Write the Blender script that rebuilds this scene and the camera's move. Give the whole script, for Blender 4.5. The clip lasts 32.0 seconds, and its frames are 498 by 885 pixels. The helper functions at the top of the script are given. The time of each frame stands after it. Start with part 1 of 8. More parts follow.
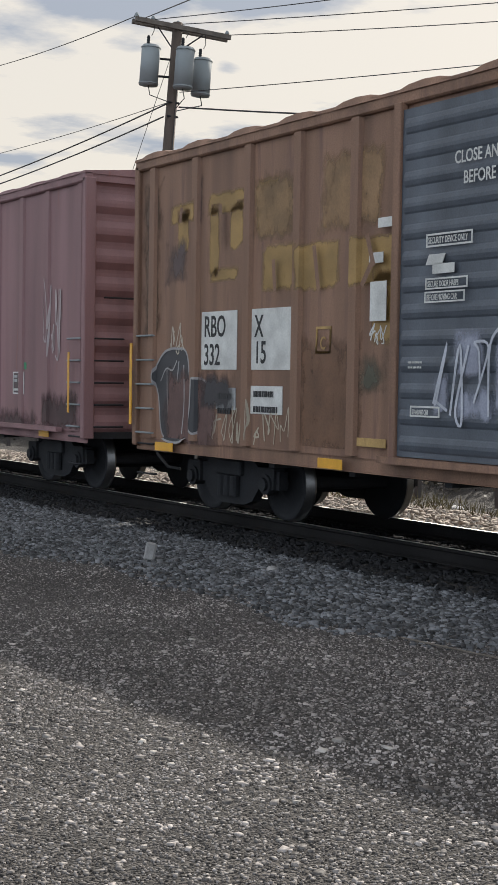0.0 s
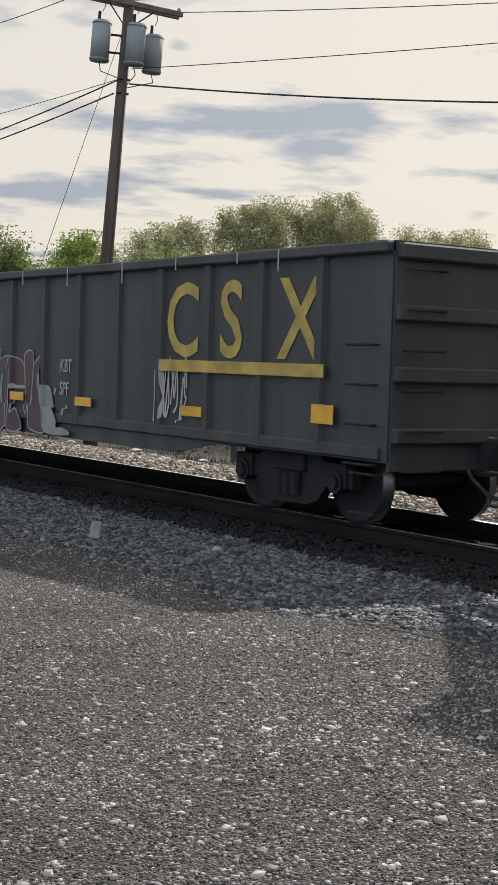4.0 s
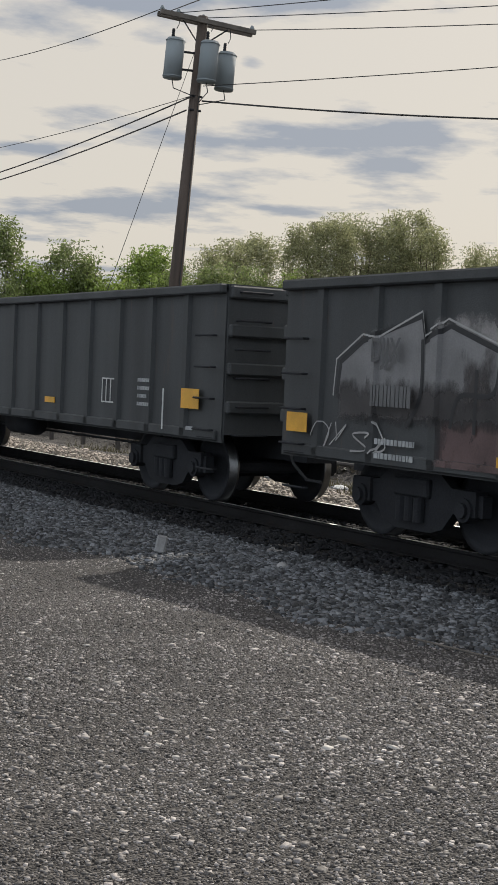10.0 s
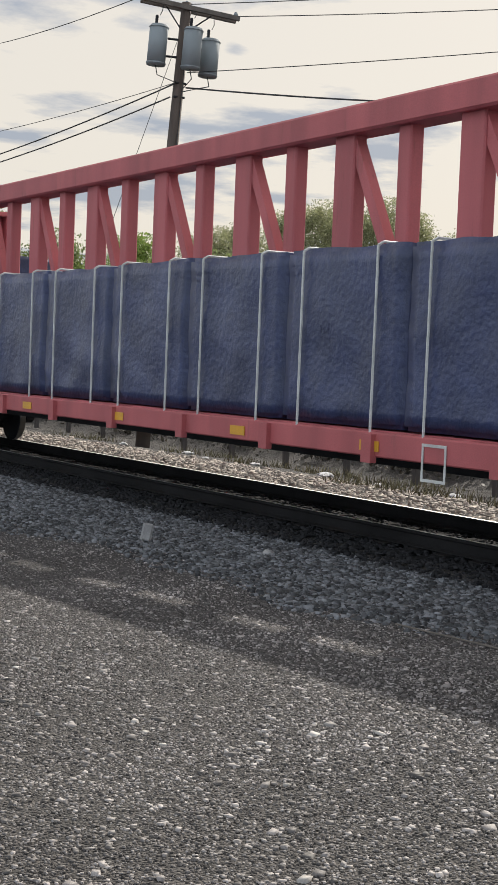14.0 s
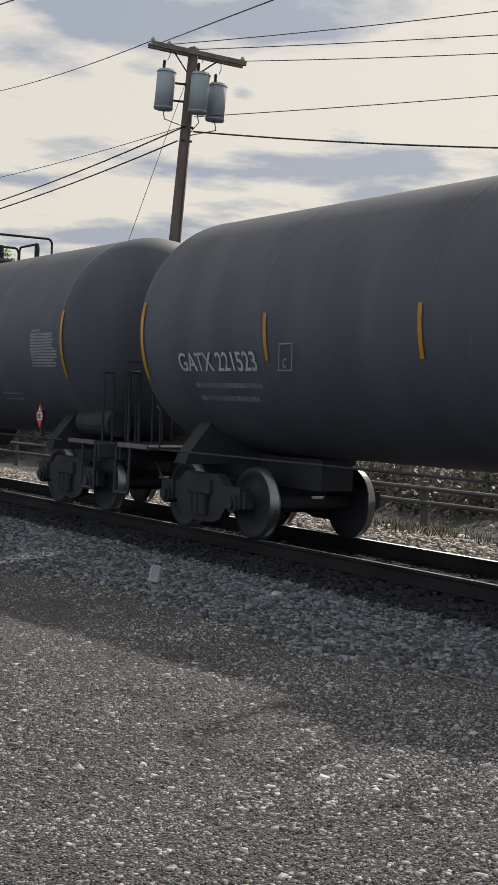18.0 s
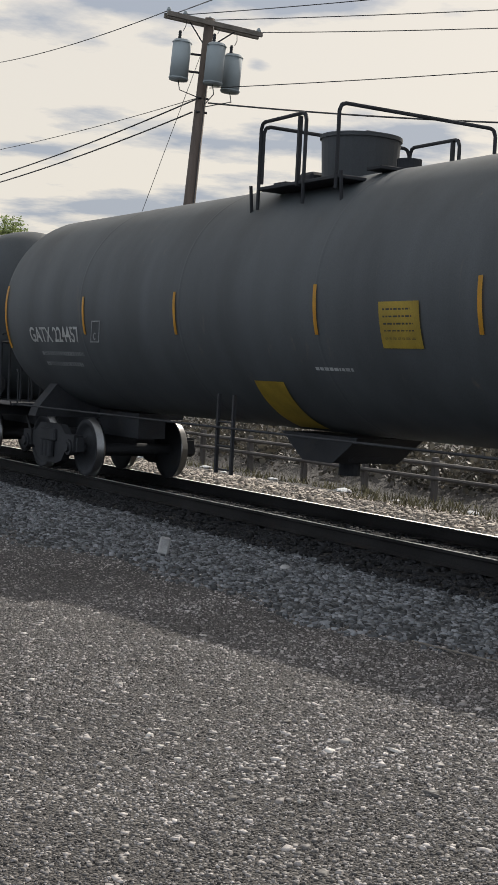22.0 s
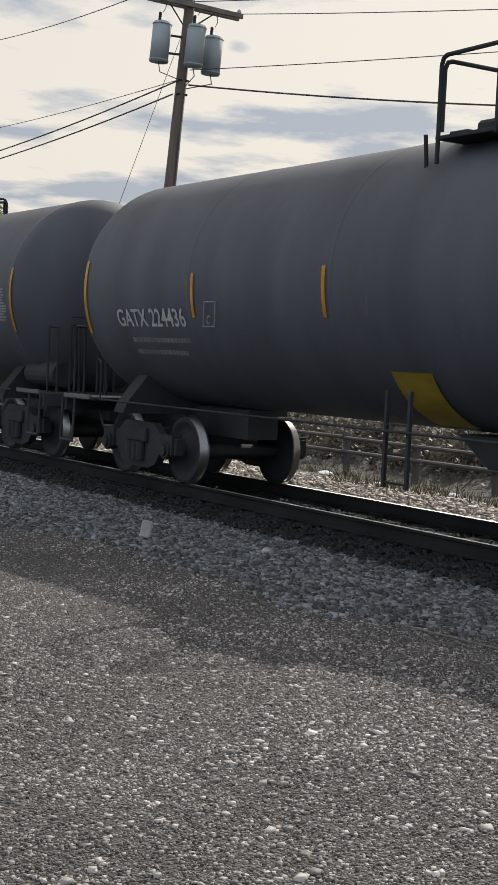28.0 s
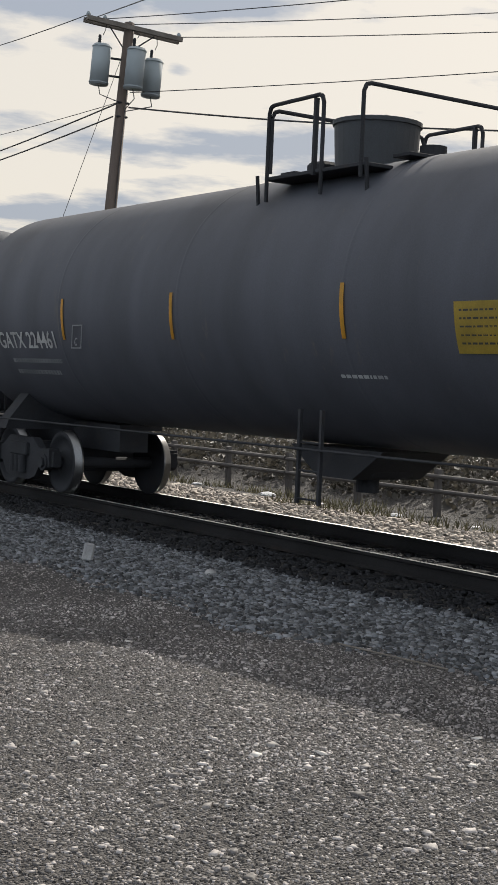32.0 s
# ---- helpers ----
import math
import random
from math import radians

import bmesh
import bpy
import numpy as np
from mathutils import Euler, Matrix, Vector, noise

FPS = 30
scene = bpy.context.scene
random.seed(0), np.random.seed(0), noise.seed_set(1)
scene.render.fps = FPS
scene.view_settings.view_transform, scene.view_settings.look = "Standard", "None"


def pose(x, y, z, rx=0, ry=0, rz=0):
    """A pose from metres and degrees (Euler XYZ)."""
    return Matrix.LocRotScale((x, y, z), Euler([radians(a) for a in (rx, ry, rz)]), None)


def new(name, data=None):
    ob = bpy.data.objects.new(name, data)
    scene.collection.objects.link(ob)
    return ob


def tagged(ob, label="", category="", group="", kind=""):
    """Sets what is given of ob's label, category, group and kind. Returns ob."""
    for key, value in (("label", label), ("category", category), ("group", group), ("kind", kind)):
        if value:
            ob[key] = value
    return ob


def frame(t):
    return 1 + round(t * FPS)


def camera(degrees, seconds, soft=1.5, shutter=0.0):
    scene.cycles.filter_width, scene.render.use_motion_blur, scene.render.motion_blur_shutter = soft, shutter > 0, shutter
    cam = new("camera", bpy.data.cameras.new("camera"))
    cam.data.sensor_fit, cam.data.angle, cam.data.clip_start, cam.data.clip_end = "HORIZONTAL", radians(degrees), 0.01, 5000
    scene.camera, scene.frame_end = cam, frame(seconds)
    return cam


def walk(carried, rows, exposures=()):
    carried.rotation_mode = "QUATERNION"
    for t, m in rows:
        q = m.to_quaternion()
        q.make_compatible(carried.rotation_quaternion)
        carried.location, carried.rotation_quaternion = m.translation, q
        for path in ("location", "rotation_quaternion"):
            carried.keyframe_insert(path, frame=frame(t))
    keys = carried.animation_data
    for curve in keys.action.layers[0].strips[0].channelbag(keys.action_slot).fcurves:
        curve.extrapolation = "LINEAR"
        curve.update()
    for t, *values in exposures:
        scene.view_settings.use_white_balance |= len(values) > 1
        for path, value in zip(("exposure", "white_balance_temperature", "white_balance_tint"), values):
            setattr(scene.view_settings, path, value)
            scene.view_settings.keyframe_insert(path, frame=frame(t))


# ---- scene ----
cam = camera(20.0, 32.0, soft=1.1)
EYE = (0.0, 0.0, 1.73)          # rail top is z = 0, the track runs along x
TRACK_Y = 10.35                 # centre line of the track
# seconds, yaw, pitch and roll of the camera in the hand, standing on one spot
TURNS = [
    (0.0, 58.17, -2.54, -0.94),
    (0.5, 58.07, -2.81, -0.72),
    (1.0, 57.85, -2.85, -0.69),
    (1.5, 57.47, -2.82, -0.95),
    (2.0, 57.08, -2.81, -1.24),
    (2.5, 56.67, -2.82, -1.46),
    (4.5, 56.01, -3.35, -1.77),
    (5.0, 56.28, -3.16, -1.84),
    (5.5, 56.68, -2.95, -1.75),
    (6.0, 57.17, -2.50, -1.64),
    (6.5, 57.56, -2.01, -1.72),
    (7.0, 57.85, -1.71, -1.94),
    (7.5, 58.10, -1.89, -1.97),
    (8.0, 58.11, -2.34, -2.06),
    (8.5, 58.17, -2.61, -2.02),
    (9.0, 58.34, -2.75, -1.99),
    (9.5, 58.55, -2.95, -2.25),
    (10.0, 58.80, -2.74, -2.50),
    (10.5, 58.87, -2.62, -2.53),
    (11.0, 58.98, -2.95, -2.35),
    (11.5, 58.95, -3.21, -2.11),
    (12.0, 58.85, -3.04, -1.93),
    (12.5, 58.96, -2.73, -1.89),
    (13.0, 58.73, -2.67, -1.98),
    (13.5, 58.39, -2.98, -2.18),
    (15.5, 58.13, -3.48, -2.38),
    (16.0, 58.09, -2.05, -2.20),
    (16.5, 58.25, -1.13, -2.18),
    (17.0, 58.40, -1.20, -2.16),
    (17.5, 58.50, -1.15, -2.10),
    (18.0, 58.51, -1.56, -2.09),
    (18.5, 58.53, -2.37, -2.13),
    (19.0, 58.94, -2.40, -2.24),
    (19.5, 59.06, -2.53, -2.37),
    (20.0, 58.94, -2.85, -2.70),
    (20.5, 59.11, -2.42, -2.90),
    (21.0, 58.97, -2.52, -2.90),
    (21.5, 58.91, -2.69, -2.87),
    (22.0, 58.97, -2.66, -2.88),
    (22.5, 58.89, -2.65, -2.93),
    (23.0, 58.75, -2.87, -2.98),
    (23.5, 58.78, -2.93, -2.85),
    (24.0, 58.65, -2.97, -2.83),
    (24.5, 58.60, -3.14, -2.88),
    (25.0, 58.63, -3.07, -3.07),
    (25.5, 58.79, -2.55, -3.22),
    (27.5, 58.25, -3.00, -2.71),
    (28.0, 58.22, -3.31, -2.74),
    (28.5, 58.08, -3.38, -2.75),
    (29.0, 57.76, -3.36, -2.77),
    (29.5, 57.30, -2.90, -2.99),
    (30.0, 56.78, -2.32, -3.25),
    (30.5, 56.48, -2.07, -3.48),
    (31.0, 56.14, -2.10, -3.52),
    (31.5, 55.87, -2.33, -3.00),
    (32.0, 55.86, -2.33, -2.48),
]
walk(cam, [(t, pose(*EYE, 90 + p, r, y)) for t, y, p, r in TURNS],
     exposures=((0, 0.17, 6320, 10), (1, 0.22, 6320, 10), (2.5, 0.22, 6350, 10), (5, 0.0, 6350, 10), (8, -0.08, 6350, 10), (9.5, -0.1, 6350, 10), (11, -0.12, 6350, 10), (12, -0.05, 6350, 10), (13, 0.14, 6350, 10), (16, 0.12, 6350, 10), (17.5, 0.02, 6350, 10), (23, 0.13, 6350, 10), (28, 0.17, 6350, 10), (32, 0.15, 6350, 10)))

# ---- light ----
SUN_TO = Vector((-0.52, 0.864, 0.76)).normalized()
sun = new("sun", bpy.data.lights.new("sun", "SUN"))
sun.data.energy, sun.data.angle, sun.data.color = 4.7, radians(0.8), (1.0, 0.93, 0.82)
sun.matrix_world = Matrix.Translation((0, 0, 60)) @ SUN_TO.to_track_quat("Z", "Y").to_matrix().to_4x4()


def make_world():
    w = bpy.data.worlds.new("sky")
    w.use_nodes = True
    scene.world = w
    nt = w.node_tree
    nt.nodes.clear()
    N, L = nt.nodes.new, nt.links.new
    out = N("ShaderNodeOutputWorld")
    bg = N("ShaderNodeBackground")
    sky = N("ShaderNodeTexSky")
    sky.sky_type, sky.sun_disc = "NISHITA", False
    sky.sun_elevation, sky.sun_rotation = math.asin(SUN_TO.z), math.atan2(SUN_TO.x, SUN_TO.y)
    sky.dust_density, sky.air_density = 3.0, 1.2
    dim = N("ShaderNodeVectorMath")
    dim.operation = "SCALE"
    dim.inputs["Scale"].default_value = 0.05
    L(sky.outputs[0], dim.inputs[0])
    # a sheet of thin cloud, seen in perspective
    tc = N("ShaderNodeTexCoord")
    sep = N("ShaderNodeSeparateXYZ")
    L(tc.outputs["Generated"], sep.inputs[0])
    up = N("ShaderNodeMath")
    up.operation = "MAXIMUM"
    up.inputs[1].default_value = 0.0
    L(sep.outputs["Z"], up.inputs[0])
    lift = N("ShaderNodeMath")
    lift.operation = "ADD"
    lift.inputs[1].default_value = 0.09
    L(up.outputs[0], lift.inputs[0])
    dv = []
    for ax in ("X", "Y"):
        d = N("ShaderNodeMath")
        d.operation = "DIVIDE"
        L(sep.outputs[ax], d.inputs[0])
        L(lift.outputs[0], d.inputs[1])
        dv.append(d)
    comb = N("ShaderNodeCombineXYZ")
    L(dv[0].outputs[0], comb.inputs[0])
    L(dv[1].outputs[0], comb.inputs[1])
    mapn = N("ShaderNodeMapping")
    mapn.inputs["Rotation"].default_value = (0, 0, radians(-28))
    mapn.inputs["Scale"].default_value = (1.15, 1.0, 1)
    mapn.inputs["Location"].default_value = (6.3, 2.9, 0)
    L(comb.outputs[0], mapn.inputs[0])
    n1 = N("ShaderNodeTexNoise")
    n1.inputs["Scale"].default_value, n1.inputs["Detail"].default_value, n1.inputs["Roughness"].default_value = 1.6, 8, 0.58
    L(mapn.outputs[0], n1.inputs["Vector"])
    ramp = N("ShaderNodeValToRGB")
    e = ramp.color_ramp.elements
    e[0].position, e[0].color = 0.385, (0.385, 0.425, 0.495, 1)
    e[1].position, e[1].color = 0.51, (0.845, 0.785, 0.69, 1)
    m = e.new(0.45)
    m.color = (0.62, 0.61, 0.60, 1)
    # the day's loose cloud patches: bearing, height, half width and half height in degrees
    unit = N("ShaderNodeVectorMath")
    unit.operation = "NORMALIZE"
    L(tc.outputs["Generated"], unit.inputs[0])
    us = N("ShaderNodeSeparateXYZ")
    L(unit.outputs[0], us.inputs[0])

    def m2(op, a, b=None):
        q = N("ShaderNodeMath")
        q.operation = op
        for i, v in enumerate((a, b)):
            if v is None:
                continue
            if isinstance(v, (int, float)):
                q.inputs[i].default_value = v
            else:
                L(v, q.inputs[i])
        return q.outputs[0]
    bearing = m2("MULTIPLY", m2("ARCTAN2", m2("MULTIPLY", us.outputs["X"], -1.0), us.outputs["Y"]), 57.2958)
    height = m2("MULTIPLY", m2("ARCSINE", us.outputs["Z"]), 57.2958)
    total = None
    for a, h, w, t in ((64.5, 14.9, 4.6, 1.1), (58.1, 14.8, 1.3, 0.5), (63.2, 12.95, 1.2, 0.45), (66.1, 9.97, 1.7, 0.5), (59.2, 9.45, 2.6, 0.62), (55.9, 9.6, 2.0, 0.42), (52.9, 9.85, 1.4, 0.35), (59.2, 12.3, 0.6, 0.33),
                       (68.1, 8.5, 1.3, 0.28), (59.6, 7.9, 2.0, 0.36), (53.4, 8.65, 0.9, 0.2), (64.6, 6.57, 2.2, 0.3), (57.2, 6.6, 1.6, 0.22), (47.1, 6.1, 1.0, 0.3)):
        p = m2("POWER", m2("ABSOLUTE", m2("MULTIPLY", m2("SUBTRACT", bearing, a), 1 / w)), 2.0)
        q = m2("POWER", m2("ABSOLUTE", m2("MULTIPLY", m2("SUBTRACT", height, h), 1 / t)), 2.0)
        g = m2("EXPONENT", m2("MULTIPLY", m2("ADD", p, q), -0.8))
        total = g if total is None else m2("ADD", total, g)
    fac = m2("SUBTRACT", m2("ADD", n1.outputs["Fac"], 0.035), m2("MULTIPLY", m2("MINIMUM", total, 1.0), 0.15))
    L(fac, ramp.inputs[0])
    # brighter towards the sun
    dot = N("ShaderNodeVectorMath")
    dot.operation = "DOT_PRODUCT"
    dot.inputs[1].default_value = SUN_TO
    nrm = N("ShaderNodeVectorMath")
    nrm.operation = "NORMALIZE"
    L(tc.outputs["Generated"], nrm.inputs[0])
    L(nrm.outputs[0], dot.inputs[0])
    glow = N("ShaderNodeMapRange")
    glow.inputs["From Min"].default_value, glow.inputs["From Max"].default_value = -0.6, 1.0
    glow.inputs["To Min"].default_value, glow.inputs["To Max"].default_value = 0.0, 1.0
    L(dot.outputs["Value"], glow.inputs["Value"])
    # opposite the sun the cloud sheet is lit from the front: brighter and bluer
    far = N("ShaderNodeValToRGB")
    fe = far.color_ramp.elements
    fe[0].position, fe[0].color = 0.0, (1.42, 1.68, 2.08, 1)
    fe[1].position, fe[1].color = 0.82, (1.02, 1.01, 1.00, 1)
    fm = fe.new(0.55)
    fm.color = (1.12, 1.22, 1.40, 1)
    L(glow.outputs[0], far.inputs[0])
    br = N("ShaderNodeVectorMath")
    br.operation = "MULTIPLY"
    L(ramp.outputs[0], br.inputs[0])
    L(far.outputs[0], br.inputs[1])
    mix = N("ShaderNodeMix")
    mix.data_type = "RGBA"
    mix.inputs["Factor"].default_value = 0.82
    L(dim.outputs[0], mix.inputs["A"])
    L(br.outputs[0], mix.inputs["B"])
    L(mix.outputs["Result"], bg.inputs[0])
    bg.inputs[1].default_value = 1.0
    L(bg.outputs[0], out.inputs[0])


make_world()
scene.view_settings.exposure = 0.0

# ---- materials ----
def surface(name, base, rough=0.6, metal=0.0, grain=6.0, vary=0.25, dark=None, stain=0.0, stain_col=(0.12, 0.06, 0.035),
            streak=False, bump=0.15, fine=60.0, rand=0.0, island=False, spec=0.5, skew=1.0):
    """A procedural surface: base colour, broad tone change, fine grain, and stains (rust, dirt) with their own edges."""
    mt = bpy.data.materials.new(name)
    mt.use_nodes = True
    nt = mt.node_tree
    N, L = nt.nodes.new, nt.links.new
    b = nt.nodes["Principled BSDF"]
    b.inputs["Roughness"].default_value, b.inputs["Metallic"].default_value = rough, metal
    b.inputs["Specular IOR Level"].default_value = spec
    tc = N("ShaderNodeTexCoord")
    big = N("ShaderNodeTexNoise")
    big.inputs["Scale"].default_value, big.inputs["Detail"].default_value = grain / 6.0, 6
    src = tc.outputs["Object"]
    if streak:
        mp = N("ShaderNodeMapping")
        mp.inputs["Scale"].default_value = (3.0, 3.0, 0.28)
        L(src, mp.inputs[0])
        src = mp.outputs[0]
    L(src, big.inputs["Vector"])
    small = N("ShaderNodeTexNoise")
    small.inputs["Scale"].default_value, small.inputs["Detail"].default_value = fine, 4
    L(tc.outputs["Object"], small.inputs["Vector"])
    lo = dark or tuple(c * (1 - vary) for c in base)
    hi = tuple(min(1, c * (1 + vary * 0.6)) for c in base)
    r1 = N("ShaderNodeValToRGB")
    r1.color_ramp.elements[0].position, r1.color_ramp.elements[0].color = 0.32, (*lo, 1)
    r1.color_ramp.elements[1].position, r1.color_ramp.elements[1].color = 0.68, (*hi, 1)
    L(big.outputs["Fac"], r1.inputs[0])
    col = r1.outputs[0]
    mixf = N("ShaderNodeMix")
    mixf.data_type, mixf.blend_type = "RGBA", "MULTIPLY"
    mixf.inputs["Factor"].default_value = 1.0
    r2 = N("ShaderNodeValToRGB")
    r2.color_ramp.elements[0].position, r2.color_ramp.elements[0].color = 0.3, (1 - vary * 0.8,) * 3 + (1,)
    r2.color_ramp.elements[1].position, r2.color_ramp.elements[1].color = 0.7, (1, 1, 1, 1)
    L(small.outputs["Fac"], r2.inputs[0])
    L(col, mixf.inputs["A"])
    L(r2.outputs[0], mixf.inputs["B"])
    col = mixf.outputs["Result"]
    if stain > 0:
        sn = N("ShaderNodeTexNoise")
        sn.inputs["Scale"].default_value, sn.inputs["Detail"].default_value, sn.inputs["Roughness"].default_value = 2.2, 9, 0.66
        L(src, sn.inputs["Vector"])
        rs = N("ShaderNodeValToRGB")
        rs.color_ramp.elements[0].position, rs.color_ramp.elements[0].color = 0.66 - 0.3 * stain, (0, 0, 0, 1)
        rs.color_ramp.elements[1].position, rs.color_ramp.elements[1].color = 0.80 - 0.3 * stain, (1, 1, 1, 1)
        L(sn.outputs["Fac"], rs.inputs[0])
        mx = N("ShaderNodeMix")
        mx.data_type = "RGBA"
        L(rs.outputs[0], mx.inputs["Factor"])
        L(col, mx.inputs["A"])
        mx.inputs["B"].default_value = (*stain_col, 1)
        col = mx.outputs["Result"]
    if rand > 0:
        if island:
            gi = N("ShaderNodeNewGeometry")
            rv = gi.outputs["Random Per Island"]
        else:
            oi = N("ShaderNodeObjectInfo")
            rv = oi.outputs["Random"]
        mr = N("ShaderNodeMapRange")
        mr.inputs["To Min"].default_value, mr.inputs["To Max"].default_value = 1 - rand, 1 + rand
        pw = N("ShaderNodeMath")
        pw.operation = "POWER"
        pw.inputs[1].default_value = skew
        L(rv, pw.inputs[0])
        L(pw.outputs[0], mr.inputs["Value"])
        mr.inputs["To Max"].default_value = 1 + rand * (1.0 if skew == 1.0 else 2.6)
        sc = N("ShaderNodeVectorMath")
        sc.operation = "SCALE"
        L(col, sc.inputs[0])
        L(mr.outputs[0], sc.inputs["Scale"])
        col = sc.outputs[0]
    L(col, b.inputs["Base Color"])
    if bump > 0:
        bp = N("ShaderNodeBump")
        bp.inputs["Strength"].default_value, bp.inputs["Distance"].default_value = bump, 0.02
        L(small.outputs["Fac"], bp.inputs["Height"])
        L(bp.outputs[0], b.inputs["Normal"])
    return mt


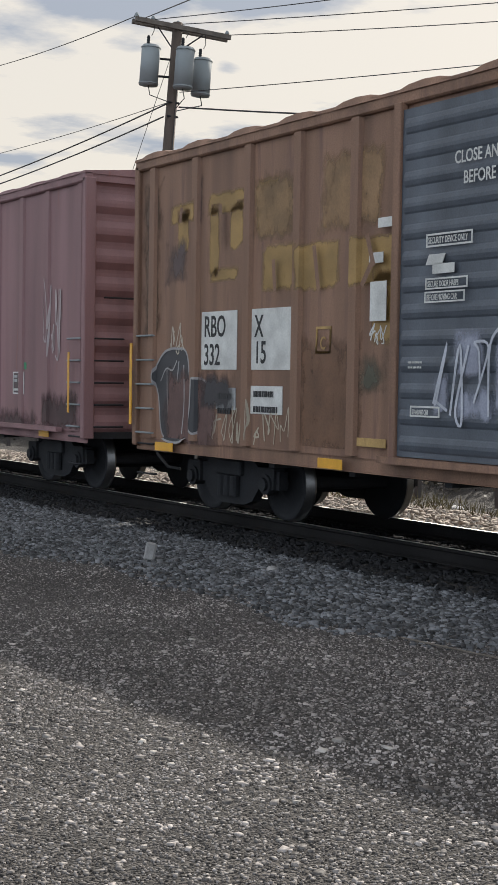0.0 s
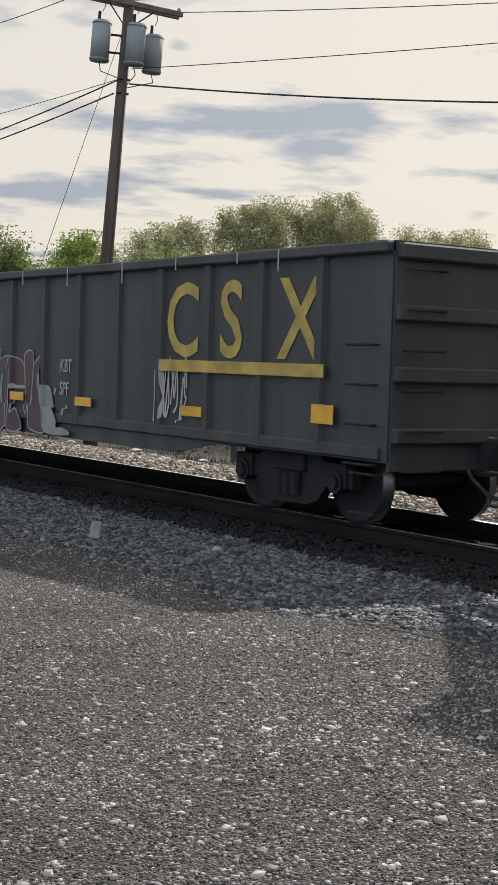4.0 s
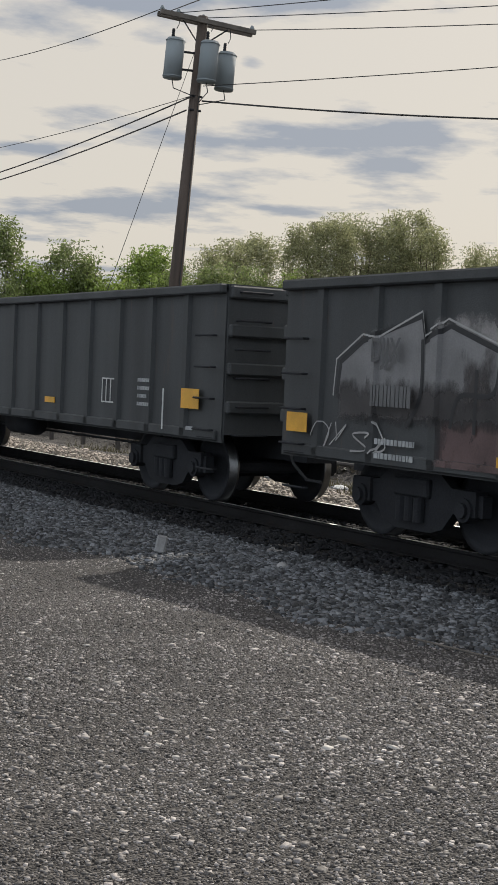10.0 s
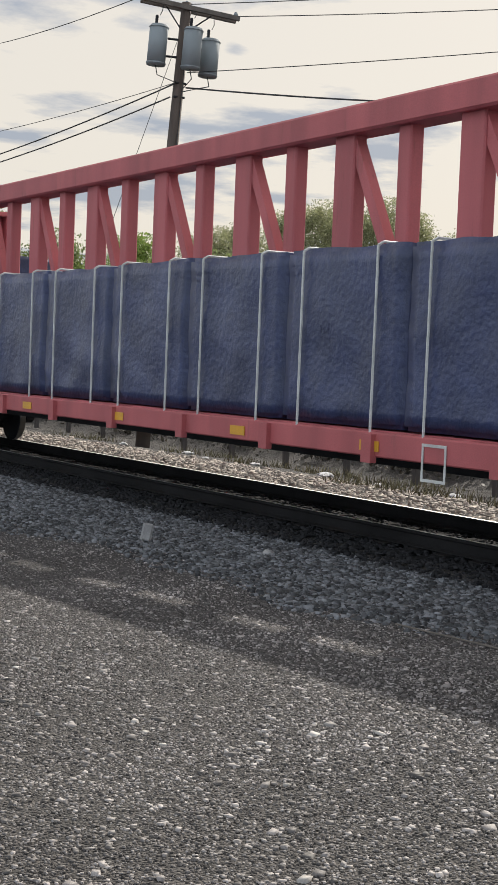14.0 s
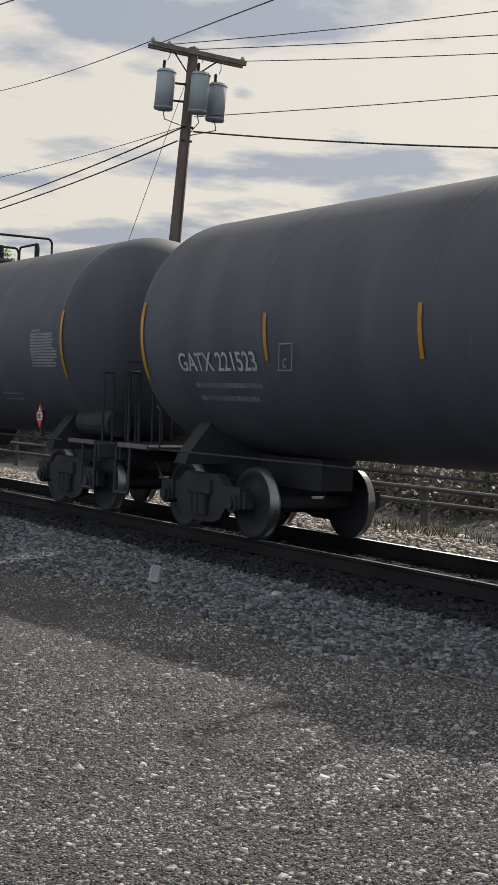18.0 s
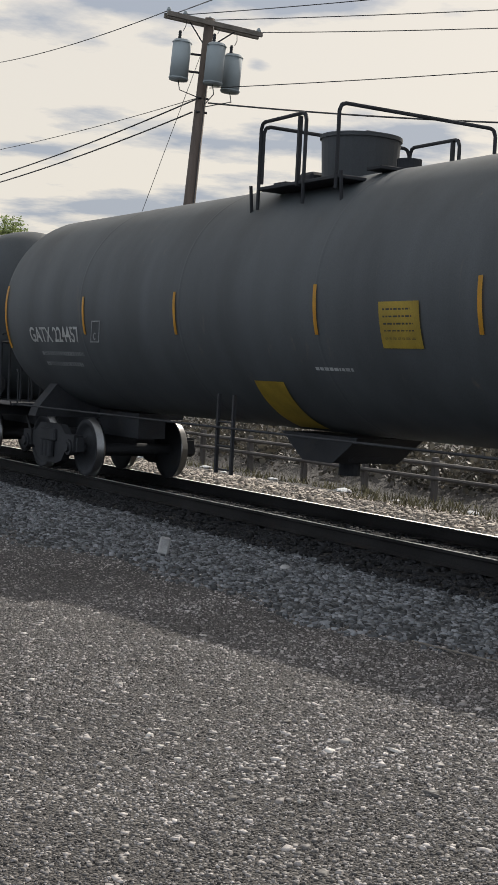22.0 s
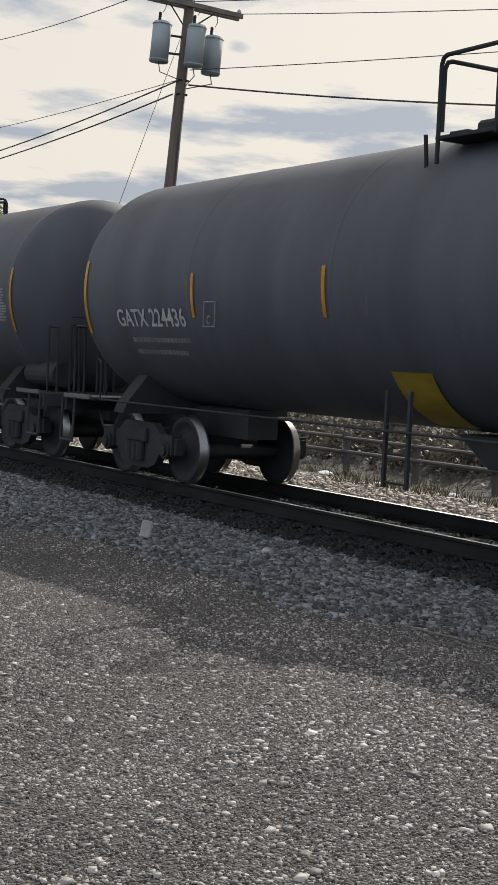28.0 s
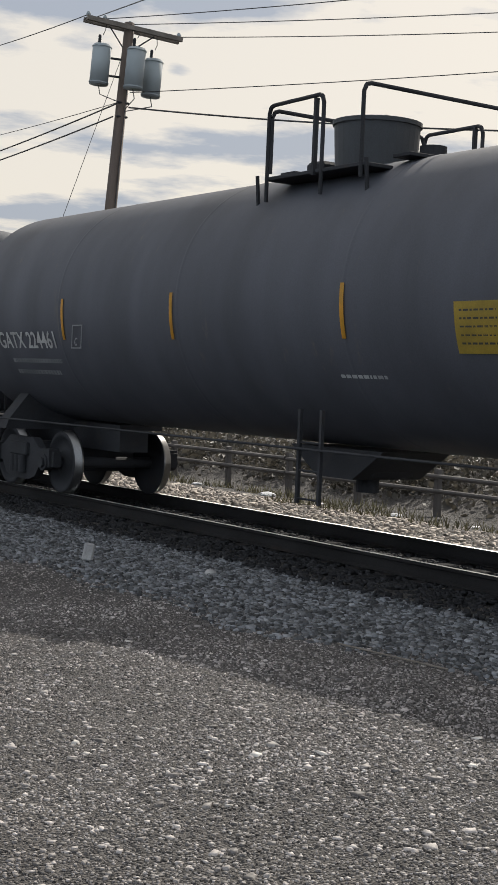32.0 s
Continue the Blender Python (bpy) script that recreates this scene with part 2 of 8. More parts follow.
M = {
    # tank shells: blacks lifted in the base colour to stand in for glare
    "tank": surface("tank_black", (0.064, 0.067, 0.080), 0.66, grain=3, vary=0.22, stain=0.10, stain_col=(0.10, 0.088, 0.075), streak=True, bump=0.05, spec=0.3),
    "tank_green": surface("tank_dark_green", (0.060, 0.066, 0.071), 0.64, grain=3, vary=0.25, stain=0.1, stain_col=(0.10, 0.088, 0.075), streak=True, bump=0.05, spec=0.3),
    "under": surface("undergear", (0.035, 0.036, 0.040), 0.8, vary=0.4, spec=0.2, stain=0.3, stain_col=(0.036, 0.032, 0.030)),
    "steel": surface("worn_steel", (0.92, 0.91, 0.89), 0.46, metal=1.0, vary=0.12, bump=0.03),
    "wheel_rim": surface("worn_wheel_rim", (0.20, 0.195, 0.19), 0.32, metal=0.9, vary=0.3, bump=0.03),
    # rail web and ties: colour also darkened for the shade under the cars
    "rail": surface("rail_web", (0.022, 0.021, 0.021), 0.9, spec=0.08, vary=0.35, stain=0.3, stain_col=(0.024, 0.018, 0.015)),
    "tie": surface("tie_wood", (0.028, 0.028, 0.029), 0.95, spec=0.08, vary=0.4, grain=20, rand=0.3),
    "yellow": surface("reflector_yellow", (0.74, 0.38, 0.028), 0.4, vary=0.18, grain=20, stain=0.12, stain_col=(0.28, 0.18, 0.05), bump=0.02),
    "white": surface("white_marking", (0.66, 0.66, 0.63), 0.6, vary=0.22, grain=20, bump=0.02),
    "grey_mark": surface("faded_marking", (0.40, 0.41, 0.41), 0.6, vary=0.3, grain=20, bump=0.02),
    "stencil": surface("dusty_white_stencil", (0.42, 0.42, 0.41), 0.65, vary=0.3, grain=20, stain=0.15, stain_col=(0.15, 0.15, 0.15), bump=0.02),
    "faint_mark": surface("faint_stencil", (0.19, 0.195, 0.20), 0.65, vary=0.3, grain=20, bump=0.02),
    "notice_yellow": surface("dull_notice_yellow", (0.54, 0.38, 0.055), 0.55, vary=0.2, grain=20, stain=0.12, stain_col=(0.25, 0.16, 0.05), bump=0.02),
    "ladder": surface("ladder_paint", (0.036, 0.040, 0.045), 0.7, vary=0.3, bump=0.03),
    "black": surface("black_paint", (0.02, 0.02, 0.022), 0.6, vary=0.3, bump=0.03),
    "red": surface("placard_red", (0.50, 0.05, 0.04), 0.5, vary=0.2, bump=0.02),
    "rbox": surface("oxide_yellow_brown", (0.29, 0.165, 0.108), 0.7, grain=5, vary=0.35, stain=0.42, stain_col=(0.17, 0.095, 0.07), streak=True),
    "rbox_yellow": surface("faded_yellow_paint", (0.46, 0.30, 0.11), 0.7, grain=8, vary=0.3, stain=0.25, stain_col=(0.16, 0.08, 0.045), streak=True),
    "door_blue": surface("dark_blue_door", (0.095, 0.110, 0.135), 0.55, grain=4, vary=0.3, stain=0.1, stain_col=(0.10, 0.085, 0.07), streak=True),
    "bkty": surface("faded_red_paint", (0.275, 0.155, 0.158), 0.65, grain=4, vary=0.25, stain=0.2, stain_col=(0.26, 0.115, 0.10), streak=True),
    "hopper": surface("black_hopper_paint", (0.066, 0.068, 0.069), 0.7, grain=4, vary=0.35, stain=0.18, stain_col=(0.066, 0.05, 0.043), streak=True),
    "hopper_end": surface("rusty_hopper_end", (0.074, 0.062, 0.059), 0.75, grain=5, vary=0.35, stain=0.3, stain_col=(0.055, 0.042, 0.038), streak=True),
    "csx": surface("dark_gondola_paint", (0.050, 0.053, 0.054), 0.65, grain=4, vary=0.3, stain=0.14, stain_col=(0.075, 0.055, 0.045), streak=True),
    "morx": surface("brown_gondola_paint", (0.125, 0.072, 0.062), 0.75, grain=5, vary=0.35, stain=0.25, stain_col=(0.07, 0.040, 0.032), streak=True),
    "brown": surface("rusted_gondola", (0.070, 0.050, 0.046), 0.8, grain=5, vary=0.4, stain=0.3, stain_col=(0.05, 0.034, 0.028), streak=True),
    "dowx": surface("light_grey_paint", (0.48, 0.485, 0.465), 0.5, grain=3, vary=0.10, stain=0.05, stain_col=(0.40, 0.37, 0.33), streak=True, bump=0.03),
    # hopper underbody: dirt plus the shade below the body, in one colour
    "dowx_shaded_dirt": surface("shaded_dirty_grey_paint", (0.055, 0.046, 0.041), 0.75, grain=4, vary=0.3, stain=0.3, stain_col=(0.07, 0.06, 0.05), streak=True),
    "cbeam": surface("salmon_red_paint", (0.48, 0.115, 0.12), 0.6, grain=4, vary=0.2, stain=0.16, stain_col=(0.22, 0.07, 0.06), streak=True),
    "wrap": surface("dark_blue_wrap", (0.042, 0.055, 0.13), 0.36, grain=10, vary=0.3, fine=14, bump=0.55),
    "wood_pole": surface("weathered_pole", (0.10, 0.075, 0.060), 0.85, grain=10, vary=0.35, streak=True),
    "arm_wood": surface("weathered_arm", (0.16, 0.14, 0.12), 0.9, grain=20, vary=0.3),
    "galv": surface("grey_transformer", (0.25, 0.28, 0.29), 0.8, vary=0.12, stain=0.06, stain_col=(0.2, 0.17, 0.14), bump=0.03),
    "wire": surface("black_cable", (0.03, 0.03, 0.03), 0.6, bump=0),
    "bark": surface("bark", (0.11, 0.085, 0.065), 0.95, grain=20, vary=0.35),
    "fence": surface("fence_rail", (0.10, 0.09, 0.085), 0.8, vary=0.3),
    "grating": surface("grey_steel_grating", (0.24, 0.245, 0.25), 0.7, vary=0.25),
    "grass": surface("dry_grass", (0.17, 0.15, 0.08), 0.9, vary=0.3, rand=0.4, island=True),
    "stone_grey": surface("pale_grey_block", (0.32, 0.315, 0.31), 0.85, grain=20, vary=0.3),
    "litter": surface("pale_litter", (0.62, 0.62, 0.62), 0.7, vary=0.2),
    "roof_far": surface("grey_sheet_roof", (0.33, 0.35, 0.38), 0.6, vary=0.12),
    "pebble": surface("lot_pebble", (0.222, 0.203, 0.194), 0.65, grain=5, vary=0.4, rand=0.6, skew=1.8, spec=0.4, island=True),
    "grit": surface("lot_grit", (0.168, 0.154, 0.147), 0.8, grain=5, vary=0.4, rand=0.7, skew=1.6, spec=0.25, island=True),
    "pale_pebble": surface("pale_lot_stone", (0.36, 0.34, 0.32), 0.75, grain=30, vary=0.3, rand=0.6, skew=1.0, spec=0.3, island=True),
    "ballast": surface("ballast_stone", (0.10, 0.104, 0.111), 0.7, grain=40, vary=0.3, rand=0.62, skew=1.7, spec=0.25, island=True),
    # bed stone: oil and the train's shade share this dark colour
    "oily_ballast": surface("oily_shaded_ballast_stone", (0.030, 0.030, 0.032), 0.9, spec=0.1, grain=40, vary=0.3, rand=0.4, island=True),
    # far stones: base colour raised to stand in for strong sun
    "far_ballast": surface("sunlit_brown_ballast_stone", (0.36, 0.315, 0.27), 0.85, grain=40, vary=0.3, rand=0.5, island=True),
}


def leaf_material(name, col):
    mt = bpy.data.materials.new(name)
    mt.use_nodes = True
    nt = mt.node_tree
    N, L = nt.nodes.new, nt.links.new
    b = nt.nodes["Principled BSDF"]
    b.inputs["Roughness"].default_value = 0.55
    g = N("ShaderNodeNewGeometry")
    hs = N("ShaderNodeHueSaturation")
    mr = N("ShaderNodeMapRange")
    mr.inputs["To Min"].default_value, mr.inputs["To Max"].default_value = 0.55, 1.5
    L(g.outputs["Random Per Island"], mr.inputs["Value"])
    L(mr.outputs[0], hs.inputs["Value"])
    hs.inputs["Color"].default_value = (*col, 1)
    L(hs.outputs[0], b.inputs["Base Color"])
    tr = N("ShaderNodeBsdfTranslucent")
    L(hs.outputs[0], tr.inputs[0])
    mx = N("ShaderNodeMixShader")
    mx.inputs[0].default_value = 0.45
    L(b.outputs[0], mx.inputs[1])
    L(tr.outputs[0], mx.inputs[2])
    L(mx.outputs[0], nt.nodes["Material Output"].inputs[0])
    return mt


def haze_material(name, col, dens=0.0):
    """Spray mist: paint that thins out to nothing towards the rim of its patch, in blotches."""
    mt = surface(name, col, 0.65, grain=14, vary=0.3, bump=0.02)
    nt = mt.node_tree
    N, L = nt.nodes.new, nt.links.new
    b = nt.nodes["Principled BSDF"]
    at = N("ShaderNodeAttribute")
    at.attribute_name = "fade"
    tc = N("ShaderNodeTexCoord")
    n = N("ShaderNodeTexNoise")
    n.inputs["Scale"].default_value, n.inputs["Detail"].default_value = 5.0, 9
    a = N("ShaderNodeMath")
    a.operation = "ADD"
    n.inputs["Roughness"].default_value = 0.65
    mp = N("ShaderNodeMapping")
    mp.inputs["Scale"].default_value = (1.0, 1.0, 0.45)
    L(tc.outputs["Object"], mp.inputs[0])
    L(mp.outputs[0], n.inputs["Vector"])
    body = N("ShaderNodeMath")
    body.operation = "MULTIPLY"
    body.inputs[1].default_value = 1.8
    L(at.outputs["Fac"], body.inputs[0])
    rough = N("ShaderNodeMapRange")
    rough.clamp = False
    rough.inputs["To Min"].default_value, rough.inputs["To Max"].default_value = -1.0, 1.0
    L(n.outputs["Fac"], rough.inputs["Value"])
    L(body.outputs[0], a.inputs[0])
    L(rough.outputs[0], a.inputs[1])
    r = N("ShaderNodeMapRange")
    r.inputs["From Min"].default_value, r.inputs["From Max"].default_value = 0.26 - 0.6 * dens, 0.92 - 0.6 * dens
    r.inputs["To Max"].default_value = 0.88
    L(a.outputs[0], r.inputs["Value"])
    L(r.outputs[0], b.inputs["Alpha"])
    return mt


LEAF_A = leaf_material("leaf_green", (0.20, 0.27, 0.06))
# far poplars: olive made paler so the colour carries their haze
LEAF_B = leaf_material("leaf_hazy_olive", (0.30, 0.305, 0.16))
LEAF_C = leaf_material("leaf_dark", (0.18, 0.22, 0.08))
LEAF_D = leaf_material("leaf_dry", (0.062, 0.056, 0.045))


def ground_material():
    mt = surface("gravel_lot", (0.072, 0.065, 0.061), 0.9, grain=1.8, vary=0.3, fine=60, stain=0.14, stain_col=(0.10, 0.092, 0.088), bump=0.9)
    nt = mt.node_tree
    N, L = nt.nodes.new, nt.links.new
    b = nt.nodes["Principled BSDF"]
    old = b.inputs["Base Color"].links[0].from_socket
    tc = N("ShaderNodeTexCoord")
    vo = N("ShaderNodeTexVoronoi")
    vo.inputs["Scale"].default_value = 80.0
    L(tc.outputs["Object"], vo.inputs["Vector"])
    sp = N("ShaderNodeSeparateColor")
    L(vo.outputs["Color"], sp.inputs[0])
    rp = N("ShaderNodeValToRGB")
    rp.color_ramp.elements[0].position, rp.color_ramp.elements[0].color = 0.25, (0.45, 0.45, 0.46, 1)
    rp.color_ramp.elements[1].position, rp.color_ramp.elements[1].color = 1.0, (1.7, 1.68, 1.64, 1)
    L(sp.outputs[0], rp.inputs[0])
    mx = N("ShaderNodeMix")
    mx.data_type, mx.blend_type = "RGBA", "MULTIPLY"
    mx.inputs["Factor"].default_value = 1.0
    L(old, mx.inputs["A"])
    L(rp.outputs[0], mx.inputs["B"])
    L(mx.outputs["Result"], b.inputs["Base Color"])
    bp = N("ShaderNodeBump")
    bp.inputs["Strength"].default_value, bp.inputs["Distance"].default_value = 1.0, 0.02
    L(vo.outputs["Distance"], bp.inputs["Height"])
    bp.invert = True
    L(bp.outputs[0], b.inputs["Normal"])
    return mt


M["ground"] = ground_material()

# ---- mesh tools ----
def part(name, bm, material, parent=None, label="", smooth=False):
    """Link a bmesh (or a ready mesh) as one object under a thing or part."""
    if isinstance(bm, bmesh.types.BMesh):
        me = bpy.data.meshes.new(name)
        if smooth:
            for f in bm.faces:
                f.smooth = True
        bm.to_mesh(me)
        bm.free()
        for mt in (material if isinstance(material, (list, tuple)) else [material]):
            me.materials.append(mt)
    else:
        me = bm
    ob = new(name, me)
    if parent is not None:
        ob.parent = parent
    return tagged(ob, label)


SHARED = {}


def shared(key, name, make, material, parent, label="", smooth=False, at=None):
    """As part(), on a mesh that alike pieces share."""
    if key not in SHARED:
        ob = part(name, make(), material, parent, label, smooth)
        SHARED[key] = ob.data
    else:
        ob = part(name, SHARED[key], material, parent, label)
    if at is not None:
        ob.matrix_basis = at
    return ob


def box(bm, x0, x1, y0, y1, z0, z1, bevel=0.0, mat=0):
    m = Matrix.LocRotScale(((x0 + x1) / 2, (y0 + y1) / 2, (z0 + z1) / 2), None, (abs(x1 - x0), abs(y1 - y0), abs(z1 - z0)))
    r = bmesh.ops.create_cube(bm, size=1.0, matrix=m)
    if bevel:
        es = list({e for v in r["verts"] for e in v.link_edges})
        bmesh.ops.bevel(bm, geom=es, offset=bevel, segments=1, affect="EDGES")
    return bm


def one_box(*a, **k):
    return box(bmesh.new(), *a, **k)


def rod(bm, p, q, r, seg=8, r2=None, caps=True):
    p, q = Vector(p), Vector(q)
    d = q - p
    m = Matrix.Translation((p + q) / 2) @ d.to_track_quat("Z", "Y").to_matrix().to_4x4()
    bmesh.ops.create_cone(bm, cap_ends=caps, segments=seg, radius1=r, radius2=r if r2 is None else r2, depth=d.length, matrix=m)
    return bm


def path_rod(bm, pts, r, seg=6):
    for a, b in zip(pts, pts[1:]):
        rod(bm, a, b, r, seg)
    return bm


def prism(bm, prof, x0, x1, axis="x", cap=True):
    """Extrude a closed outline of (a, b) pairs from x0 to x1 along an axis."""
    def P(u, a, b):
        return (u, a, b) if axis == "x" else ((a, u, b) if axis == "y" else (a, b, u))
    v0 = [bm.verts.new(P(x0, a, b)) for a, b in prof]
    v1 = [bm.verts.new(P(x1, a, b)) for a, b in prof]
    n = len(prof)
    for i in range(n):
        bm.faces.new((v0[i], v0[(i + 1) % n], v1[(i + 1) % n], v1[i]))
    if cap:
        bm.faces.new(v0[::-1])
        bm.faces.new(v1)
    bmesh.ops.recalc_face_normals(bm, faces=bm.faces[:])
    return bm


def lathe_x(bm, prof, seg=48, cy=0.0, cz=0.0):
    """Turn (x, r) pairs round the axis y = cy, z = cz."""
    rings = []
    for x, r in prof:
        rings.append([bm.verts.new((x, cy + r * math.sin(2 * math.pi * i / seg), cz + r * math.cos(2 * math.pi * i / seg))) for i in range(seg)])
    for a, b in zip(rings, rings[1:]):
        for i in range(seg):
            bm.faces.new((a[i], a[(i + 1) % seg], b[(i + 1) % seg], b[i]))
    bm.faces.new(rings[0])
    bm.faces.new(rings[-1][::-1])
    bmesh.ops.recalc_face_normals(bm, faces=bm.faces[:])
    return bm


def words(body, size, m, material, parent, name="lettering", label="", sx=0.82, align="LEFT"):
    """Lettering on a plane: m puts the text's x, y plane in the parent's space."""
    cu = bpy.data.curves.new(name, "FONT")
    cu.body, cu.size, cu.extrude, cu.align_x = body, size, 0.0015, align
    cu.resolution_u = 3
    cu.offset = size * 0.012
    cu.materials.append(material)
    ob = new(name, cu)
    ob.parent = parent
    ob.matrix_basis = m @ Matrix.Diagonal((sx, 1, 1, 1))
    return tagged(ob, label)


def near_plane(x, y, z):
    """A plane on the side that faces the lot: text runs along +x, up is +z."""
    return Matrix.Translation((x, y, z)) @ Euler((radians(90), 0, 0)).to_matrix().to_4x4()


def front_plane(x, y, z):
    """A plane that faces +x: text runs along +y."""
    return Matrix.Translation((x, y, z)) @ Euler((radians(90), 0, radians(90))).to_matrix().to_4x4()

# ---- ground, track, pole, fence, trees ----
def ground_z(x, y):
    """Height of the lot: it falls gently along the track and meets the ballast at tie level."""
    y /= 1.0628
    lot = 0.02 + 0.033 * (max(-19.0, min(x, 2.0)) + 5.0)
    t = min(1.0, max(0.0, (y - 4.6) / 3.2))
    t = t * t * (3 - 2 * t)
    z = lot * (1 - t) - 0.235 * t
    if y > 12.2:
        f = min(1.0, (y - 12.2) / 5.5)
        z = -0.235 - 0.42 * f * f * (3 - 2 * f)
        if y > 17.8:
            z += 0.9 * min(1.0, (y - 17.8) / 3.5)
    return z + 0.02 * noise.noise((x * 0.5, y * 0.5, 3.0))


def make_ground():
    bm = bmesh.new()
    xs = [-600, -400, -250, -150, -100, -70, -50, -40] + [-34 + 0.5 * i for i in range(85)] + [12, 16, 24, 40, 80, 150, 300, 500]
    ys = [-300, -120, -50, -20, -8, -4, -2] + [-1 + 0.4 * i for i in range(52)] + [21, 23, 26, 32, 45, 70, 110, 180, 320, 600]
    grid = [[bm.verts.new((x, y, ground_z(x, y))) for y in ys] for x in xs]
    for i in range(len(xs) - 1):
        for j in range(len(ys) - 1):
            bm.faces.new((grid[i][j], grid[i + 1][j], grid[i + 1][j + 1], grid[i][j + 1]))
    g = part("ground", bm, M["ground"], smooth=True)
    return tagged(g, "dusty grey-brown gravel lot beside the track", "ground", kind="structure")


make_ground()


def stones(name, count, region, size, material, label, flat=0.55, keep=None, sink=0.25, tiny=False, lift=0.0, power=2.6, tip=0.4):
    """Loose stones scattered over the ground, joined into one mesh."""
    bm = bmesh.new()
    if tiny:
        # a broken chip: a box without its underside
        bmesh.ops.create_cube(bm, size=1.5)
        bmesh.ops.delete(bm, geom=[f for f in bm.faces if f.normal.z < -0.5], context="FACES_ONLY")
        bmesh.ops.triangulate(bm, faces=bm.faces[:])
        bm.verts.ensure_lookup_table()
        bm.verts.index_update()
    else:
        bmesh.ops.create_icosphere(bm, subdivisions=1, radius=1.0)
    bv = np.array([v.co[:] for v in bm.verts])
    bf = np.array([[v.index for v in f.verts] for f in bm.faces])
    bm.free()
    rng = np.random.default_rng(len(name) * 7 + count)
    x0, x1, y0, y1 = region
    px, py = rng.uniform(x0, x1, count), rng.uniform(y0, y1, count)
    if keep is not None:
        ok = np.array([keep(a, b, c) for a, b, c in zip(px, py, rng.random(count))])
        px, py = px[ok], py[ok]
    n = len(px)
    pz = np.array([ground_z(a, b) for a, b in zip(px, py)]) + lift
    r = size[0] + (size[1] - size[0]) * rng.random(n) ** power
    sc = np.stack([r * rng.uniform(0.75, 1.35, n), r * rng.uniform(0.7, 1.2, n), r * rng.uniform(0.35, 0.95, n) * flat * 1.5], 1)
    V = bv[None] * (1 + rng.uniform(-0.34, 0.34, (n, len(bv), 1 if not tiny else 3)))
    V = V * sc[:, None, :]
    a, tilt = rng.uniform(0, 6.283, n), rng.uniform(-tip, tip, n)
    ca, sa, ct, st = np.cos(a), np.sin(a), np.cos(tilt), np.sin(tilt)
    x, y, z = V[..., 0], V[..., 1], V[..., 2]
    y, z = y * ct[:, None] - z * st[:, None], y * st[:, None] + z * ct[:, None]
    x, y = x * ca[:, None] - y * sa[:, None], x * sa[:, None] + y * ca[:, None]
    V = np.stack([x + px[:, None], y + py[:, None], z + (pz + sc[:, 2] * (0.5 - sink))[:, None]], 2).reshape(-1, 3)
    F = (bf[None] + (np.arange(n) * len(bv))[:, None, None]).reshape(-1, 3)
    me = bpy.data.meshes.new(name)
    me.vertices.add(len(V))
    me.vertices.foreach_set("co", V.astype(np.float32).ravel())
    me.loops.add(len(F) * 3)
    me.loops.foreach_set("vertex_index", F.astype(np.int32).ravel())
    me.polygons.add(len(F))
    me.polygons.foreach_set("loop_start", np.arange(0, len(F) * 3, 3, dtype=np.int32))
    me.update(calc_edges=True)
    me.materials.append(material)
    return tagged(new(name, me), label, "gravel", kind="stuff")


def lot_keep(x, y, q):
    # only the wedge that the view sweeps over, thinner with distance
    yaw = math.degrees(math.atan2(-x, y))
    d = math.hypot(x, y)
    return 43 < yaw < 72 and d > 3.6 and q < min(1.0, (7.5 / d) ** 2) and y < 7.0 + 0.5 * noise.noise((x * 0.6, y * 0.6, 0))


stones("lot_grit", 300000, (-20, -2.5, 0.9, 7.3), (0.003, 0.0075), M["grit"], "fine grey and tan grit pressed into the lot", keep=lot_keep, tiny=True, flat=0.7, sink=0.1, power=1.4, tip=0.3)
stones("lot_pebbles", 56000, (-22, -2.5, 0.8, 7.6), (0.006, 0.0145), M["pebble"], "angular grey and tan gravel pressed into the lot", keep=lot_keep, flat=0.45, tiny=True, sink=0.1, power=2.4, tip=0.28)
stones("lot_cobbles", 2600, (-22, -2.5, 0.8, 7.6), (0.013, 0.027), M["pebble"], "coarser broken stones lying loose on the lot", keep=lot_keep, flat=0.36, tiny=True, sink=0.1, power=2.2, tip=0.25)
stones("lot_stones", 420, (-22, -2.5, 0.8, 7.4), (0.012, 0.028), M["pale_pebble"], "larger flat pale stones lying on the lot", flat=0.42, tiny=True, keep=lot_keep, power=3.0, tip=0.25)
stones("near_ballast", 125000, (-31, -4.0, 5.75, 8.70), (0.010, 0.030), M["ballast"], "blue-grey crushed stone ballast along the track", tiny=True, flat=0.75, power=1.5, tip=0.55,
       keep=lambda x, y, q: y > 6.15 + 0.45 * noise.noise((x * 0.5, 7.0, 0)) + 1.2 * q and 40 < math.degrees(math.atan2(-x, y)) < 75)
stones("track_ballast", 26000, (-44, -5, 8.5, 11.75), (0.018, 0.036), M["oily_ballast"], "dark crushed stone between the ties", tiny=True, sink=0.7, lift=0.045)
stones("far_ballast", 16000, (-52, -8, 11.65, 15.5), (0.026, 0.055), M["far_ballast"], "brown and grey stones beyond the track, brightened for sun", tiny=True,
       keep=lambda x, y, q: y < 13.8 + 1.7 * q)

# the track
track = tagged(new("track"), "single railway track on wooden ties", "track", kind="structure")
RAIL_PROF = [(-0.068, -0.171), (0.068, -0.171), (0.068, -0.160), (0.012, -0.140), (0.010, -0.045), (0.036, -0.032), (0.036, -0.006), (0.030, 0.0),
             (-0.030, 0.0), (-0.036, -0.006), (-0.036, -0.032), (-0.010, -0.045), (-0.012, -0.140), (-0.068, -0.160)]
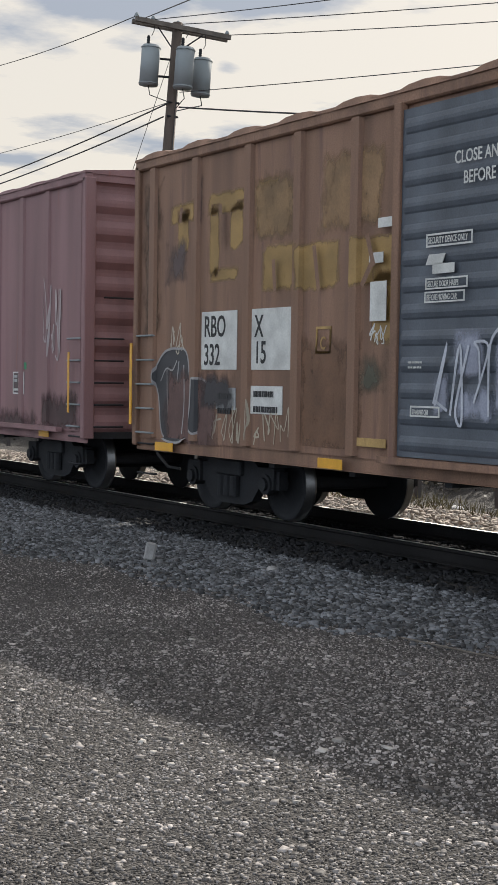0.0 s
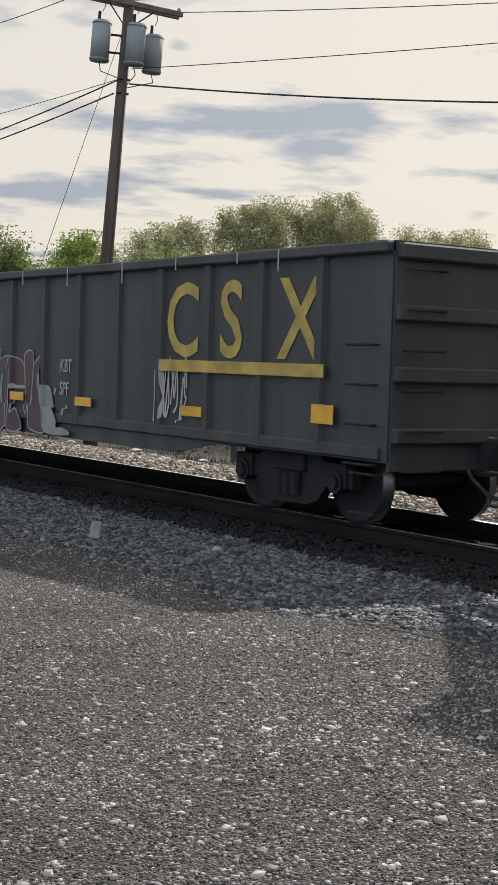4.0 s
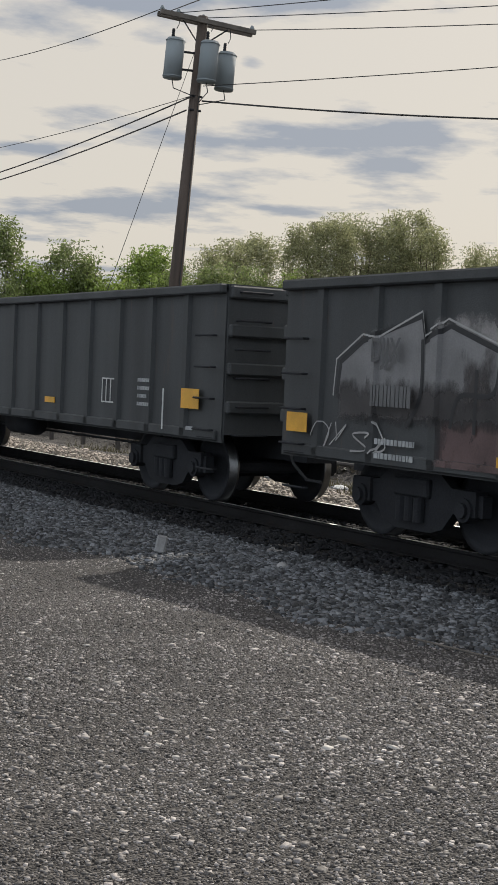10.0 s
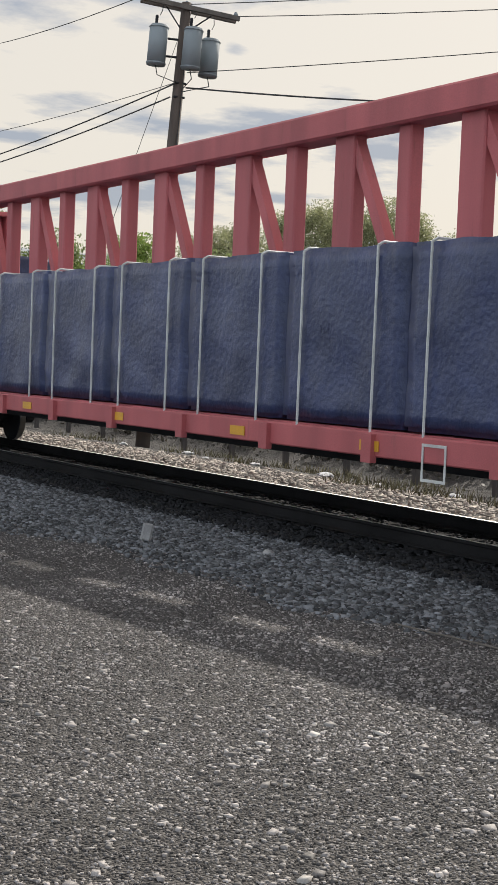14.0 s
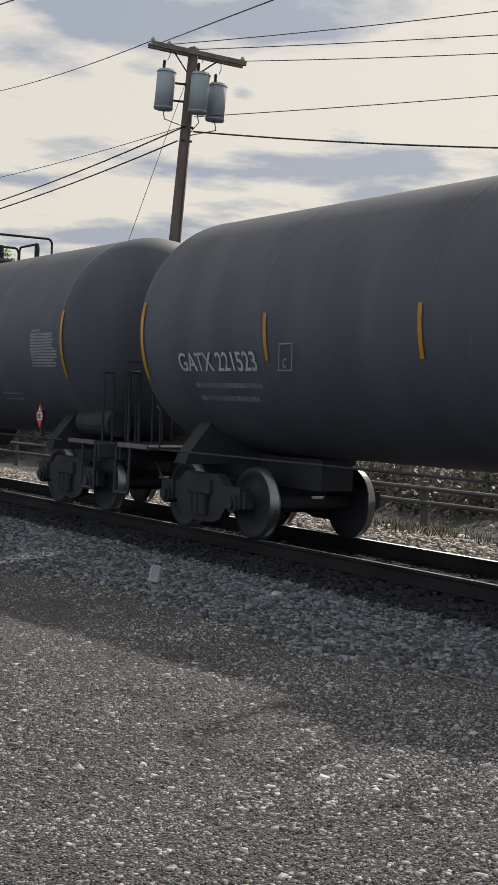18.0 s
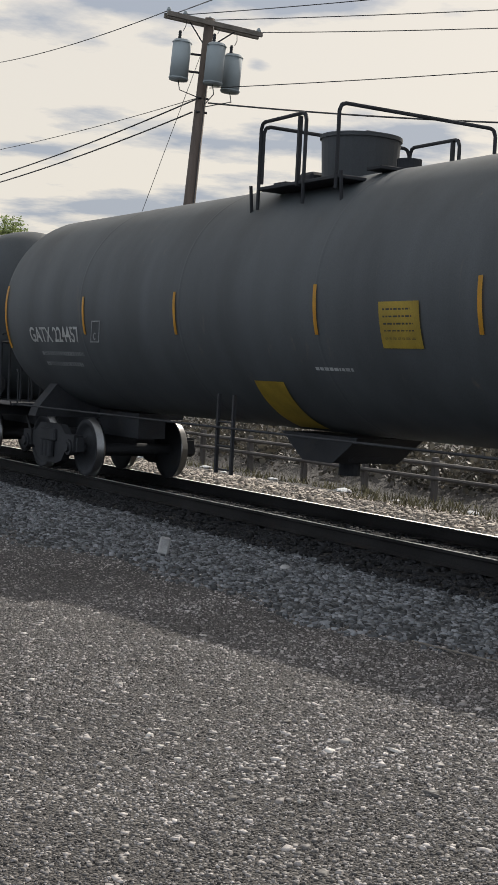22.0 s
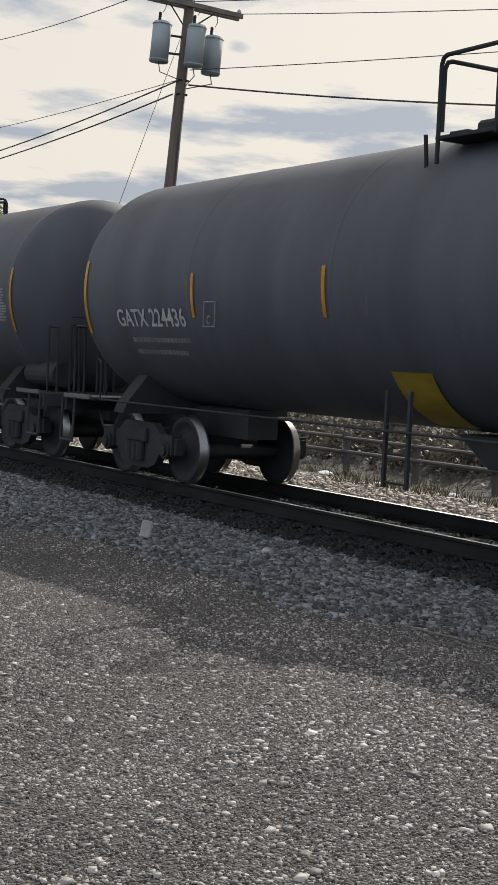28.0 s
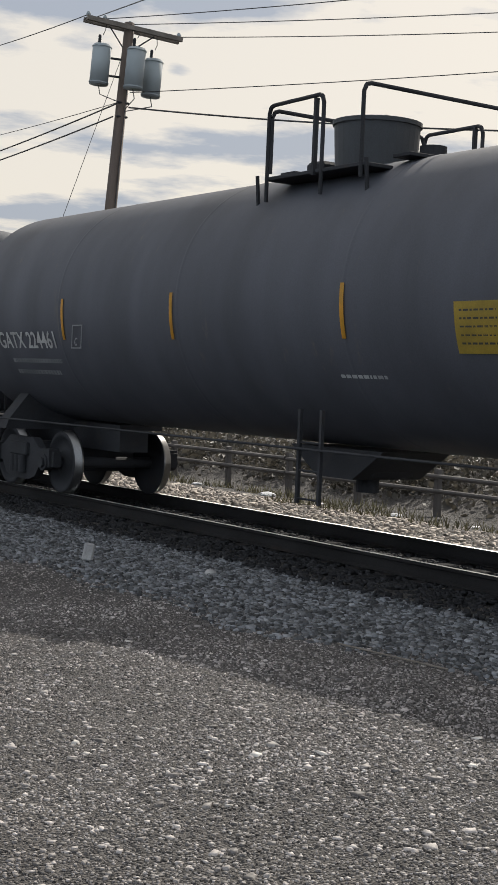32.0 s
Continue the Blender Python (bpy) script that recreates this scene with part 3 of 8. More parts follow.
for side in (-1, 1):
    bm = prism(bmesh.new(), RAIL_PROF, -450, 250)
    bm.faces.ensure_lookup_table()
    for f in bm.faces:
        if abs(f.normal.z) > 0.8 and f.calc_center_median().z > -0.004:
            f.material_index = 1
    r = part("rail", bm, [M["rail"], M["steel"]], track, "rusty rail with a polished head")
    r.location = (0, TRACK_Y + side * 0.755, 0)


def tie_mesh():
    return box(bmesh.new(), -0.115, 0.115, -1.3, 1.3, -0.18, 0.0, bevel=0.012)


def plate_mesh():
    return one_box(-0.09, 0.09, -0.18, 0.18, 0.0, 0.016)


for i in range(230):
    x = -95 + 0.53 * i
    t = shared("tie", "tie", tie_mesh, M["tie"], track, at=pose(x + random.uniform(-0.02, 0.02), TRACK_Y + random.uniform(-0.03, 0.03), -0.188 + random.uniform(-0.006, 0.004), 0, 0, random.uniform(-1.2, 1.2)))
    if -34 < x < -6:
        for side in (-1, 1):
            shared("tie_plate", "tie_plate", plate_mesh, M["rail"], t, at=pose(0, side * 0.755, 0.001))



# the pole, its lines and the trees were plotted on a plan that lies askew to the track
ASKEW = Matrix.Rotation(radians(-2.1), 4, "Z")


def make_pole():
    pole = tagged(new("utility_pole"), "weathered wooden utility pole leaning slightly, with a crossarm and transformers", "utility pole")
    base, top = Vector((-32.70, 15.58, -0.9)), Vector((-32.36, 16.24, 10.72))
    ax = (top - base).normalized()

    def on(z):
        return base + ax * ((z - base.z) / ax.z)
    bm = bmesh.new()
    rod(bm, base, top, 0.19, 14, 0.125)
    part("shaft", bm, M["wood_pole"], pole, smooth=True)
    al, ar = Vector((-32.55, 15.10, 10.68)), Vector((-32.15, 17.60, 10.46))
    d = (ar - al).normalized()
    for off, nm in ((0.14, "crossarm"), (-0.14, "crossarm")):
        bm = bmesh.new()
        q = d.cross(Vector((0, 0, 1))).normalized() * off
        m = Matrix.Translation((al + ar) / 2 + q) @ d.to_track_quat("X", "Z").to_matrix().to_4x4()
        bmesh.ops.create_cube(bm, size=1, matrix=m @ Matrix.Diagonal(((ar - al).length, 0.09, 0.115, 1)))
        part(nm, bm, M["arm_wood"], pole, "grey weathered timber arm")
    for e in (al.lerp(ar, 0.25), al.lerp(ar, 0.72)):
        bm = rod(bmesh.new(), e - Vector((0, 0, 0.05)), on(9.95), 0.018, 6)
        part("brace", bm, M["under"], pole)
    for f in (0.03, 0.2, 0.46, 0.98):
        p = al.lerp(ar, f) + Vector((0, 0, 0.06))
        bm = bmesh.new()
        rod(bm, p, p + Vector((0, 0, 0.07)), 0.05, 10, 0.06)
        rod(bm, p + Vector((0, 0, 0.07)), p + Vector((0, 0, 0.13)), 0.06, 10, 0.03)
        part("insulator", bm, M["galv"], pole, "grey porcelain insulator")
    for (x, y, z0, z1) in ((-32.50, 15.50, 9.09, 10.04), (-31.85, 16.14, 8.97, 9.94), (-32.20, 16.82, 8.92, 9.82)):
        lean = Matrix.Translation((x, y, z0)) @ ax.to_track_quat("Z", "Y").to_matrix().to_4x4()
        h = z1 - z0
        bm = bmesh.new()
        bmesh.ops.create_cone(bm, cap_ends=True, segments=20, radius1=0.235, radius2=0.235, depth=h, matrix=lean @ Matrix.Translation((0, 0, h / 2)))
        body = part("transformer", bm, M["galv"], pole, "grey steel transformer can", True)
        bm = bmesh.new()
        bmesh.ops.create_cone(bm, cap_ends=True, segments=20, radius1=0.255, radius2=0.20, depth=0.07, matrix=lean @ Matrix.Translation((0, 0, h + 0.02)))
        part("lid", bm, M["galv"], body)
        bm = bmesh.new()
        bmesh.ops.create_cone(bm, cap_ends=True, segments=20, radius1=0.25, radius2=0.25, depth=0.03, matrix=lean @ Matrix.Translation((0, 0, 0.05)))
        part("base_band", bm, M["galv"], body)
        bm = bmesh.new()
        for k2 in range(4):
            bmesh.ops.create_cone(bm, cap_ends=True, segments=10, radius1=0.045, radius2=0.03, depth=0.06, matrix=lean @ Matrix.Translation((0.0, 0.08, h + 0.08 + 0.06 * k2)))
        part("bushing", bm, M["under"], body, "dark ribbed bushing")
        zc = (z0 + z1) / 2
        for dz in (0.22, -0.22):
            part("bracket", rod(bmesh.new(), (x, y, zc + dz), on(zc + dz), 0.03, 6), M["under"], body)
        pts = [Vector((x, y, z0)), Vector((x + 0.1, y, z0 - 0.25)), on(z0 - 0.35) + Vector((0.1, 0.05, -0.08)), on(z0 - 0.2)]
        part("lead", path_rod(bmesh.new(), pts, 0.012), M["wire"], body)
        pts = [Vector((x, y + 0.08, z1 + 0.3)), Vector((x, y + 0.14, z1 + 0.42)), al.lerp(ar, 0.5 + (y - 16.2) * 0.4)]
        part("lead", path_rod(bmesh.new(), pts, 0.01), M["wire"], body)
    for z in (8.7, 8.35):
        p = on(z)
        part("wire_clamp", rod(bmesh.new(), p + Vector((0.1, -0.15, 0)), p + Vector((0.1, 0.15, 0)), 0.03, 6), M["under"], pole)
    bm = rod(bmesh.new(), on(9.7) + Vector((0.16, 0.03, 0)), on(1.0) + Vector((0.19, 0.03, 0)), 0.012, 6)
    part("ground_wire", bm, M["wire"], pole)
    pole.matrix_basis = ASKEW


make_pole()


def line(a, b, sag, r, name="overhead_wire", label="thin black overhead wire strung from the pole"):
    a, b = Vector(a), Vector(b)
    cu = bpy.data.curves.new(name, "CURVE")
    cu.dimensions, cu.bevel_depth, cu.bevel_resolution = "3D", r, 1
    sp = cu.splines.new("POLY")
    n = 24
    sp.points.add(n)
    for i in range(n + 1):
        f = i / n
        p = a.lerp(b, f)
        sp.points[i].co = (p.x, p.y, p.z - 4 * sag * f * (1 - f), 1)
    cu.materials.append(M["wire"])
    ob = new(name, cu)
    ob.matrix_basis = ASKEW
    return tagged(ob, label, "wire", group="lines on the pole")


def away(a, b, k):
    a, b = Vector(a), Vector(b)
    return a + (b - a) * k


for a, b, k, sag, r in (
        ((-32.55, 15.12, 10.76), (-47.2, 16.49, 12.31), 2.0, 0.35, 0.012),
        ((-32.50, 15.40, 10.76), (-16.48, 9.85, 7.34), 1.3, 0.0, 0.012),
        ((-49.2, 8.5, 11.62), (-21.62, 8.12, 8.24), 1.4, 0.0, 0.011),
        ((-32.50, 15.60, 10.74), (-23.27, 18.72, 10.05), 1.6, 0.10, 0.011),
        ((-32.33, 16.26, 10.68), (-25.68, 20.73, 10.38), 2.6, 0.15, 0.011),
        ((-32.15, 17.58, 10.55), (-26.44, 21.37, 10.21), 2.6, 0.15, 0.011),
        ((-32.26, 16.27, 8.97), (-25.64, 20.78, 9.01), 2.4, 0.12, 0.011),
        ((-32.26, 16.0, 8.70), (-43.4, 15.24, 8.72), 2.2, 0.25, 0.009),
        ((-32.29, 15.93, 8.65), (-43.4, 15.25, 7.99), 2.2, 0.30, 0.019),
        ((-32.33, 15.85, 8.32), (-43.4, 15.26, 7.74), 2.2, 0.30, 0.019)):
    line(a, away(a, b, k) + Vector((0, 0, 4 * sag * (1 - 1 / k))), sag, r)
line((-32.2, 16.22, 8.58), away((-32.2, 16.22, 8.58), (-25.61, 20.82, 7.80), 2.2) + Vector((0, 0, 0.62)), 0.28, 0.022, "service_cable", "thick twisted service cable sagging from the pole")
line((-32.26, 15.97, 9.73), away((-32.26, 15.97, 9.73), (-30.19, 13.32, 4.54), 1.75), 0.0, 0.008, "guy_wire", "thin guy wire running down from the pole")


# fence and litter beyond the track
def make_fence():
    f = tagged(new("guard_fence"), "low dark post-and-rail fence along the far side of the track", "fence")
    y = 18.3
    for i in range(24):
        x = -62 + 2.45 * i
        z = ground_z(x, y)
        shared("post", "post", lambda: box(bmesh.new(), -0.06, 0.06, -0.06, 0.06, -0.3, 0.92, bevel=0.01), M["fence"], f,
               at=pose(x, y, z, random.uniform(-2, 2), random.uniform(-3, 3), 0))
    for z in (-0.16, 0.14):
        for i in range(8):
            x0 = -62 + 7.35 * i
            bm = bmesh.new()
            rod(bm, (x0, y - 0.09, z), (x0 + 7.3, y - 0.09, z + random.uniform(-0.02, 0.02)), 0.045, 8)
            part("rail", bm, M["fence"], f)


make_fence()
for x, y, s in ((-23.7, 15.4, 0.16), (-24.6, 15.9, 0.12), (-26.9, 15.6, 0.12), (-21.0, 14.8, 0.10), (-19.4, 15.3, 0.12), (-27.9, 14.9, 0.08), (-30.5, 15.8, 0.14), (-17.6, 15.5, 0.09), (-33.0, 15.2, 0.12)):
    x, y, _ = ASKEW @ Vector((x, y, 0))
    bm = bmesh.new()
    bmesh.ops.create_icosphere(bm, subdivisions=2, radius=s)
    for v in bm.verts:
        v.co *= 1 + 0.5 * noise.noise(v.co * 9 + Vector((x, y, 0)))
        v.co.z *= 0.35
    ob = part("litter", bm, M["litter"])
    ob.location = (x, y, ground_z(x, y) + s * 0.2)
    tagged(ob, "crumpled pale plastic litter on the gravel", "litter", group="litter beyond the track")


def blades(name, spots, n, h, material, label):
    bm = bmesh.new()
    for (x, y, r) in spots:
        x, y, _ = ASKEW @ Vector((x, y, 0))
        for i in range(n):
            a, q = random.uniform(0, 6.28), r * math.sqrt(random.random())
            px, py = x + q * math.cos(a), y + q * math.sin(a)
            pz = ground_z(px, py)
            hh, w, b = h * random.uniform(0.4, 1.2), 0.012, random.uniform(0, 6.28)
            dx, dy = w * math.cos(b), w * math.sin(b)
            lx, ly = random.uniform(-0.12, 0.12), random.uniform(-0.12, 0.12)
            v = [bm.verts.new(p) for p in ((px - dx, py - dy, pz), (px + dx, py + dy, pz), (px + lx, py + ly, pz + hh))]
            bm.faces.new(v)
    return tagged(part(name, bm, material), label, "grass", kind="stuff")


blades("weeds", [(-20.2, 13.9, 0.7), (-18.6, 14.1, 0.9), (-27.5, 16.0, 0.8), (-31, 16.3, 1.0), (-22.5, 16.6, 1.2), (-36, 15.5, 1.0), (-16.8, 14.6, 1.0), (-25.2, 16.4, 0.7)],
       150, 0.2, M["grass"], "thin dry weeds at the foot of the far bank")

def tree(name, x, y, h, w, leaf, n, label, seed, trunk=0.18, lean=0.0, low=0.12, size=0.16, columns=7):
    """Tapered trunk, limbs, and a crown of many leaf clumps with gaps."""
    rng = random.Random(seed)
    nr = np.random.default_rng(seed)
    z0 = -0.6
    t = tagged(new(name), label, "tree" if h > 6 else "bush", group="trees behind the fence")
    t.matrix_basis = ASKEW @ Matrix.Translation((x, y, z0))
    bm = bmesh.new()
    rod(bm, (0, 0, -0.3), (lean, 0, h * 0.62), trunk, 9, trunk * 0.4)
    tips = []
    for i in range(columns):
        a = 6.283 * i / columns + rng.uniform(-0.4, 0.4)
        b = h * rng.uniform(0.08, 0.45)
        out = w * 0.5 * rng.uniform(0.2, 0.9)
        top = h * rng.uniform(0.72, 0.98) * (1 - 0.22 * (out / (w * 0.5)) ** 2)
        mid = Vector((out * 0.6 * math.cos(a), out * 0.6 * math.sin(a), b + (top - b) * 0.45))
        tip = Vector((out * math.cos(a), out * math.sin(a), top))
        rod(bm, (lean * b / h, 0, b), mid, trunk * 0.45, 6, trunk * 0.3)
        rod(bm, mid, tip, trunk * 0.3, 5, trunk * 0.08)
        tips.append((Vector((lean * b / h, 0, b)), mid, tip))
    part("trunk", bm, M["bark"], t)
    cl = []
    turn = rng.uniform(0, 6.28)
    for i in range(26 + int(9 * w * h / 4)):
        f = rng.random() ** 0.8
        a = rng.uniform(0, 6.283)
        swell = w * 0.5 * math.sin(math.pi * (0.10 + 0.84 * f)) ** 0.5 * (1 + 0.36 * math.sin(2 * a + turn + 6 * f) * math.sin(3 * a + 9 * f))
        q = swell * math.sqrt(rng.uniform(0.1, 1.0))
        cl.append((lean * f + q * math.cos(a), q * math.sin(a), h * low + f * (0.97 - low) * h, rng.uniform(0.4, 1.1) * (0.44 if h > 8.5 else 0.34)))
    cl = np.array(cl)[nr.integers(0, len(cl), n)]
    P = cl[:, :3] + np.clip(nr.normal(0, 1, (n, 3)), -1.35, 1.35) * cl[:, 3:4] * np.array([1, 1, 1.2])
    P = P[P[:, 2] > 0.1]
    k = len(P)
    U = nr.normal(0, 1, (k, 3))
    U /= np.linalg.norm(U, axis=1, keepdims=True)
    V = np.cross(U, nr.normal(0, 1, (k, 3)))
    V /= np.linalg.norm(V, axis=1, keepdims=True)
    s = (size * nr.uniform(0.6, 1.3, k))[:, None]
    Q = np.stack([P - U * s, P + V * s * 0.5, P + U * s, P - V * s * 0.5], 1).reshape(-1, 3)
    me = bpy.data.meshes.new("crown")
    me.from_pydata(Q.tolist(), [], np.arange(4 * k).reshape(-1, 4).tolist())
    me.materials.append(leaf)
    part("crown", me, leaf, t)
    return t


TREES = [  # x, y, height, crown width, leaf
    (-75.8, 52.2, 12.4, 2.6, LEAF_B),
    (-76.7, 54.3, 13.6, 3.6, LEAF_B),
    (-73.5, 53.7, 12.2, 2.2, LEAF_B),
    (-76.3, 47.8, 12.5, 2.7, LEAF_B),
    (-77.8, 51.0, 12.8, 2.8, LEAF_B),
    (-78.0, 46.8, 11.9, 2.4, LEAF_B),
    (-75.0, 42.1, 10.8, 2.6, LEAF_B),
    (-74.0, 39.8, 10.1, 2.0, LEAF_B),
    (-71.1, 36.7, 9.1, 1.9, LEAF_B),
    (-75.8, 60.5, 11.5, 4.5, LEAF_B),
    (-54.7, 24.7, 7.2, 1.5, LEAF_A),
    (-53.4, 25.1, 7.5, 2.0, LEAF_A),
    (-54.0, 21.1, 7.4, 1.9, LEAF_C),
    (-52.7, 21.7, 7.0, 1.4, LEAF_C),
    (-53.0, 18.0, 7.8, 2.5, LEAF_C),
    (-52.6, 19.2, 6.3, 1.2, LEAF_A),
    (-73.1, 62.2, 11.3, 4.2, LEAF_B),
]
for i, (x, y, h, w, lf) in enumerate(TREES):
    far = lf is LEAF_B
    kind = {LEAF_A: "bright green leafy tree", LEAF_B: "tall olive-green poplar with thin foliage", LEAF_C: "dark green broadleaf tree"}[lf]
    w *= 1.35 if far else 1.15
    tree("tree", x, y, h, w, lf, int(h * w * (430 if far else 800)), kind + " beyond the fence", i + 1, size=0.075 if far else 0.062, columns=10 if w < 2.5 else 14, low=0.3)
for i in range(24):
    f = i / 23
    x, y = -54.0 + 12.5 * f + random.uniform(-0.6, 0.6), 19.5 + 16.8 * f + random.uniform(-0.6, 0.6)
    h = 5.9 - 0.5 * f + random.uniform(-0.35, 0.25) + (0.55 if 0.28 < f < 0.56 else 0.0)
    tree("bush", x, y, h, random.uniform(1.5, 2.2), LEAF_C if 0.28 < f < 0.5 else LEAF_A, 6500, "dense green bush in the hedge beyond the fence", 40 + i, trunk=0.08, low=0.04, size=0.065)


def undergrowth():
    """Dry brush on the bank behind the fence, in clumps."""
    nr = np.random.default_rng(77)
    c = np.stack([nr.uniform(-90, -8, 420), nr.uniform(19.4, 22.8, 420)], 1)
    k = 70000
    q = c[nr.integers(0, len(c), k)] + np.clip(nr.normal(0, 0.4, (k, 2)), -0.8, 0.8)
    z = np.array([ground_z(a, b) for a, b in q]) + np.abs(nr.normal(0, 0.36, k)).clip(0, 1.1)
    P = np.column_stack([q, z])
    U = nr.normal(0, 1, (k, 3)) * 0.03
    V = np.cross(U, nr.normal(0, 1, (k, 3))) * 0.6
    Q = np.stack([P - U, P + V, P + U, P - V], 1).reshape(-1, 3)
    me = bpy.data.meshes.new("undergrowth")
    me.from_pydata(Q.tolist(), [], np.arange(4 * k).reshape(-1, 4).tolist())
    me.materials.append(LEAF_D)
    tagged(new("undergrowth", me), "dry brown brush on the bank behind the fence", "brush", kind="stuff")


undergrowth()


def far_shed():
    s = tagged(new("far_shed"), "long grey metal shed far behind the trees", "building")
    s.matrix_basis = ASKEW @ Matrix.Translation((-137, 59, -1))
    part("wall", one_box(-6, 6, -16, 16, 0, 9.5), M["roof_far"], s)
    bm = prism(bmesh.new(), [(-6.5, 9.5), (6.5, 9.5), (0, 12.4)], -16.5, 16.5, axis="y")
    part("roof", bm, M["roof_far"], s)


far_shed()
# a flat offcut of timber and a few odd things on the near ballast
bm = box(bmesh.new(), -0.06, 0.06, -0.08, 0.08, 0, 0.20, bevel=0.02)
ob = part("stone_block", bm, M["stone_grey"])
ob.matrix_basis = pose(-13.47, 7.12, ground_z(-13.47, 7.12), -8, 10, 60)
tagged(ob, "pale grey rectangular block standing in the ballast", "block")
bm = bmesh.new()
bmesh.ops.create_icosphere(bm, subdivisions=2, radius=0.06)
for v in bm.verts:
    v.co *= 1 + 0.4 * noise.noise(v.co * 12)
    v.co.z *= 0.6
ob = part("pale_rock", bm, M["stone_grey"])
ob.location = (-12.07, 7.80, ground_z(-12.07, 7.80) + 0.03)
tagged(ob, "pale rough rock lying on the ballast", "rock")
bm = rod(bmesh.new(), (-8.0, 6.3, 0), (-6.85, 6.32, 0.03), 0.007, 6)
ob = part("metal_rod", bm, M["arm_wood"])
ob.location.z = ground_z(-7.4, 6.3) + 0.02
tagged(ob, "thin pale metal rod lying on the ballast", "rod")
from mathutils.geometry import tessellate_polygon

# ---- freight cars ----
SIDE = -1.5     # the side of a car that faces the lot, in the car's own space
WHEEL_R = 0.46
WHEELSETS = []  # (object, x, car)
LENGTH = 0.95   # the cars' plans are drawn this much too long
CARS = []       # (car, train coordinate of its middle)


def wheel_mesh():
    bm = bmesh.new()
    seg = 30
    for s in (-1, 1):
        y0 = s * 0.685
        prof = [(y0 - s * 0.0, 0.10), (y0, 0.36), (y0 + s * 0.0, 0.485), (y0 + s * 0.03, 0.485), (y0 + s * 0.04, 0.462), (y0 + s * 0.135, 0.455), (y0 + s * 0.135, 0.385),
                (y0 + s * 0.085, 0.36), (y0 + s * 0.06, 0.22), (y0 + s * 0.12, 0.17), (y0 + s * 0.14, 0.09)]
        rings = [[bm.verts.new((r * math.sin(2 * math.pi * i / seg), y, r * math.cos(2 * math.pi * i / seg))) for i in range(seg)] for y, r in prof]
        for k2, (a, b) in enumerate(zip(rings, rings[1:])):
            for i in range(seg):
                f = bm.faces.new((a[i], a[(i + 1) % seg], b[(i + 1) % seg], b[i]))
                f.material_index = 1 if k2 in (2, 3, 4) else 0
                f.smooth = True
    rod(bm, (0, -1.05, 0), (0, 1.05, 0), 0.085, 12)
    bmesh.ops.recalc_face_normals(bm, faces=bm.faces[:])
    return bm


def side_frame_mesh():
    """Cast truck side frame: arched top, dropped middle, openings for the springs, journal boxes."""
    out = [(-1.12, 0.40), (-1.12, 0.62), (-0.62, 0.66), (-0.42, 0.80), (0.42, 0.80), (0.62, 0.66), (1.12, 0.62), (1.12, 0.40), (0.66, 0.40), (0.50, 0.22), (0.30, 0.16), (-0.30, 0.16), (-0.50, 0.22), (-0.66, 0.40)]
    bm = bmesh.new()
    prism(bm, out, -0.06, 0.06, axis="y")
    for s in (-1, 1):
        rod(bm, (s * 0.89, -0.13, 0.46), (s * 0.89, 0.02, 0.46), 0.125, 14)
        rod(bm, (s * 0.89, -0.17, 0.46), (s * 0.89, -0.13, 0.46), 0.08, 10)
        box(bm, s * 0.89 - 0.16, s * 0.89 + 0.16, -0.10, 0.06, 0.40, 0.66)
    for i in (-1, 0, 1):
        rod(bm, (i * 0.15, -0.10, 0.26), (i * 0.15, -0.10, 0.52), 0.065, 10)
    box(bm, -0.30, 0.30, -0.12, 0.08, 0.52, 0.72, bevel=0.02)
    bmesh.ops.recalc_face_normals(bm, faces=bm.faces[:])
    return bm


def bolster_mesh():
    bm = bmesh.new()
    box(bm, -0.20, 0.20, -1.05, 1.05, 0.46, 0.74, bevel=0.03)
    rod(bm, (0, 0, 0.70), (0, 0, 0.86), 0.22, 16)
    box(bm, -0.78, 0.78, -0.06, 0.06, 0.42, 0.5)
    for s in (-1, 1):
        box(bm, s * 0.42 - 0.05, s * 0.42 + 0.05, -0.8, 0.8, 0.30, 0.42)
    return bm


def truck(car, x):
    tr = shared("bolster", "truck", bolster_mesh, M["under"], car, "cast steel truck with two wheelsets", at=pose(x, 0, 0))
    for s in (-1, 1):
        shared("side_frame", "side_frame", side_frame_mesh, M["under"], tr, at=pose(0, s * 1.0, 0, 0, 0, 0 if s < 0 else 180))
    for s in (-0.89, 0.89):
        w = shared("wheelset", "wheelset", wheel_mesh, [M["under"], M["wheel_rim"]], tr, "dark wheels with bright worn treads", at=pose(s, 0, WHEEL_R))
        WHEELSETS.append((w, s, car))


def coupler_mesh():
    bm = bmesh.new()
    box(bm, 0, 0.55, -0.08, 0.08, 0.78, 0.96, bevel=0.02)
    box(bm, 0.50, 0.78, -0.16, 0.10, 0.72, 1.02, bevel=0.05)
    box(bm, 0.70, 0.88, -0.02, 0.16, 0.76, 0.99, bevel=0.04)
    return bm


def couplers(car, xend):
    for s in (-1, 1):
        shared("coupler", "coupler", coupler_mesh, M["under"], car, at=pose(s * xend, 0, 0, 0, 0, 0 if s > 0 else 180))
        shared("air_hose", "air_hose", lambda: path_rod(bmesh.new(), [(0, -0.35, 0.85), (0.2, -0.36, 0.6), (0.42, -0.30, 0.42), (0.62, -0.2, 0.4)], 0.022), M["black"], car,
               at=pose(s * xend, 0, 0, 0, 0, 0 if s > 0 else 180))


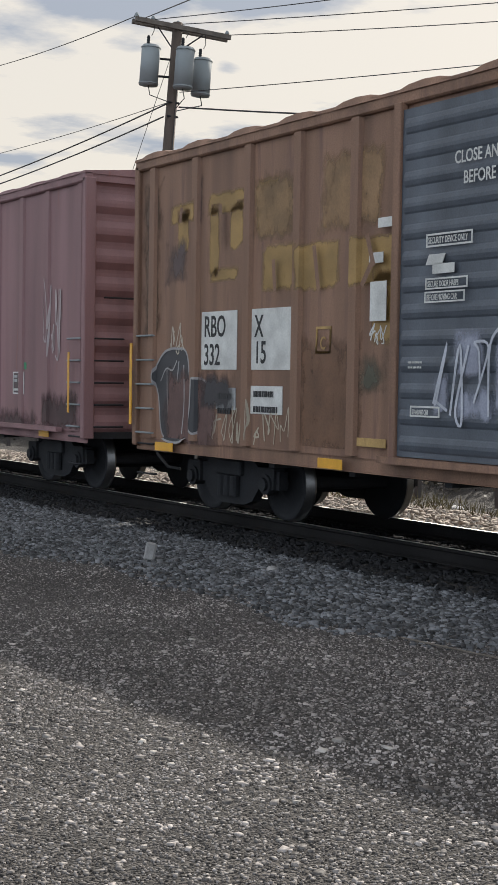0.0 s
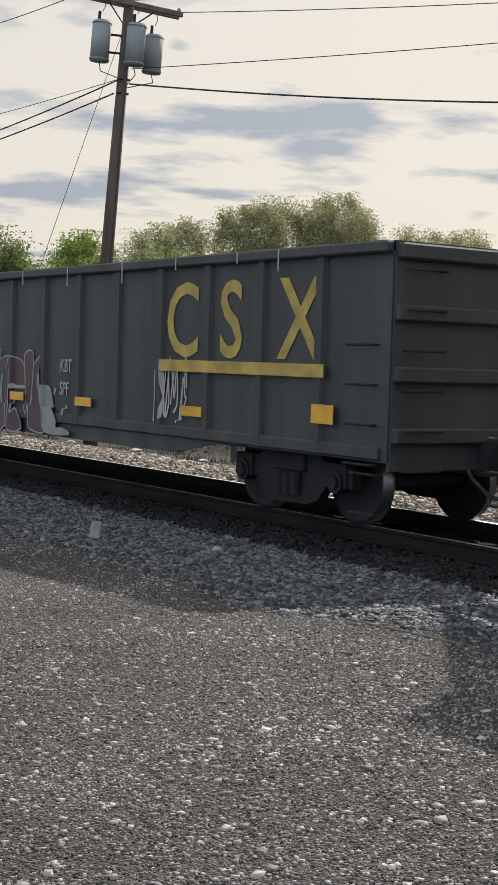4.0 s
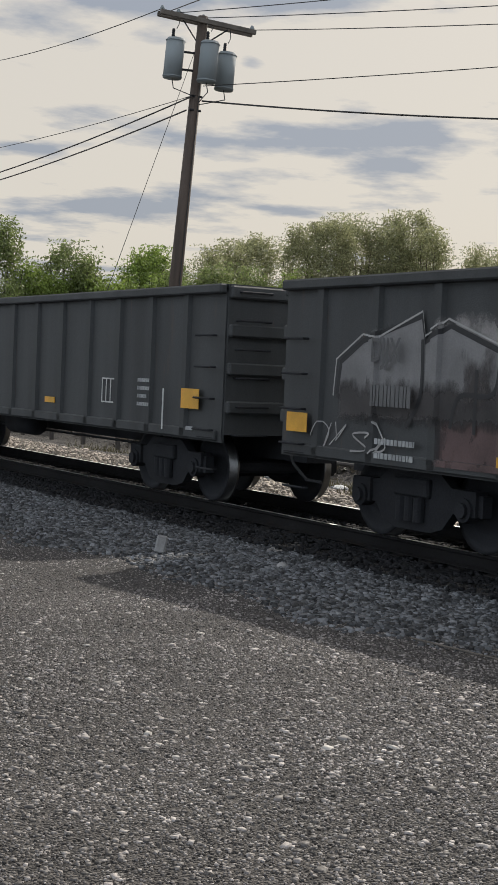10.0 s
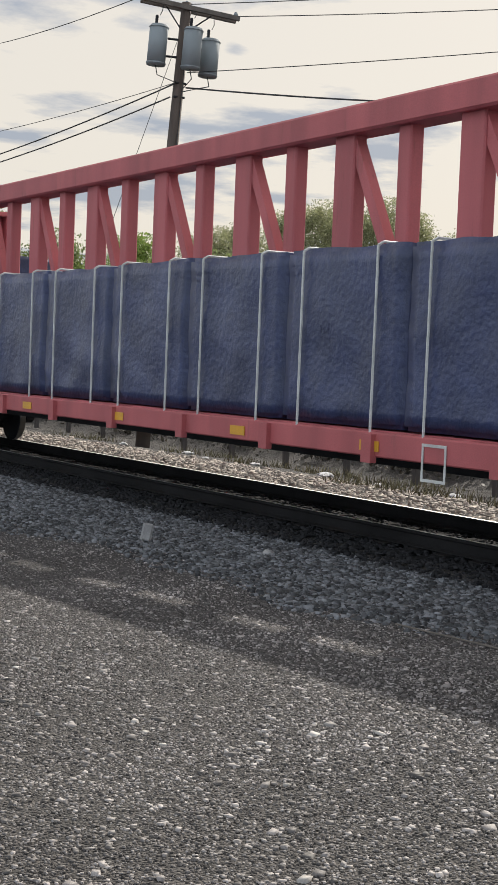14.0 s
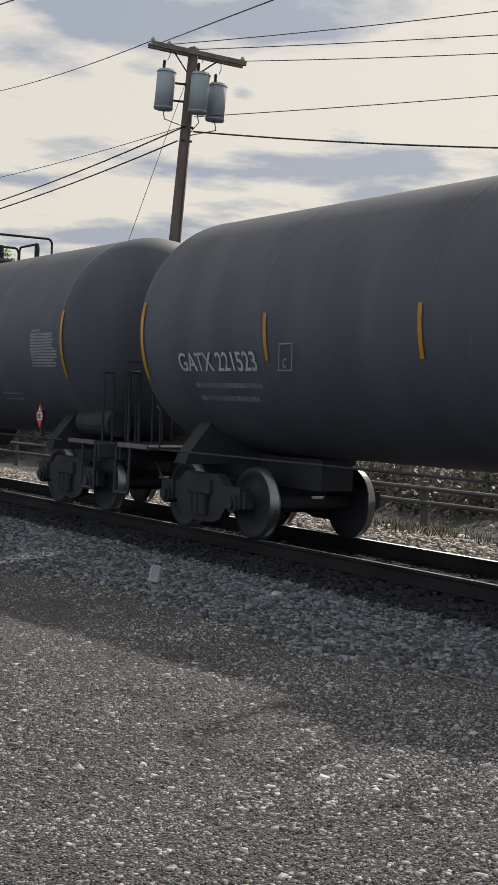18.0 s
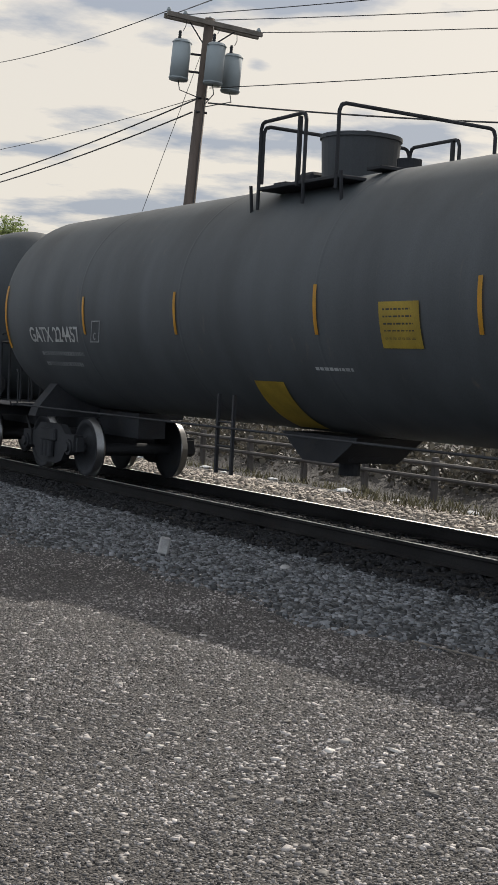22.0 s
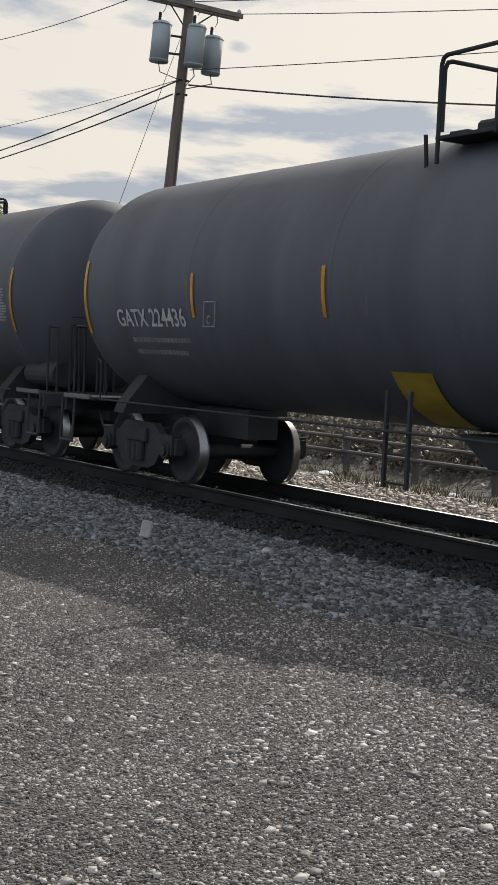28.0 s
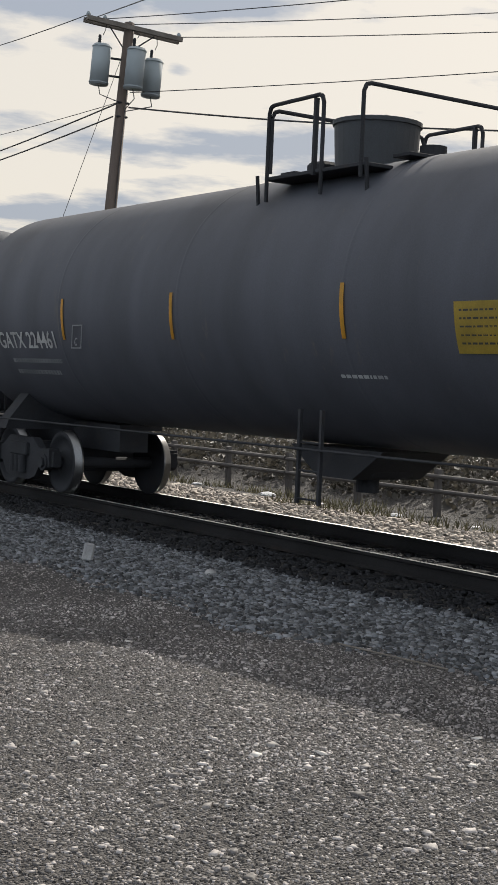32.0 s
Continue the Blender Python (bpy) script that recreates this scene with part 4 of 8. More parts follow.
def ladder(car, x, y, z0, z1, w=0.45, axis="x", n=None, material=None, name="rung", stand=0.07, label=""):
    """A flight of bent rungs; axis x: on a side (y const), axis y: on an end (x const)."""
    n = n or max(2, round((z1 - z0) / 0.36))
    name = "rung" if name in ("ladder", "grab_irons") else name
    mt = material or M["under"]

    def one():
        if axis == "x":
            pts = [(-w / 2, stand, 0), (-w / 2, 0, 0), (w / 2, 0, 0), (w / 2, stand, 0)]
        else:
            pts = [(-stand, -w / 2, 0), (0, -w / 2, 0), (0, w / 2, 0), (-stand, w / 2, 0)]
        return path_rod(bmesh.new(), pts, 0.013, 6)
    for i in range(n + 1):
        shared(("rung", mt.name, w, axis, stand), name, one, mt, car, label, at=pose(x, y, z0 + (z1 - z0) * i / n))


def panel(car, x0, x1, z0, z1, material, y=None, name="reflector", label="", skew=0.0):
    """A thin plate on the near side."""
    y = SIDE if y is None else y
    bm = bmesh.new()
    prof = [(x0, z0), (x1, z0), (x1 + skew, z1), (x0 + skew, z1)]
    prism(bm, prof, y - 0.004, y + 0.004, axis="y")
    return part(name, bm, material, car, label)


def bars(car, x0, z0, w, rows, step, h, material, y=None, name="small_print"):
    """Small print that cannot be read, as plain bars."""
    y = SIDE if y is None else y
    bm = bmesh.new()
    rng = random.Random(int(x0 * 100) + rows)
    for i in range(rows):
        x = x0
        end = x0 + w * rng.uniform(0.75, 1.0)
        while x < end:
            l = rng.uniform(0.02, 0.07)
            box(bm, x, min(x + l, end), y - 0.004, y + 0.002, z0 - i * step - h, z0 - i * step)
            x += l + 0.016
    return tagged(part(name, bm, material, car), kind="stuff")


def outline(car, x0, x1, z0, z1, t, material, y=None, name="frame_mark", bars_in=()):
    y = SIDE if y is None else y
    bm = bmesh.new()
    for a in ((x0, x1, z0, z0 + t), (x0, x1, z1 - t, z1), (x0, x0 + t, z0 + t, z1 - t), (x1 - t, x1, z0 + t, z1 - t)):
        box(bm, a[0], a[1], y - 0.004, y + 0.002, a[2], a[3])
    for fx in bars_in:
        x = x0 + (x1 - x0) * fx
        box(bm, x - t / 2, x + t / 2, y - 0.004, y + 0.002, z0 + t, z1 - t)
    return part(name, bm, material, car)


PAINTS = {}


def spray(col):
    key = tuple(round(c, 3) for c in col)
    if key not in PAINTS:
        PAINTS[key] = surface("spray_paint", col, 0.6, grain=14, vary=0.22, bump=0.03, stain=0.06, stain_col=tuple(c * 0.5 for c in col))
    return PAINTS[key]


def stroke(bm, pts, w, y, closed=False, rise=0.0001):
    """A flat painted band through (x, z) points, lying on the plane y and lifting a hair along its way."""
    pts = [p for i, p in enumerate(pts) if i == 0 or math.dist(p, pts[i - 1]) > 1e-4]
    if closed:
        pts = pts + [pts[0]]
    n = len(pts)
    if n < 2:
        return
    rows = []
    for i in range(n):
        a, b = Vector(pts[max(i - 1, 0)]), Vector(pts[min(i + 1, n - 1)])
        d = (b - a)
        d = d.normalized() if d.length > 1e-6 else Vector((1, 0))
        q = Vector((-d.y, d.x)) * (w / 2)
        p = Vector(pts[i])
        if not closed:
            p = p - d * (w * 0.3) if i == 0 else (p + d * (w * 0.3) if i == n - 1 else p)
        yy = y - rise * i
        rows.append((bm.verts.new((p.x - q.x, yy, p.y - q.y)), bm.verts.new((p.x + q.x, yy, p.y + q.y))))
    for r, t in zip(rows, rows[1:]):
        bm.faces.new((r[0], t[0], t[1], r[1]))


def smooth_pts(pts, n=5):
    out = []
    for i in range(len(pts) - 1):
        p0, p1, p2, p3 = pts[max(i - 1, 0)], pts[i], pts[i + 1], pts[min(i + 2, len(pts) - 1)]
        for k2 in range(n):
            t = k2 / n
            out.append(tuple(0.5 * ((2 * p1[j]) + (p2[j] - p0[j]) * t + (2 * p0[j] - 5 * p1[j] + 4 * p2[j] - p3[j]) * t * t + (3 * p1[j] - p0[j] - 3 * p2[j] + p3[j]) * t ** 3) for j in (0, 1)))
    out.append(pts[-1])
    return out


def scrawl(car, x0, z0, w, h, n, material, y=None, width=0.025, seed=0, name="graffiti_tag"):
    """A quick sprayed scribble of n loops, no letters."""
    y = (SIDE if y is None else y) - 0.003
    rng = random.Random(seed)
    bm = bmesh.new()
    x = x0
    for i in range(n):
        cw = w / n
        pts = [(x + cw * rng.uniform(-0.1, 0.4), z0 + h * rng.uniform(0, 0.3))]
        for k2 in range(4):
            pts.append((x + cw * rng.uniform(0, 1.1), z0 + h * rng.uniform(0, 1)))
        stroke(bm, smooth_pts(pts), width * rng.uniform(0.7, 1.2), y - 0.0016 * i)
        x += cw
    return tagged(part(name, bm, material, car, "sprayed scribble"), kind="stuff")


def fat_shape(car, outline_pts, fill, edge, y, inner=None, width=0.05, smooth=False):
    """A filled sprayed shape with an outline; inner: a second colour's inset strokes."""
    bm = bmesh.new()
    pts = smooth_pts(outline_pts + [outline_pts[0]], 6)[:-1] if smooth else list(outline_pts)
    vs = [bm.verts.new((x, y - 0.002, z)) for x, z in pts]
    for a, b, d in tessellate_polygon([[Vector((x, z, 0)) for x, z in pts]]):
        bm.faces.new((vs[a], vs[b], vs[d]))
    part("graffiti_fill", bm, fill, car)
    bm = bmesh.new()
    stroke(bm, pts, width, y - 0.004, closed=True)
    part("graffiti_edge", bm, edge, car)


def mist(car, x0, x1, z0, z1, col, y, rim=0.25, dens=0.0, half=None, seed=0):
    """A cloud of spray mist on the near side."""
    key = ("mist", tuple(col), dens)
    if key not in PAINTS:
        PAINTS[key] = haze_material("spray_mist", col, dens)
    bm = bmesh.new()
    nx, nz = max(6, int((x1 - x0) / 0.12)), max(6, int((z1 - z0) / 0.12))
    lay = bm.verts.layers.float.new("fade")
    grid = []
    for i in range(nx + 1):
        col_v = []
        for j in range(nz + 1):
            x, z = x0 + (x1 - x0) * i / nx, z0 + (z1 - z0) * j / nz
            v = bm.verts.new((x, (y if half is None else -half(z) - 0.005), z))
            e = min(x - x0, x1 - x, (z - z0) * 1.5 + (0.2 if z0 < 1.1 else 0.0), z1 - z)
            v[lay] = min(0.55, max(0.0, e / rim * 0.5))
            col_v.append(v)
        grid.append(col_v)
    for i in range(nx):
        for j in range(nz):
            bm.faces.new((grid[i][j], grid[i + 1][j], grid[i + 1][j + 1], grid[i][j + 1]))
    return part("graffiti_mist", bm, PAINTS[key], car, "soft cloud of sprayed paint")


def wrap_paint(car, posts, wall, proud, sill_z=0.945, sill_y=1.49, half=0.1):
    """Lays paint and marks onto the side sheet, its posts and its sill, as the spray fell on them."""
    ref = wall + proud + 0.002
    slope = half * 0.28

    def base(x, z):
        if z < sill_z:
            return max(sill_y, wall)
        best = wall
        for px in posts:
            d = abs(x - px)
            if d < half:
                best = max(best, wall + proud * min(1.0, (half - d) / slope))
        return best

    def highest(x0, x1, z):
        return max(base(x0 + (x1 - x0) * i / 16, z) for i in range(17))
    for ob in car.children:
        if ob.type == "FONT":
            m = ob.matrix_basis
            if -ref - 0.03 < m.translation.y < -ref + 0.012:
                w = 0.52 * ob.data.size * len(ob.data.body) * m.col[0].length
                m = Matrix.Translation((0, ref - highest(m.translation.x, m.translation.x + w, m.translation.z), 0)) @ m
                ob.matrix_basis = m
            continue
        flat = ob.name.split(".")[0] in ("small_print", "frame_mark", "data_board", "reflector")
        if ob.type != "MESH" or not (flat or ob.name.startswith("graffiti")):
            continue
        ys = [v.co.y for v in ob.data.vertices]
        if not ys or min(ys) < -ref - 0.045 or max(ys) > -ref + 0.017:
            continue
        if flat:
            xs, zs = [v.co.x for v in ob.data.vertices], [v.co.z for v in ob.data.vertices]
            ob.matrix_basis = Matrix.Translation((0, ref - highest(min(xs), max(xs), min(zs)), 0)) @ ob.matrix_basis
            continue
        bm = bmesh.new()
        bm.from_mesh(ob.data)
        xs, zs = [v.co.x for v in bm.verts], [v.co.z for v in bm.verts]
        cuts = [((px + o, 0, 0), (1, 0, 0)) for px in posts for o in (-half, slope - half, half - slope, half) if min(xs) < px + o < max(xs)]
        if min(zs) < sill_z < max(zs):
            cuts += [((0, 0, sill_z - 0.004), (0, 0, 1)), ((0, 0, sill_z), (0, 0, 1))]
        for co, no in cuts:
            bmesh.ops.bisect_plane(bm, geom=bm.verts[:] + bm.edges[:] + bm.faces[:], plane_co=co, plane_no=no)
        for v in bm.verts:
            v.co.y += ref - base(v.co.x, v.co.z)
        bm.to_mesh(ob.data)
        bm.free()


def lines(car, many, width, material, y, name="graffiti_line"):
    """Thin sprayed lines, each its own sweep of the can."""
    for i, pts in enumerate(many):
        bm = bmesh.new()
        stroke(bm, smooth_pts(pts, 5), width, y - 0.0006 * (i % 4))
        part(name, bm, material, car)


def car_thing(name, label, u_mid, category="freight car"):
    c = tagged(new(name), label, category, group="cars of the passing train")
    CARS.append((c, LENGTH * u_mid - 0.55))
    return c


def rib_mesh(z0, z1, w, d):
    """Hat-section side post that stands out from the side sheet."""
    bm = bmesh.new()
    prism(bm, [(-w / 2, 0.0), (-w / 2 * 0.72, -d), (w / 2 * 0.72, -d), (w / 2, 0.0)], z0, z1, axis="z")
    return bm


def roof_panel_mesh(sy, swell):
    """Pressed roof panel: a low swell that runs across the car and stands up at the eaves."""
    bm = bmesh.new()
    rows = []
    for x, k in ((-0.42, 0.0), (-0.26, 0.7), (0.0, 1.0), (0.26, 0.7), (0.42, 0.0)):
        rows.append([bm.verts.new(p) for p in ((x, -sy - 0.11, 0.10), (x, -sy - 0.09, 0.135 + swell * k), (x, 0, 0.285 + swell * k), (x, sy + 0.09, 0.135 + swell * k), (x, sy + 0.11, 0.10))])
    for a, b in zip(rows, rows[1:]):
        for i in range(4):
            bm.faces.new((a[i], a[i + 1], b[i + 1], b[i]))
    bmesh.ops.recalc_face_normals(bm, faces=bm.faces[:])
    return bm


# -- boxcars
def boxcar(name, label, u_mid, length, body, door, door_x0, door_x1, posts, eave=4.45, sill=0.92, post_d=0.05, ribs_in_door=13, swell=0.05):
    c = car_thing(name, label, u_mid, "boxcar")
    hl = length / 2
    sy = 1.42
    for s in (-1, 1):
        part("side_sheet", one_box(-hl + 0.02, hl - 0.02, s * sy - 0.03, s * sy + 0.03, sill, eave), body, c)
    for x in posts:
        for s in (-1, 1):
            shared((label, "post"), "side_post", lambda: rib_mesh(sill + 0.02, eave - 0.02, 0.20, post_d), body, c,
                   at=pose(x, s * (sy + 0.03), 0, 0, 0, 0 if s < 0 else 180))
    for s in (-1, 1):
        part("side_sill", box(bmesh.new(), -hl, hl, s * (sy - 0.06) - 0.06, s * (sy + 0.04) + 0.03, 0.76, sill + 0.02, bevel=0.015), body, c)
        part("top_chord", box(bmesh.new(), -hl, hl, s * (sy + 0.02) - 0.07, s * (sy + 0.02) + 0.07, eave - 0.02, eave + 0.13, bevel=0.02), body, c)
        for k2 in (-1, 1):
            part("corner_post", box(bmesh.new(), s * (hl - 0.04) - 0.06, s * (hl - 0.04) + 0.06, k2 * sy - 0.09, k2 * sy + 0.09, sill - 0.1, eave + 0.05, bevel=0.015), body, c)
        # corrugated end
        prof = []
        n = 9
        for i in range(n * 8 + 1):
            z = sill + (eave - sill) * i / (n * 8)
            prof.append((s * (hl - 0.075 + 0.04 * math.tanh(1.6 * math.sin(2 * math.pi * n * (z - sill) / (eave - sill)))), z))
        prof += [(s * (hl - 0.16), eave), (s * (hl - 0.16), sill)]
        bm = prism(bmesh.new(), prof, -sy, sy, axis="y")
        part("end_wall", bm, body, c, "end pressed into broad rounded ribs")
        bm = prism(bmesh.new(), [(-sy, eave - 0.005), (sy, eave - 0.005), (sy, eave + 0.12), (0, eave + 0.26), (-sy, eave + 0.12)], s * (hl - 0.16), s * (hl - 0.02))
        part("end_gable", bm, body, c)
    # roof: shallow ridge with pressed panels
    bm = prism(bmesh.new(), [(-sy - 0.1, eave + 0.10), (sy + 0.1, eave + 0.10), (sy + 0.1, eave + 0.135), (0, eave + 0.28), (-sy - 0.1, eave + 0.135)], -hl, hl)
    part("roof", bm, body, c)
    n = 13
    for i in range(n):
        x = -hl + 0.6 + (length - 1.2) * i / (n - 1)
        shared((label, "roof_rib"), "roof_panel", lambda: roof_panel_mesh(sy, swell), body, c, at=pose(x, 0, eave))
    # door with pressed ribs
    for s in (-1, 1):
        bm = bmesh.new()
        box(bm, door_x0, door_x1, s * (sy + 0.07) - 0.03, s * (sy + 0.07) + 0.03, sill + 0.06, eave - 0.08)
        part("door", bm, door, c, "sliding door with pressed ribs")
        dr = c.children[-1]
        nr = ribs_in_door
        for i in range(nr):
            z = sill + 0.2 + (eave - sill - 0.45) * i / (nr - 1)
            shared((label, "door_rib"), "door_rib", lambda: prism(bmesh.new(), [(0.0, -0.085), (-0.012, -0.065), (-0.026, -0.02), (-0.026, 0.015), (-0.010, 0.06), (0.0, 0.075)], door_x0 + 0.12, door_x1 - 0.12), door, dr,
                   at=pose(0, s * (sy + 0.10), z) if s < 0 else Matrix.Translation((door_x0 + door_x1, s * (sy + 0.10), z)) @ pose(0, 0, 0, 0, 0, 180))
        for x in (door_x0, door_x1):
            part("door_post", box(bmesh.new(), x - 0.06, x + 0.06, s * (sy + 0.09) - 0.05, s * (sy + 0.09) + 0.05, sill, eave, bevel=0.01), body, c)
        part("door_track", one_box(door_x0 - 0.2, hl * 0.9, s * (sy + 0.12) - 0.05, s * (sy + 0.12) + 0.05, sill - 0.02, sill + 0.05), body, c)
    part("floor", one_box(-hl + 0.05, hl - 0.05, -sy, sy, sill - 0.1, sill), M["under"], c)
    part("centre_sill", one_box(-hl - 0.25, hl + 0.25, -0.22, 0.22, 0.62, sill - 0.02), M["under"], c)
    for x in np.linspace(-hl * 0.55, hl * 0.55, 6):
        part("cross_bearer", one_box(x - 0.06, x + 0.06, -1.35, 1.35, 0.70, 0.84), M["under"], c)
    for x in (-(hl - 2.0), hl - 2.0):
        truck(c, x)
    couplers(c, hl + 0.0)
    for s in (-1, 1):
        ladder(c, s * (hl - 0.35), -sy - 0.1, 1.0, 2.3, n=4, material=M["galv"])
        ladder(c, s * (hl + 0.05) if s > 0 else -hl - 0.05, -1.1, 1.0, 2.3, axis="y", n=4, stand=0.07 * s)
        ladder(c, s * (hl - 0.35), -sy - 0.06, 0.45, 0.85, n=1, name="stirrup")
        part("grab_iron", path_rod(bmesh.new(), [(s * (hl + 0.06), -1.2, 2.9), (s * (hl + 0.10), -1.2, 2.9), (s * (hl + 0.10), -0.2, 2.9), (s * (hl + 0.06), -0.2, 2.9)], 0.013), M["under"], c)
    return c


def build_boxcars():
    # yellow-brown boxcar with the dark blue door
    posts = [-7.2, -6.0, -4.67, -3.55, -2.40, 2.3, 3.45, 4.6, 5.6, 7.2]
    c = boxcar("boxcar", "weathered yellow-brown boxcar with a dark blue door and graffiti", -9.88, 15.4, M["rbox"], M["door_blue"], -1.56, 1.56, posts, eave=4.54, post_d=0.05)
    y = -1.455
    yo = -1.503
    for x0, x1 in ((-5.83, -4.93), (-4.58, -3.68)):
        panel(c, x0, x1, 1.85, 2.57, M["white"], y, "number_board", "white number board")
    for x, z, tx in ((-5.76, 2.26, "RBO"), (-4.50, 2.24, "X"), (-5.76, 1.91, "332"), (-4.50, 1.93, "15")):
        words(tx, 0.37, near_plane(x, y - 0.007, z), M["black"], c, sx=0.76)
    panel(c, -5.43, -4.94, 1.36, 1.63, M["grey_mark"], y, "data_board")
    panel(c, -4.60, -3.85, 1.33, 1.66, M["white"], y, "data_board")
    bars(c, -4.5, 1.6, 0.55, 2, 0.18, 0.07, M["black"], y - 0.006)
    bars(c, -5.38, 1.56, 0.36, 2, 0.18, 0.07, M["black"], y - 0.006)
    # remains of the big painted name, worn soft
    old = (0.45, 0.285, 0.105)
    for x0, x1, z0, z1 in ((-6.75, -6.0, 3.72, 4.0), (-6.55, -6.2, 3.35, 3.9), (-5.75, -4.75, 3.75, 4.05), (-5.7, -5.4, 2.98, 3.9), (-5.65, -4.9, 2.93, 3.12), (-5.15, -4.8, 3.3, 3.9), (-4.55, -4.0, 3.45, 4.1),
                           (-4.4, -3.6, 2.74, 3.32), (-3.62, -2.7, 2.72, 3.28), (-2.56, -1.68, 2.72, 3.28), (-2.1, -1.68, 2.1, 2.9)):
        mist(c, x0, x1, z0, z1, old, yo, 0.08, 0.42)
    for x0, z0, x1, z1 in ((-3.98, 2.78, -4.02, 3.1), (-3.15, 3.2, -3.05, 2.75), (-2.12, 3.25, -2.0, 2.95), (-2.2, 2.75, -2.02, 2.98), (-5.25, 3.4, -5.3, 3.85), (-6.33, 3.9, -6.36, 3.75)):
        bm = bmesh.new()
        stroke(bm, [(x0, z0), (x1, z1)], 0.07, yo - 0.006)
        part("worn_gap", bm, M["rbox"], c)
    for x0, x1, z0, z1, cl in ((-6.1, -5.75, 3.6, 4.4, (0.075, 0.06, 0.065)), (-6.9, -6.2, 2.9, 3.6, (0.12, 0.085, 0.08)), (-7.6, -6.9, 2.2, 4.4, (0.16, 0.095, 0.06)), (-6.9, -5.3, 0.9, 1.9, (0.15, 0.085, 0.075)),
                               (-2.48, -1.70, 1.55, 2.1, (0.12, 0.115, 0.08)), (-3.6, -2.2, 1.0, 2.3, (0.20, 0.105, 0.06)), (-4.7, -3.5, 3.3, 4.2, (0.30, 0.185, 0.09)), (-3.2, -1.8, 3.3, 4.3, (0.33, 0.20, 0.10))):
        mist(c, x0, x1, z0, z1, cl, y - 0.004, 0.25, 0.1)
    for x0, x1, z0 in ((-6.98, -6.47, 0.78), (-2.98, -2.50, 0.78), (3.0, 3.45, 0.78)):
        panel(c, x0, x1, z0, z0 + 0.11, M["yellow"], -1.53, "reflector", "yellow reflector")
    panel(c, -2.25, -1.72, 1.05, 1.14, M["rbox_yellow"], -1.5, "yellow_patch")
    outline(c, -3.16, -2.85, 2.03, 2.33, 0.03, M["rbox_yellow"], y)
    words("C", 0.2, near_plane(-3.07, y - 0.004, 2.08), M["rbox_yellow"], c)
    panel(c, -2.05, -1.76, 2.36, 2.77, M["white"], yo, "placard")
    bars(c, -2.01, 2.70, 0.2, 5, 0.07, 0.025, M["black"], yo - 0.006)
    panel(c, -2.08, -1.83, 2.96, 3.07, M["white"], yo, "sticker")
    panel(c, -1.93, -1.66, 3.32, 3.42, M["white"], yo, "sticker")
    scrawl(c, -2.12, 2.12, 0.3, 0.22, 3, M["white"], yo, 0.018, 5)
    dk = spray((0.045, 0.045, 0.05))
    pale_rim = spray((0.36, 0.35, 0.35))
    fat_shape(c, [(-7.08, 1.9), (-7.15, 1.74), (-7.02, 1.5), (-6.9, 1.0), (-6.5, 0.9), (-6.22, 0.98), (-6.12, 1.3), (-6.2, 2.02), (-6.5, 2.12), (-6.84, 2.08)], dk, pale_rim, yo, width=0.03, smooth=True)
    fat_shape(c, [(-6.02, 1.74), (-5.76, 1.72), (-5.62, 1.6), (-5.78, 1.33), (-5.9, 1.05), (-6.08, 1.1), (-6.04, 1.4)], dk, pale_rim, yo - 0.001, width=0.03, smooth=True)
    lines(c, [[(-6.78, 1.86), (-6.74, 1.3), (-6.62, 0.98)], [(-6.44, 1.95), (-6.5, 1.5), (-6.42, 1.0)], [(-6.95, 1.7), (-6.8, 1.86), (-6.62, 1.84), (-6.5, 1.96)], [(-6.3, 1.9), (-6.28, 1.4), (-6.34, 1.02)]], 0.022, pale_rim, yo - 0.006)
    mist(c, -5.95, -4.9, 1.3, 1.85, (0.06, 0.055, 0.06), y - 0.006, 0.2, 0.05)
    scrawl(c, -5.7, 0.95, 1.0, 0.5, 5, spray((0.48, 0.42, 0.32)), yo, 0.022, 9)
    scrawl(c, -4.7, 0.95, 1.0, 0.55, 5, spray((0.48, 0.42, 0.32)), yo, 0.022, 19)
    scrawl(c, -6.75, 2.05, 0.45, 0.42, 4, spray((0.55, 0.48, 0.38)), yo, 0.02, 10)
    panel(c, -7.70, -7.63, 1.1, 2.2, M["yellow"], -1.56, "side_stripe", "tall yellow reflector")
    yb = -1.562
    words("CLOSE AND LOCK", 0.17, near_plane(-0.60, yb, 3.82), M["white"], c)
    words("BEFORE MOVING", 0.17, near_plane(-0.46, yb, 3.62), M["white"], c)
    outline(c, -1.02, -0.30, 3.05, 3.18, 0.018, M["white"], yb)
    words("SECURITY DEVICE ONLY", 0.09, near_plane(-0.99, yb, 3.085), M["white"], c, sx=0.62)
    panel(c, -1.02, -0.76, 2.88, 2.98, M["white"], yb, "sticker", skew=0.05)
    panel(c, -0.91, -0.57, 2.79, 2.885, M["white"], yb, "sticker")
    outline(c, -1.02, -0.36, 2.64, 2.75, 0.016, M["white"], yb)
    outline(c, -1.03, -0.40, 2.51, 2.62, 0.016, M["white"], yb)
    words("SECURE DOOR HASPS", 0.08, near_plane(-0.99, yb, 2.665), M["white"], c, sx=0.62)
    words("BEFORE MOVING CAR", 0.08, near_plane(-1.0, yb, 2.535), M["white"], c, sx=0.60)
    bars(c, -1.28, 1.94, 0.25, 2, 0.05, 0.02, M["white"], yb)
    outline(c, -1.23, -0.75, 1.39, 1.5, 0.018, M["white"], yb)
    words("STANDARD CAR", 0.07, near_plane(-1.2, yb, 1.415), M["white"], c, sx=0.5)
